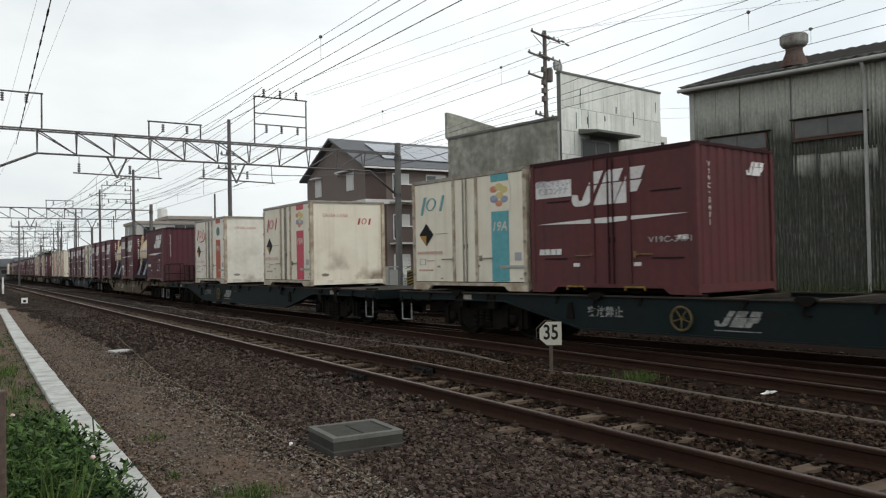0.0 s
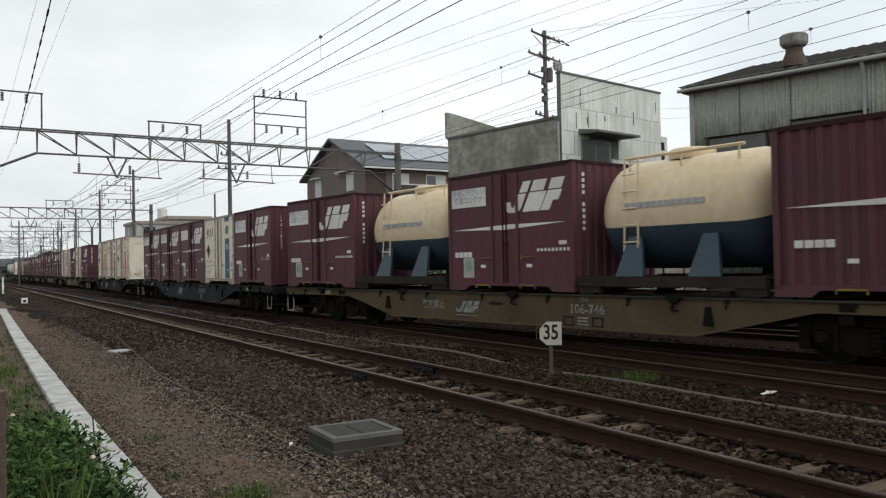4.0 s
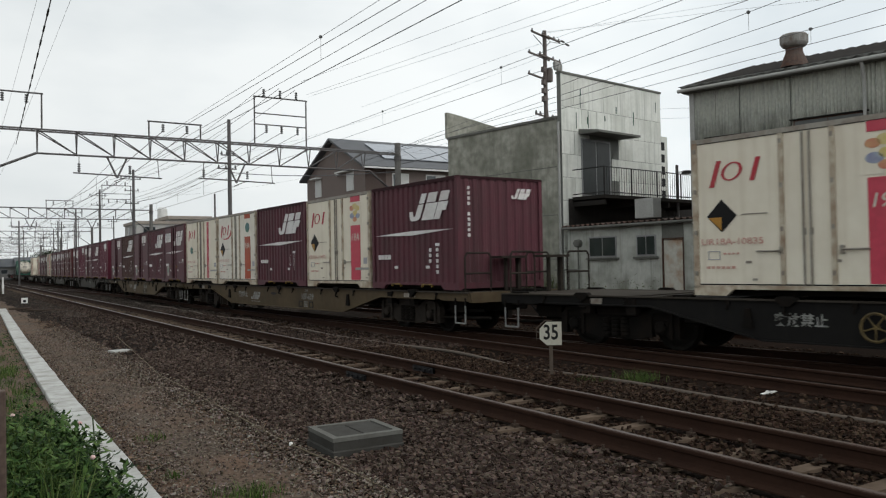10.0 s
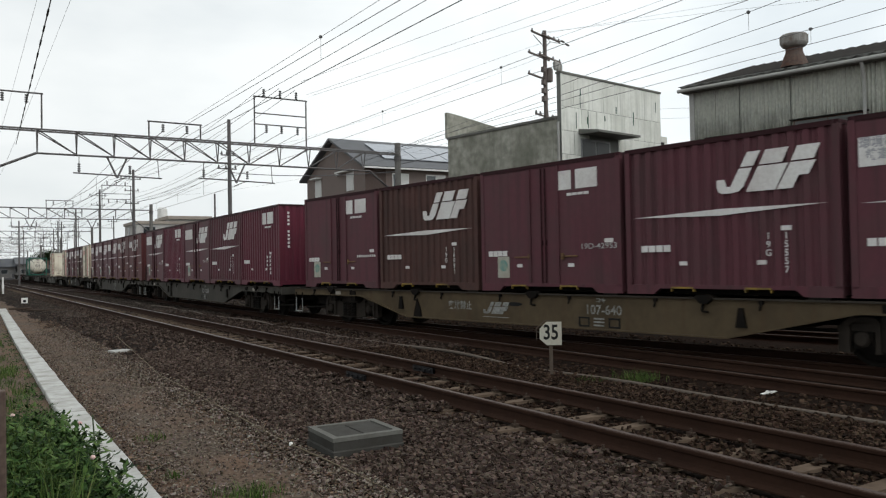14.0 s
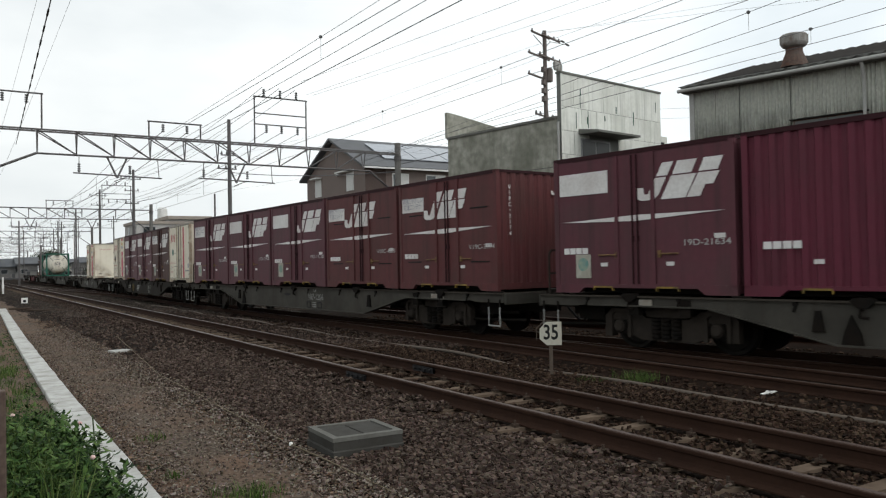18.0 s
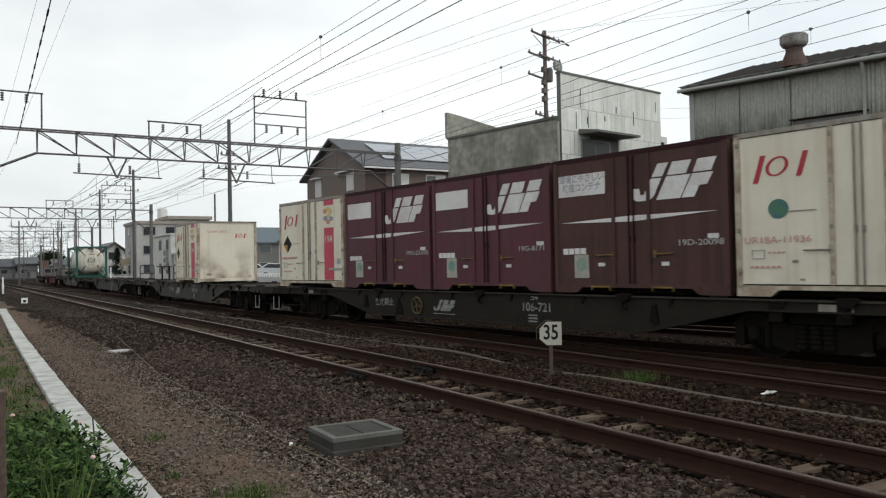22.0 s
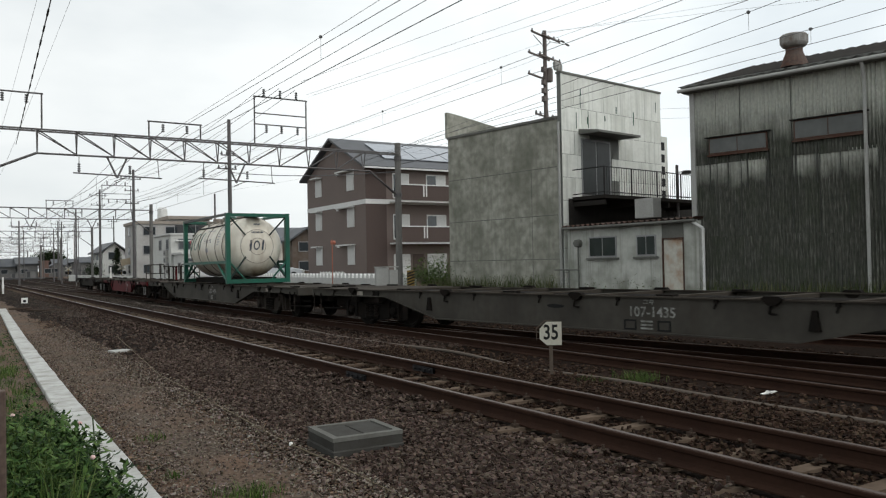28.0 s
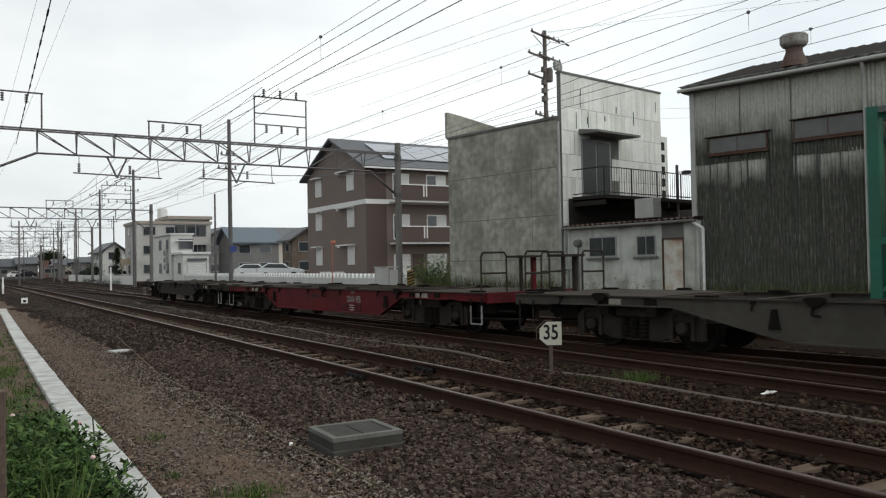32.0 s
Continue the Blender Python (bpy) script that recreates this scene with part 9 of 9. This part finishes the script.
def blades(name, n, place, height, width, material, label, category, bend=0.5):
    """Grass blades: three-point bent strips."""
    p = place(n)
    n = len(p)
    yaw = rs.uniform(0, 6.283, n)
    h = height * rs.uniform(0.4, 1.3, n)
    dx, dy = np.cos(yaw), np.sin(yaw)
    bnd = bend * rs.uniform(0.1, 1.2, n) * h
    wv = np.stack([-dy, dx, np.zeros(n)], -1) * (width * rs.uniform(0.6, 1.4, n))[:, None]
    m_ = p + np.stack([dx * bnd * 0.3, dy * bnd * 0.3, h * 0.6], -1)
    t_ = p + np.stack([dx * bnd, dy * bnd, h], -1)
    v = np.stack([p - wv, p + wv, m_ + wv * 0.7, m_ - wv * 0.7, t_], 1).reshape(-1, 3)
    k = 5 * np.arange(n)[:, None, None]
    f = (np.array([(0, 1, 2), (0, 2, 3), (3, 2, 4)])[None] + k).reshape(-1, 3)
    return tri_object(name, v, f, material, label, category)


M_LEAF = island_mat("weed_leaves", (0.0075, 0.021, 0.005), (0.031, 0.07, 0.016), (0.1, 0.16, 0.046), 0.6)
M_GRASS = island_mat("grass_blades", (0.035, 0.065, 0.016), (0.075, 0.13, 0.03), (0.13, 0.16, 0.055), 0.7)
M_WEED_DARK = island_mat("dark_weeds", (0.04, 0.06, 0.02), (0.085, 0.11, 0.042), (0.17, 0.165, 0.085), 0.7)
M_SPRIG = island_mat("sprig_leaves", (0.012, 0.024, 0.012), (0.03, 0.05, 0.024), (0.07, 0.1, 0.05), 0.6)


def bush_place(n):
    c = np.array([(0.25, 5.3, 0.34), (0.5, 5.6, 0.36), (0.72, 5.2, 0.3), (0.35, 6.4, 0.4), (0.62, 6.7, 0.38), (0.8, 6.0, 0.3), (0.45, 7.4, 0.32), (0.7, 7.7, 0.26), (0.78, 4.9, 0.22), (0.2, 7.9, 0.25), (0.78, 6.9, 0.22), (0.3, 5.9, 0.42), (0.05, 6.4, 0.42), (0.55, 6.1, 0.42), (0.1, 7.2, 0.42), (0.35, 7.0, 0.46), (0.0, 7.9, 0.36), (0.6, 7.2, 0.36)])
    i = rs.randint(0, len(c), n)
    d = rs.normal(0, 1, (n, 3))
    d /= np.linalg.norm(d, axis=1)[:, None]
    r = c[i, 2] * rs.uniform(0.55, 1.05, n)
    p = np.stack([c[i, 0], c[i, 1], np.full(n, -0.12)], -1) + d * r[:, None] * np.array([0.9, 1.2, 1.15])
    return p[(p[:, 2] > -0.29) & (p[:, 0] < 0.9 - 0.1 * rs.uniform(0, 1, len(p)) ** 2)]


leaves("weed_bush", 13000, bush_place, 0.027, M_LEAF, "dense green weeds with small leaves beside the kerb", "bush")
leaves("weed_bush", 5200, lambda n: bush_place(n) + np.array([0.02, 0, 0.05]), 0.036, M_LEAF, "broad leaves among the weeds beside the kerb", "bush")
blades("weed_grass", 2000, lambda n: bush_place(n) * np.array([0.72, 1, 0]) + np.array([0, 0, -0.25]), 0.5, 0.005, M_GRASS, "grass blades growing through the weeds", "grass")
flower_b = bmn()
for i in range(34):
    c = bush_place(1)
    if len(c):
        add_lathe(flower_b, [(0.0, -0.016), (0.012, -0.012), (0.018, 0.0), (0.012, 0.012), (0.0, 0.016)], Matrix.Translation(Vector(c[0]) + Vector((0.03, 0, 0.05))), 8, caps=False)
thing("clover_flowers", flower_b, mat("pale_pink_petals", (0.55, 0.3, 0.3), 0.8, other=(0.6, 0.5, 0.45), fine=30, mix=0.9), "pale pink clover heads among the weeds", "flowers", kind="stuff", smooth=True)
b = bmn()
SPRIGS = []
for i in range(52):
    p0 = Vector((rs.uniform(0.72, 0.98), rs.uniform(4.7, 7.5), -0.2))
    way = Vector((rs.uniform(-0.02, 0.16), rs.uniform(-0.2, 0.2), rs.uniform(0.14, 0.4)))
    bow = Vector((rs.uniform(0.0, 0.12), 0, -0.12))
    pts_ = [p0 + way * f + bow * f * f for f in (0, 0.35, 0.7, 1.0)]
    SPRIGS.append(pts_)
    for a, c in zip(pts_[:-1], pts_[1:]):
        add_rod(b, a, c, 0.0028, 4)
add_rod(b, (0.98, 6.9, -0.25), (0.94, 6.86, 0.28), 0.006, 5)
thing("weed_stems", b, mat("stem", (0.05, 0.07, 0.03), 0.8), "thin weed stems leaning over the kerb", "stems", kind="stuff")


def sprig_place(n):
    out = []
    for i in range(n):
        pts_ = SPRIGS[i % len(SPRIGS)]
        f = rs.uniform(0.25, 1.0) * 2.999
        out.append(pts_[int(f)].lerp(pts_[int(f) + 1], f % 1))
    return np.array(out)


leaves("stem_leaves", 620, sprig_place, 0.03, M_SPRIG, "small dark leaves on stems arching over the kerb", "leaves", 1.0)


TALL = np.stack([rs.uniform(0.15, 0.9, 34), rs.uniform(4.9, 7.6, 34), rs.uniform(0.28, 0.5, 34), rs.uniform(-0.1, 0.12, 34)], -1)


def tall_place(n):
    i, f = rs.randint(0, len(TALL), n), rs.uniform(0.35, 1.0, n)
    return np.stack([TALL[i, 0] + TALL[i, 3] * f * f, TALL[i, 1] + rs.normal(0, 0.02, n), -0.25 + TALL[i, 2] * f], -1)


leaves("tall_weeds", 1100, tall_place, 0.038, M_LEAF, "taller weed shoots rising above the bush", "weeds", 0.6)


def strip(x0, x1, y0, y1, z=-0.28, yp=1.5):
    return lambda n: np.stack([rs.uniform(x0, x1, n), y0 + (y1 - y0) * rs.uniform(0, 1, n) ** yp, np.full(n, z)], -1)


def tuft(cx, cy, r, z=-0.25):
    return lambda n: np.stack([cx + rs.normal(0, r, n), cy + rs.normal(0, r, n), np.full(n, z)], -1)


def patches(x0, x1, y0, y1, z=-0.28):
    """Points that gather in loose clumps with bare soil between them."""
    def place(n):
        cx_, cy_ = rs.uniform(x0, x1, 70), y0 + (y1 - y0) * rs.uniform(0, 1, 70) ** 1.3
        i = rs.randint(0, 70, n)
        return np.stack([np.minimum(cx_[i] + rs.normal(0, 0.09, n), x1), cy_[i] + rs.normal(0, 0.22, n), z + np.abs(rs.normal(0, 0.025, n))], -1)
    return place


blades("verge_grass", 5200, patches(-0.6, 0.96, 8.4, 26, -0.29), 0.09, 0.005, M_GRASS, "short green verge grass beside the kerb", "grass")
leaves("verge_weeds", 7000, patches(-0.6, 0.96, 8.0, 24, -0.28), 0.022, M_LEAF, "low green verge weeds beside the kerb", "weeds")
for cx_, cy_, r_, k_, h_ in ((8.05, 8.0, 0.16, 260, 0.13), (7.3, 8.2, 0.12, 130, 0.09), (1.85, 5.75, 0.12, 330, 0.07), (1.65, 8.2, 0.08, 90, 0.05), (1.5, 6.6, 0.05, 40, 0.06), (1.42, 5.0, 0.06, 60, 0.07)):
    blades("grass_tuft", k_, tuft(cx_, cy_, r_), h_, 0.0035, M_GRASS, "small green grass tuft in the ballast", "grass", 1.1)


def wall_weeds(n):
    f = (np.floor(rs.uniform(0, 1, n) * 26) + rs.normal(0.5, 0.28, n)) / 26
    f = f[np.sin(f * 37.0) + np.sin(f * 91.0) > -0.5]
    n = len(f)
    base = np.stack([19.0 - 1.0 * f + rs.uniform(-0.6, 0.05, n), 22.6 + 6.6 * f, np.zeros(n)], -1)
    return base


blades("wall_weeds", 1500, wall_weeds, 0.8, 0.014, M_WEED_DARK, "tall dark weeds along the workshop wall", "weeds")
leaves("wall_weeds", 700, lambda n: (lambda p: p + np.stack([p[:, 2], p[:, 2], rs.uniform(0, 1, len(p)) ** 1.6 * 0.9], -1))(wall_weeds(n)), 0.04, M_WEED_DARK, "leafy weeds along the workshop wall", "weeds")
blades("wall_weeds", 1500, lambda n: np.stack([rs.uniform(19.2, 22.5, n), rs.uniform(6.0, 16.5, n), np.zeros(n)], -1)[:n], 0.6, 0.014, M_WEED_DARK, "tall weeds along the shed wall", "weeds")
def shed_weeds(n):
    a = radians(14.2)
    v = -0.3 - 16.0 * rs.uniform(0, 1, n)
    u = -0.15 - np.abs(rs.normal(0, 0.35, n))
    return np.stack([19.8 + u * math.cos(a) - v * math.sin(a), 17.1 + u * math.sin(a) + v * math.cos(a), np.abs(rs.normal(0, 0.28, n)) * (0.6 + 0.4 * np.sin(v * 2.3))], -1)


leaves("wall_weeds", 5200, shed_weeds, 0.045, M_WEED_DARK, "leafy weeds along the foot of the shed", "weeds")
blades("wall_weeds", 1400, lambda n: shed_weeds(n) * np.array([1, 1, 0]), 0.75, 0.012, M_WEED_DARK, "tall grass along the foot of the shed", "grass")
leaves("wall_weeds", 1400, lambda n: np.stack([18.95 + rs.uniform(-0.5, 0.3, n), 17.6 + 4.8 * (np.floor(rs.uniform(0, 1, n) * 6) + rs.normal(0.5, 0.22, n)) / 6, np.abs(rs.normal(0, 0.3, n))], -1), 0.04, M_WEED_DARK, "weeds before the annex wall", "weeds")
leaves("garden_shrub", 5200, lambda n: np.array([18.6, 30.8, 0.75]) + rs.normal(0, 1, (n, 3)) * np.array([0.45, 0.9, 0.42]), 0.06, island_mat("shrub_leaves", (0.04, 0.075, 0.015), (0.08, 0.14, 0.03), (0.13, 0.18, 0.05), 0.7), "light green shrub beside the workshop wall", "shrub")
M_LEAF_DEEP = island_mat("deep_green_leaves", (0.012, 0.02, 0.008), (0.028, 0.042, 0.017), (0.05, 0.065, 0.03), 0.8)
leaves("far_trees", 7000, lambda n: np.array([22.6, 240, 4.4]) + rs.normal(0, 1, (n, 3)) * np.array([1.8, 2, 1.1]), 0.3, M_LEAF_DEEP, "dark trees far down the line", "trees")
leaves("house_shrubs", 3000, lambda n: np.array([16.9, 121, 1.2]) + rs.normal(0, 1, (n, 3)) * np.array([0.45, 2.2, 0.55]), 0.1, M_LEAF_DEEP, "dark shrubs behind the white yard wall", "shrub")
leaves("house_shrubs", 3000, lambda n: (lambda t: np.stack([18.5 + rs.normal(0, 1, n) * 0.5 * (1.15 - t), 111.5 + rs.normal(0, 1, n) * 0.6 * (1.15 - t), 0.1 + 4.1 * t], -1))(rs.uniform(0, 1, n) ** 0.8), 0.11, M_LEAF_DEEP, "tall dark conifer beside the small white house", "shrub")
leaves("wall_weeds", 1500, lambda n: np.stack([15.6 + rs.normal(0, 0.15, n), 92 + 30 * (np.floor(rs.uniform(0, 1, n) * 7) + rs.normal(0.5, 0.2, n)) / 7, -0.15 + np.abs(rs.normal(0, 0.25, n))], -1), 0.07, M_LEAF_DEEP, "low weeds at the foot of the yard wall", "weeds")
M_ST_FAR = island_mat("dusty_stones", (0.05, 0.041, 0.034), (0.078, 0.063, 0.052), (0.115, 0.095, 0.08))
stones("ballast_stones", 30000, 3.3, 15.0, 30, 110, 0.042, M_ST_FAR, "dusty crushed stones far along the tracks", between_ties, 1.5, 0.0, True)
stones("ballast_stones", 9000, 1.4, 3.9, 22, 90, 0.024, island_mat("trodden_stones", (0.06, 0.047, 0.038), (0.095, 0.076, 0.062), (0.15, 0.125, 0.105)), "loose stones strewn over the far trodden strip", lambda x, y: rs.uniform(0, 1, len(x)) < (4.3 - x) / 2.0, 1.6, 0.0, True)
stones("ballast_stones", 14000, 4.12, 4.64, 7.5, 60, 0.03, M_ST_GREY, "dark stones heaped over the sleeper ends", lambda x, y: rs.uniform(0, 1, len(x)) < 0.35 + (y - 7.5) / 6, 1.7, 0.035, True)
KERB_W = 0.15
leaves("verge_weeds", 1500, lambda n: (lambda y: np.stack([np.array([kerb_x(v) for v in y]) - KERB_W - np.abs(rs.normal(0, 0.16, n)), y + 0.5 * np.sin(y * 5.0), -0.28 + np.abs(rs.normal(0, 0.03, n))], -1))(7.5 + 18 * rs.uniform(0, 1, n) ** 1.3), 0.022, M_LEAF, "low green weeds hugging the kerb", "weeds")


def pose_on(u, half, up, t):
    s = head(t) + u
    x0, y0, _ = on_line(s - half)
    x1, y1, _ = on_line(s + half)
    return Matrix.Translation(((x0 + x1) / 2, (y0 + y1) / 2, RAIL_Z + up)) @ Matrix.Rotation(math.atan2(-(x1 - x0), y1 - y0), 4, "Z")


def motions():
    times = [i * 0.5 for i in range(65)]
    for ob, u, half, up in RUNNING:
        # a load rides on its wagon: it keeps to the wagon's chord
        uw, hw = u, half
        if up:
            k = round((u + 2.45) / 20.4)
            uw, hw = -2.45 + 20.4 * k, 7.1
        rows = []
        for t in times:
            m = pose_on(uw, hw, 0.0, t)
            rows.append((t, m @ Matrix.Translation((0, u - uw, up))))
        walk(ob, rows)
    # road traffic over the crossing once the train is by: times and places across the line
    trips = ([(0.0, -40.0), (21.0, -40.0), (23.0, -32.0), (29.5, 11.0), (30.0, 13.5), (30.3, 15.2), (30.6, 17.1), (30.9, 19.4), (32.0, 27.0)],
             [(0.0, 70.0), (22.0, 70.0), (24.0, 62.0), (30.1, 25.0), (30.6, 21.2), (31.1, 19.0), (31.5, 16.7), (31.7, 15.6), (31.9, 14.6), (32.0, 14.1)],
             [(0.0, -52.0), (21.0, -52.0), (23.5, -42.0), (30.4, 4.5), (31.1, 9.45), (31.3, 10.5), (31.5, 11.2), (31.8, 12.1), (32.0, 12.6)])
    for (ob, y, turn), rows in zip(CROSSERS, trips):
        walk(ob, [(t, pose(x, y, 0.0, 0, 0, turn)) for t, x in rows])
    where = {ob.name: u for ob, u, half, up in RUNNING}
    for ob, ws in WHEELSETS:
        u, y, a, rows = where[ob.name], ws.location.copy(), 0.0, []
        inside = [i * 0.08 for i in range(401) if -22 < head(i * 0.08) + u < 48]
        marks = sorted({0.0, 32.0, *inside})
        for t0, t in zip([0.0] + marks[:-1], marks):
            if t - t0 < 0.09:
                a += (head(t0) - head(t)) / 0.43
            rows.append((t, Matrix.Translation(y) @ Matrix.Rotation(a, 4, "X")))
        walk(ws, rows)


motions()
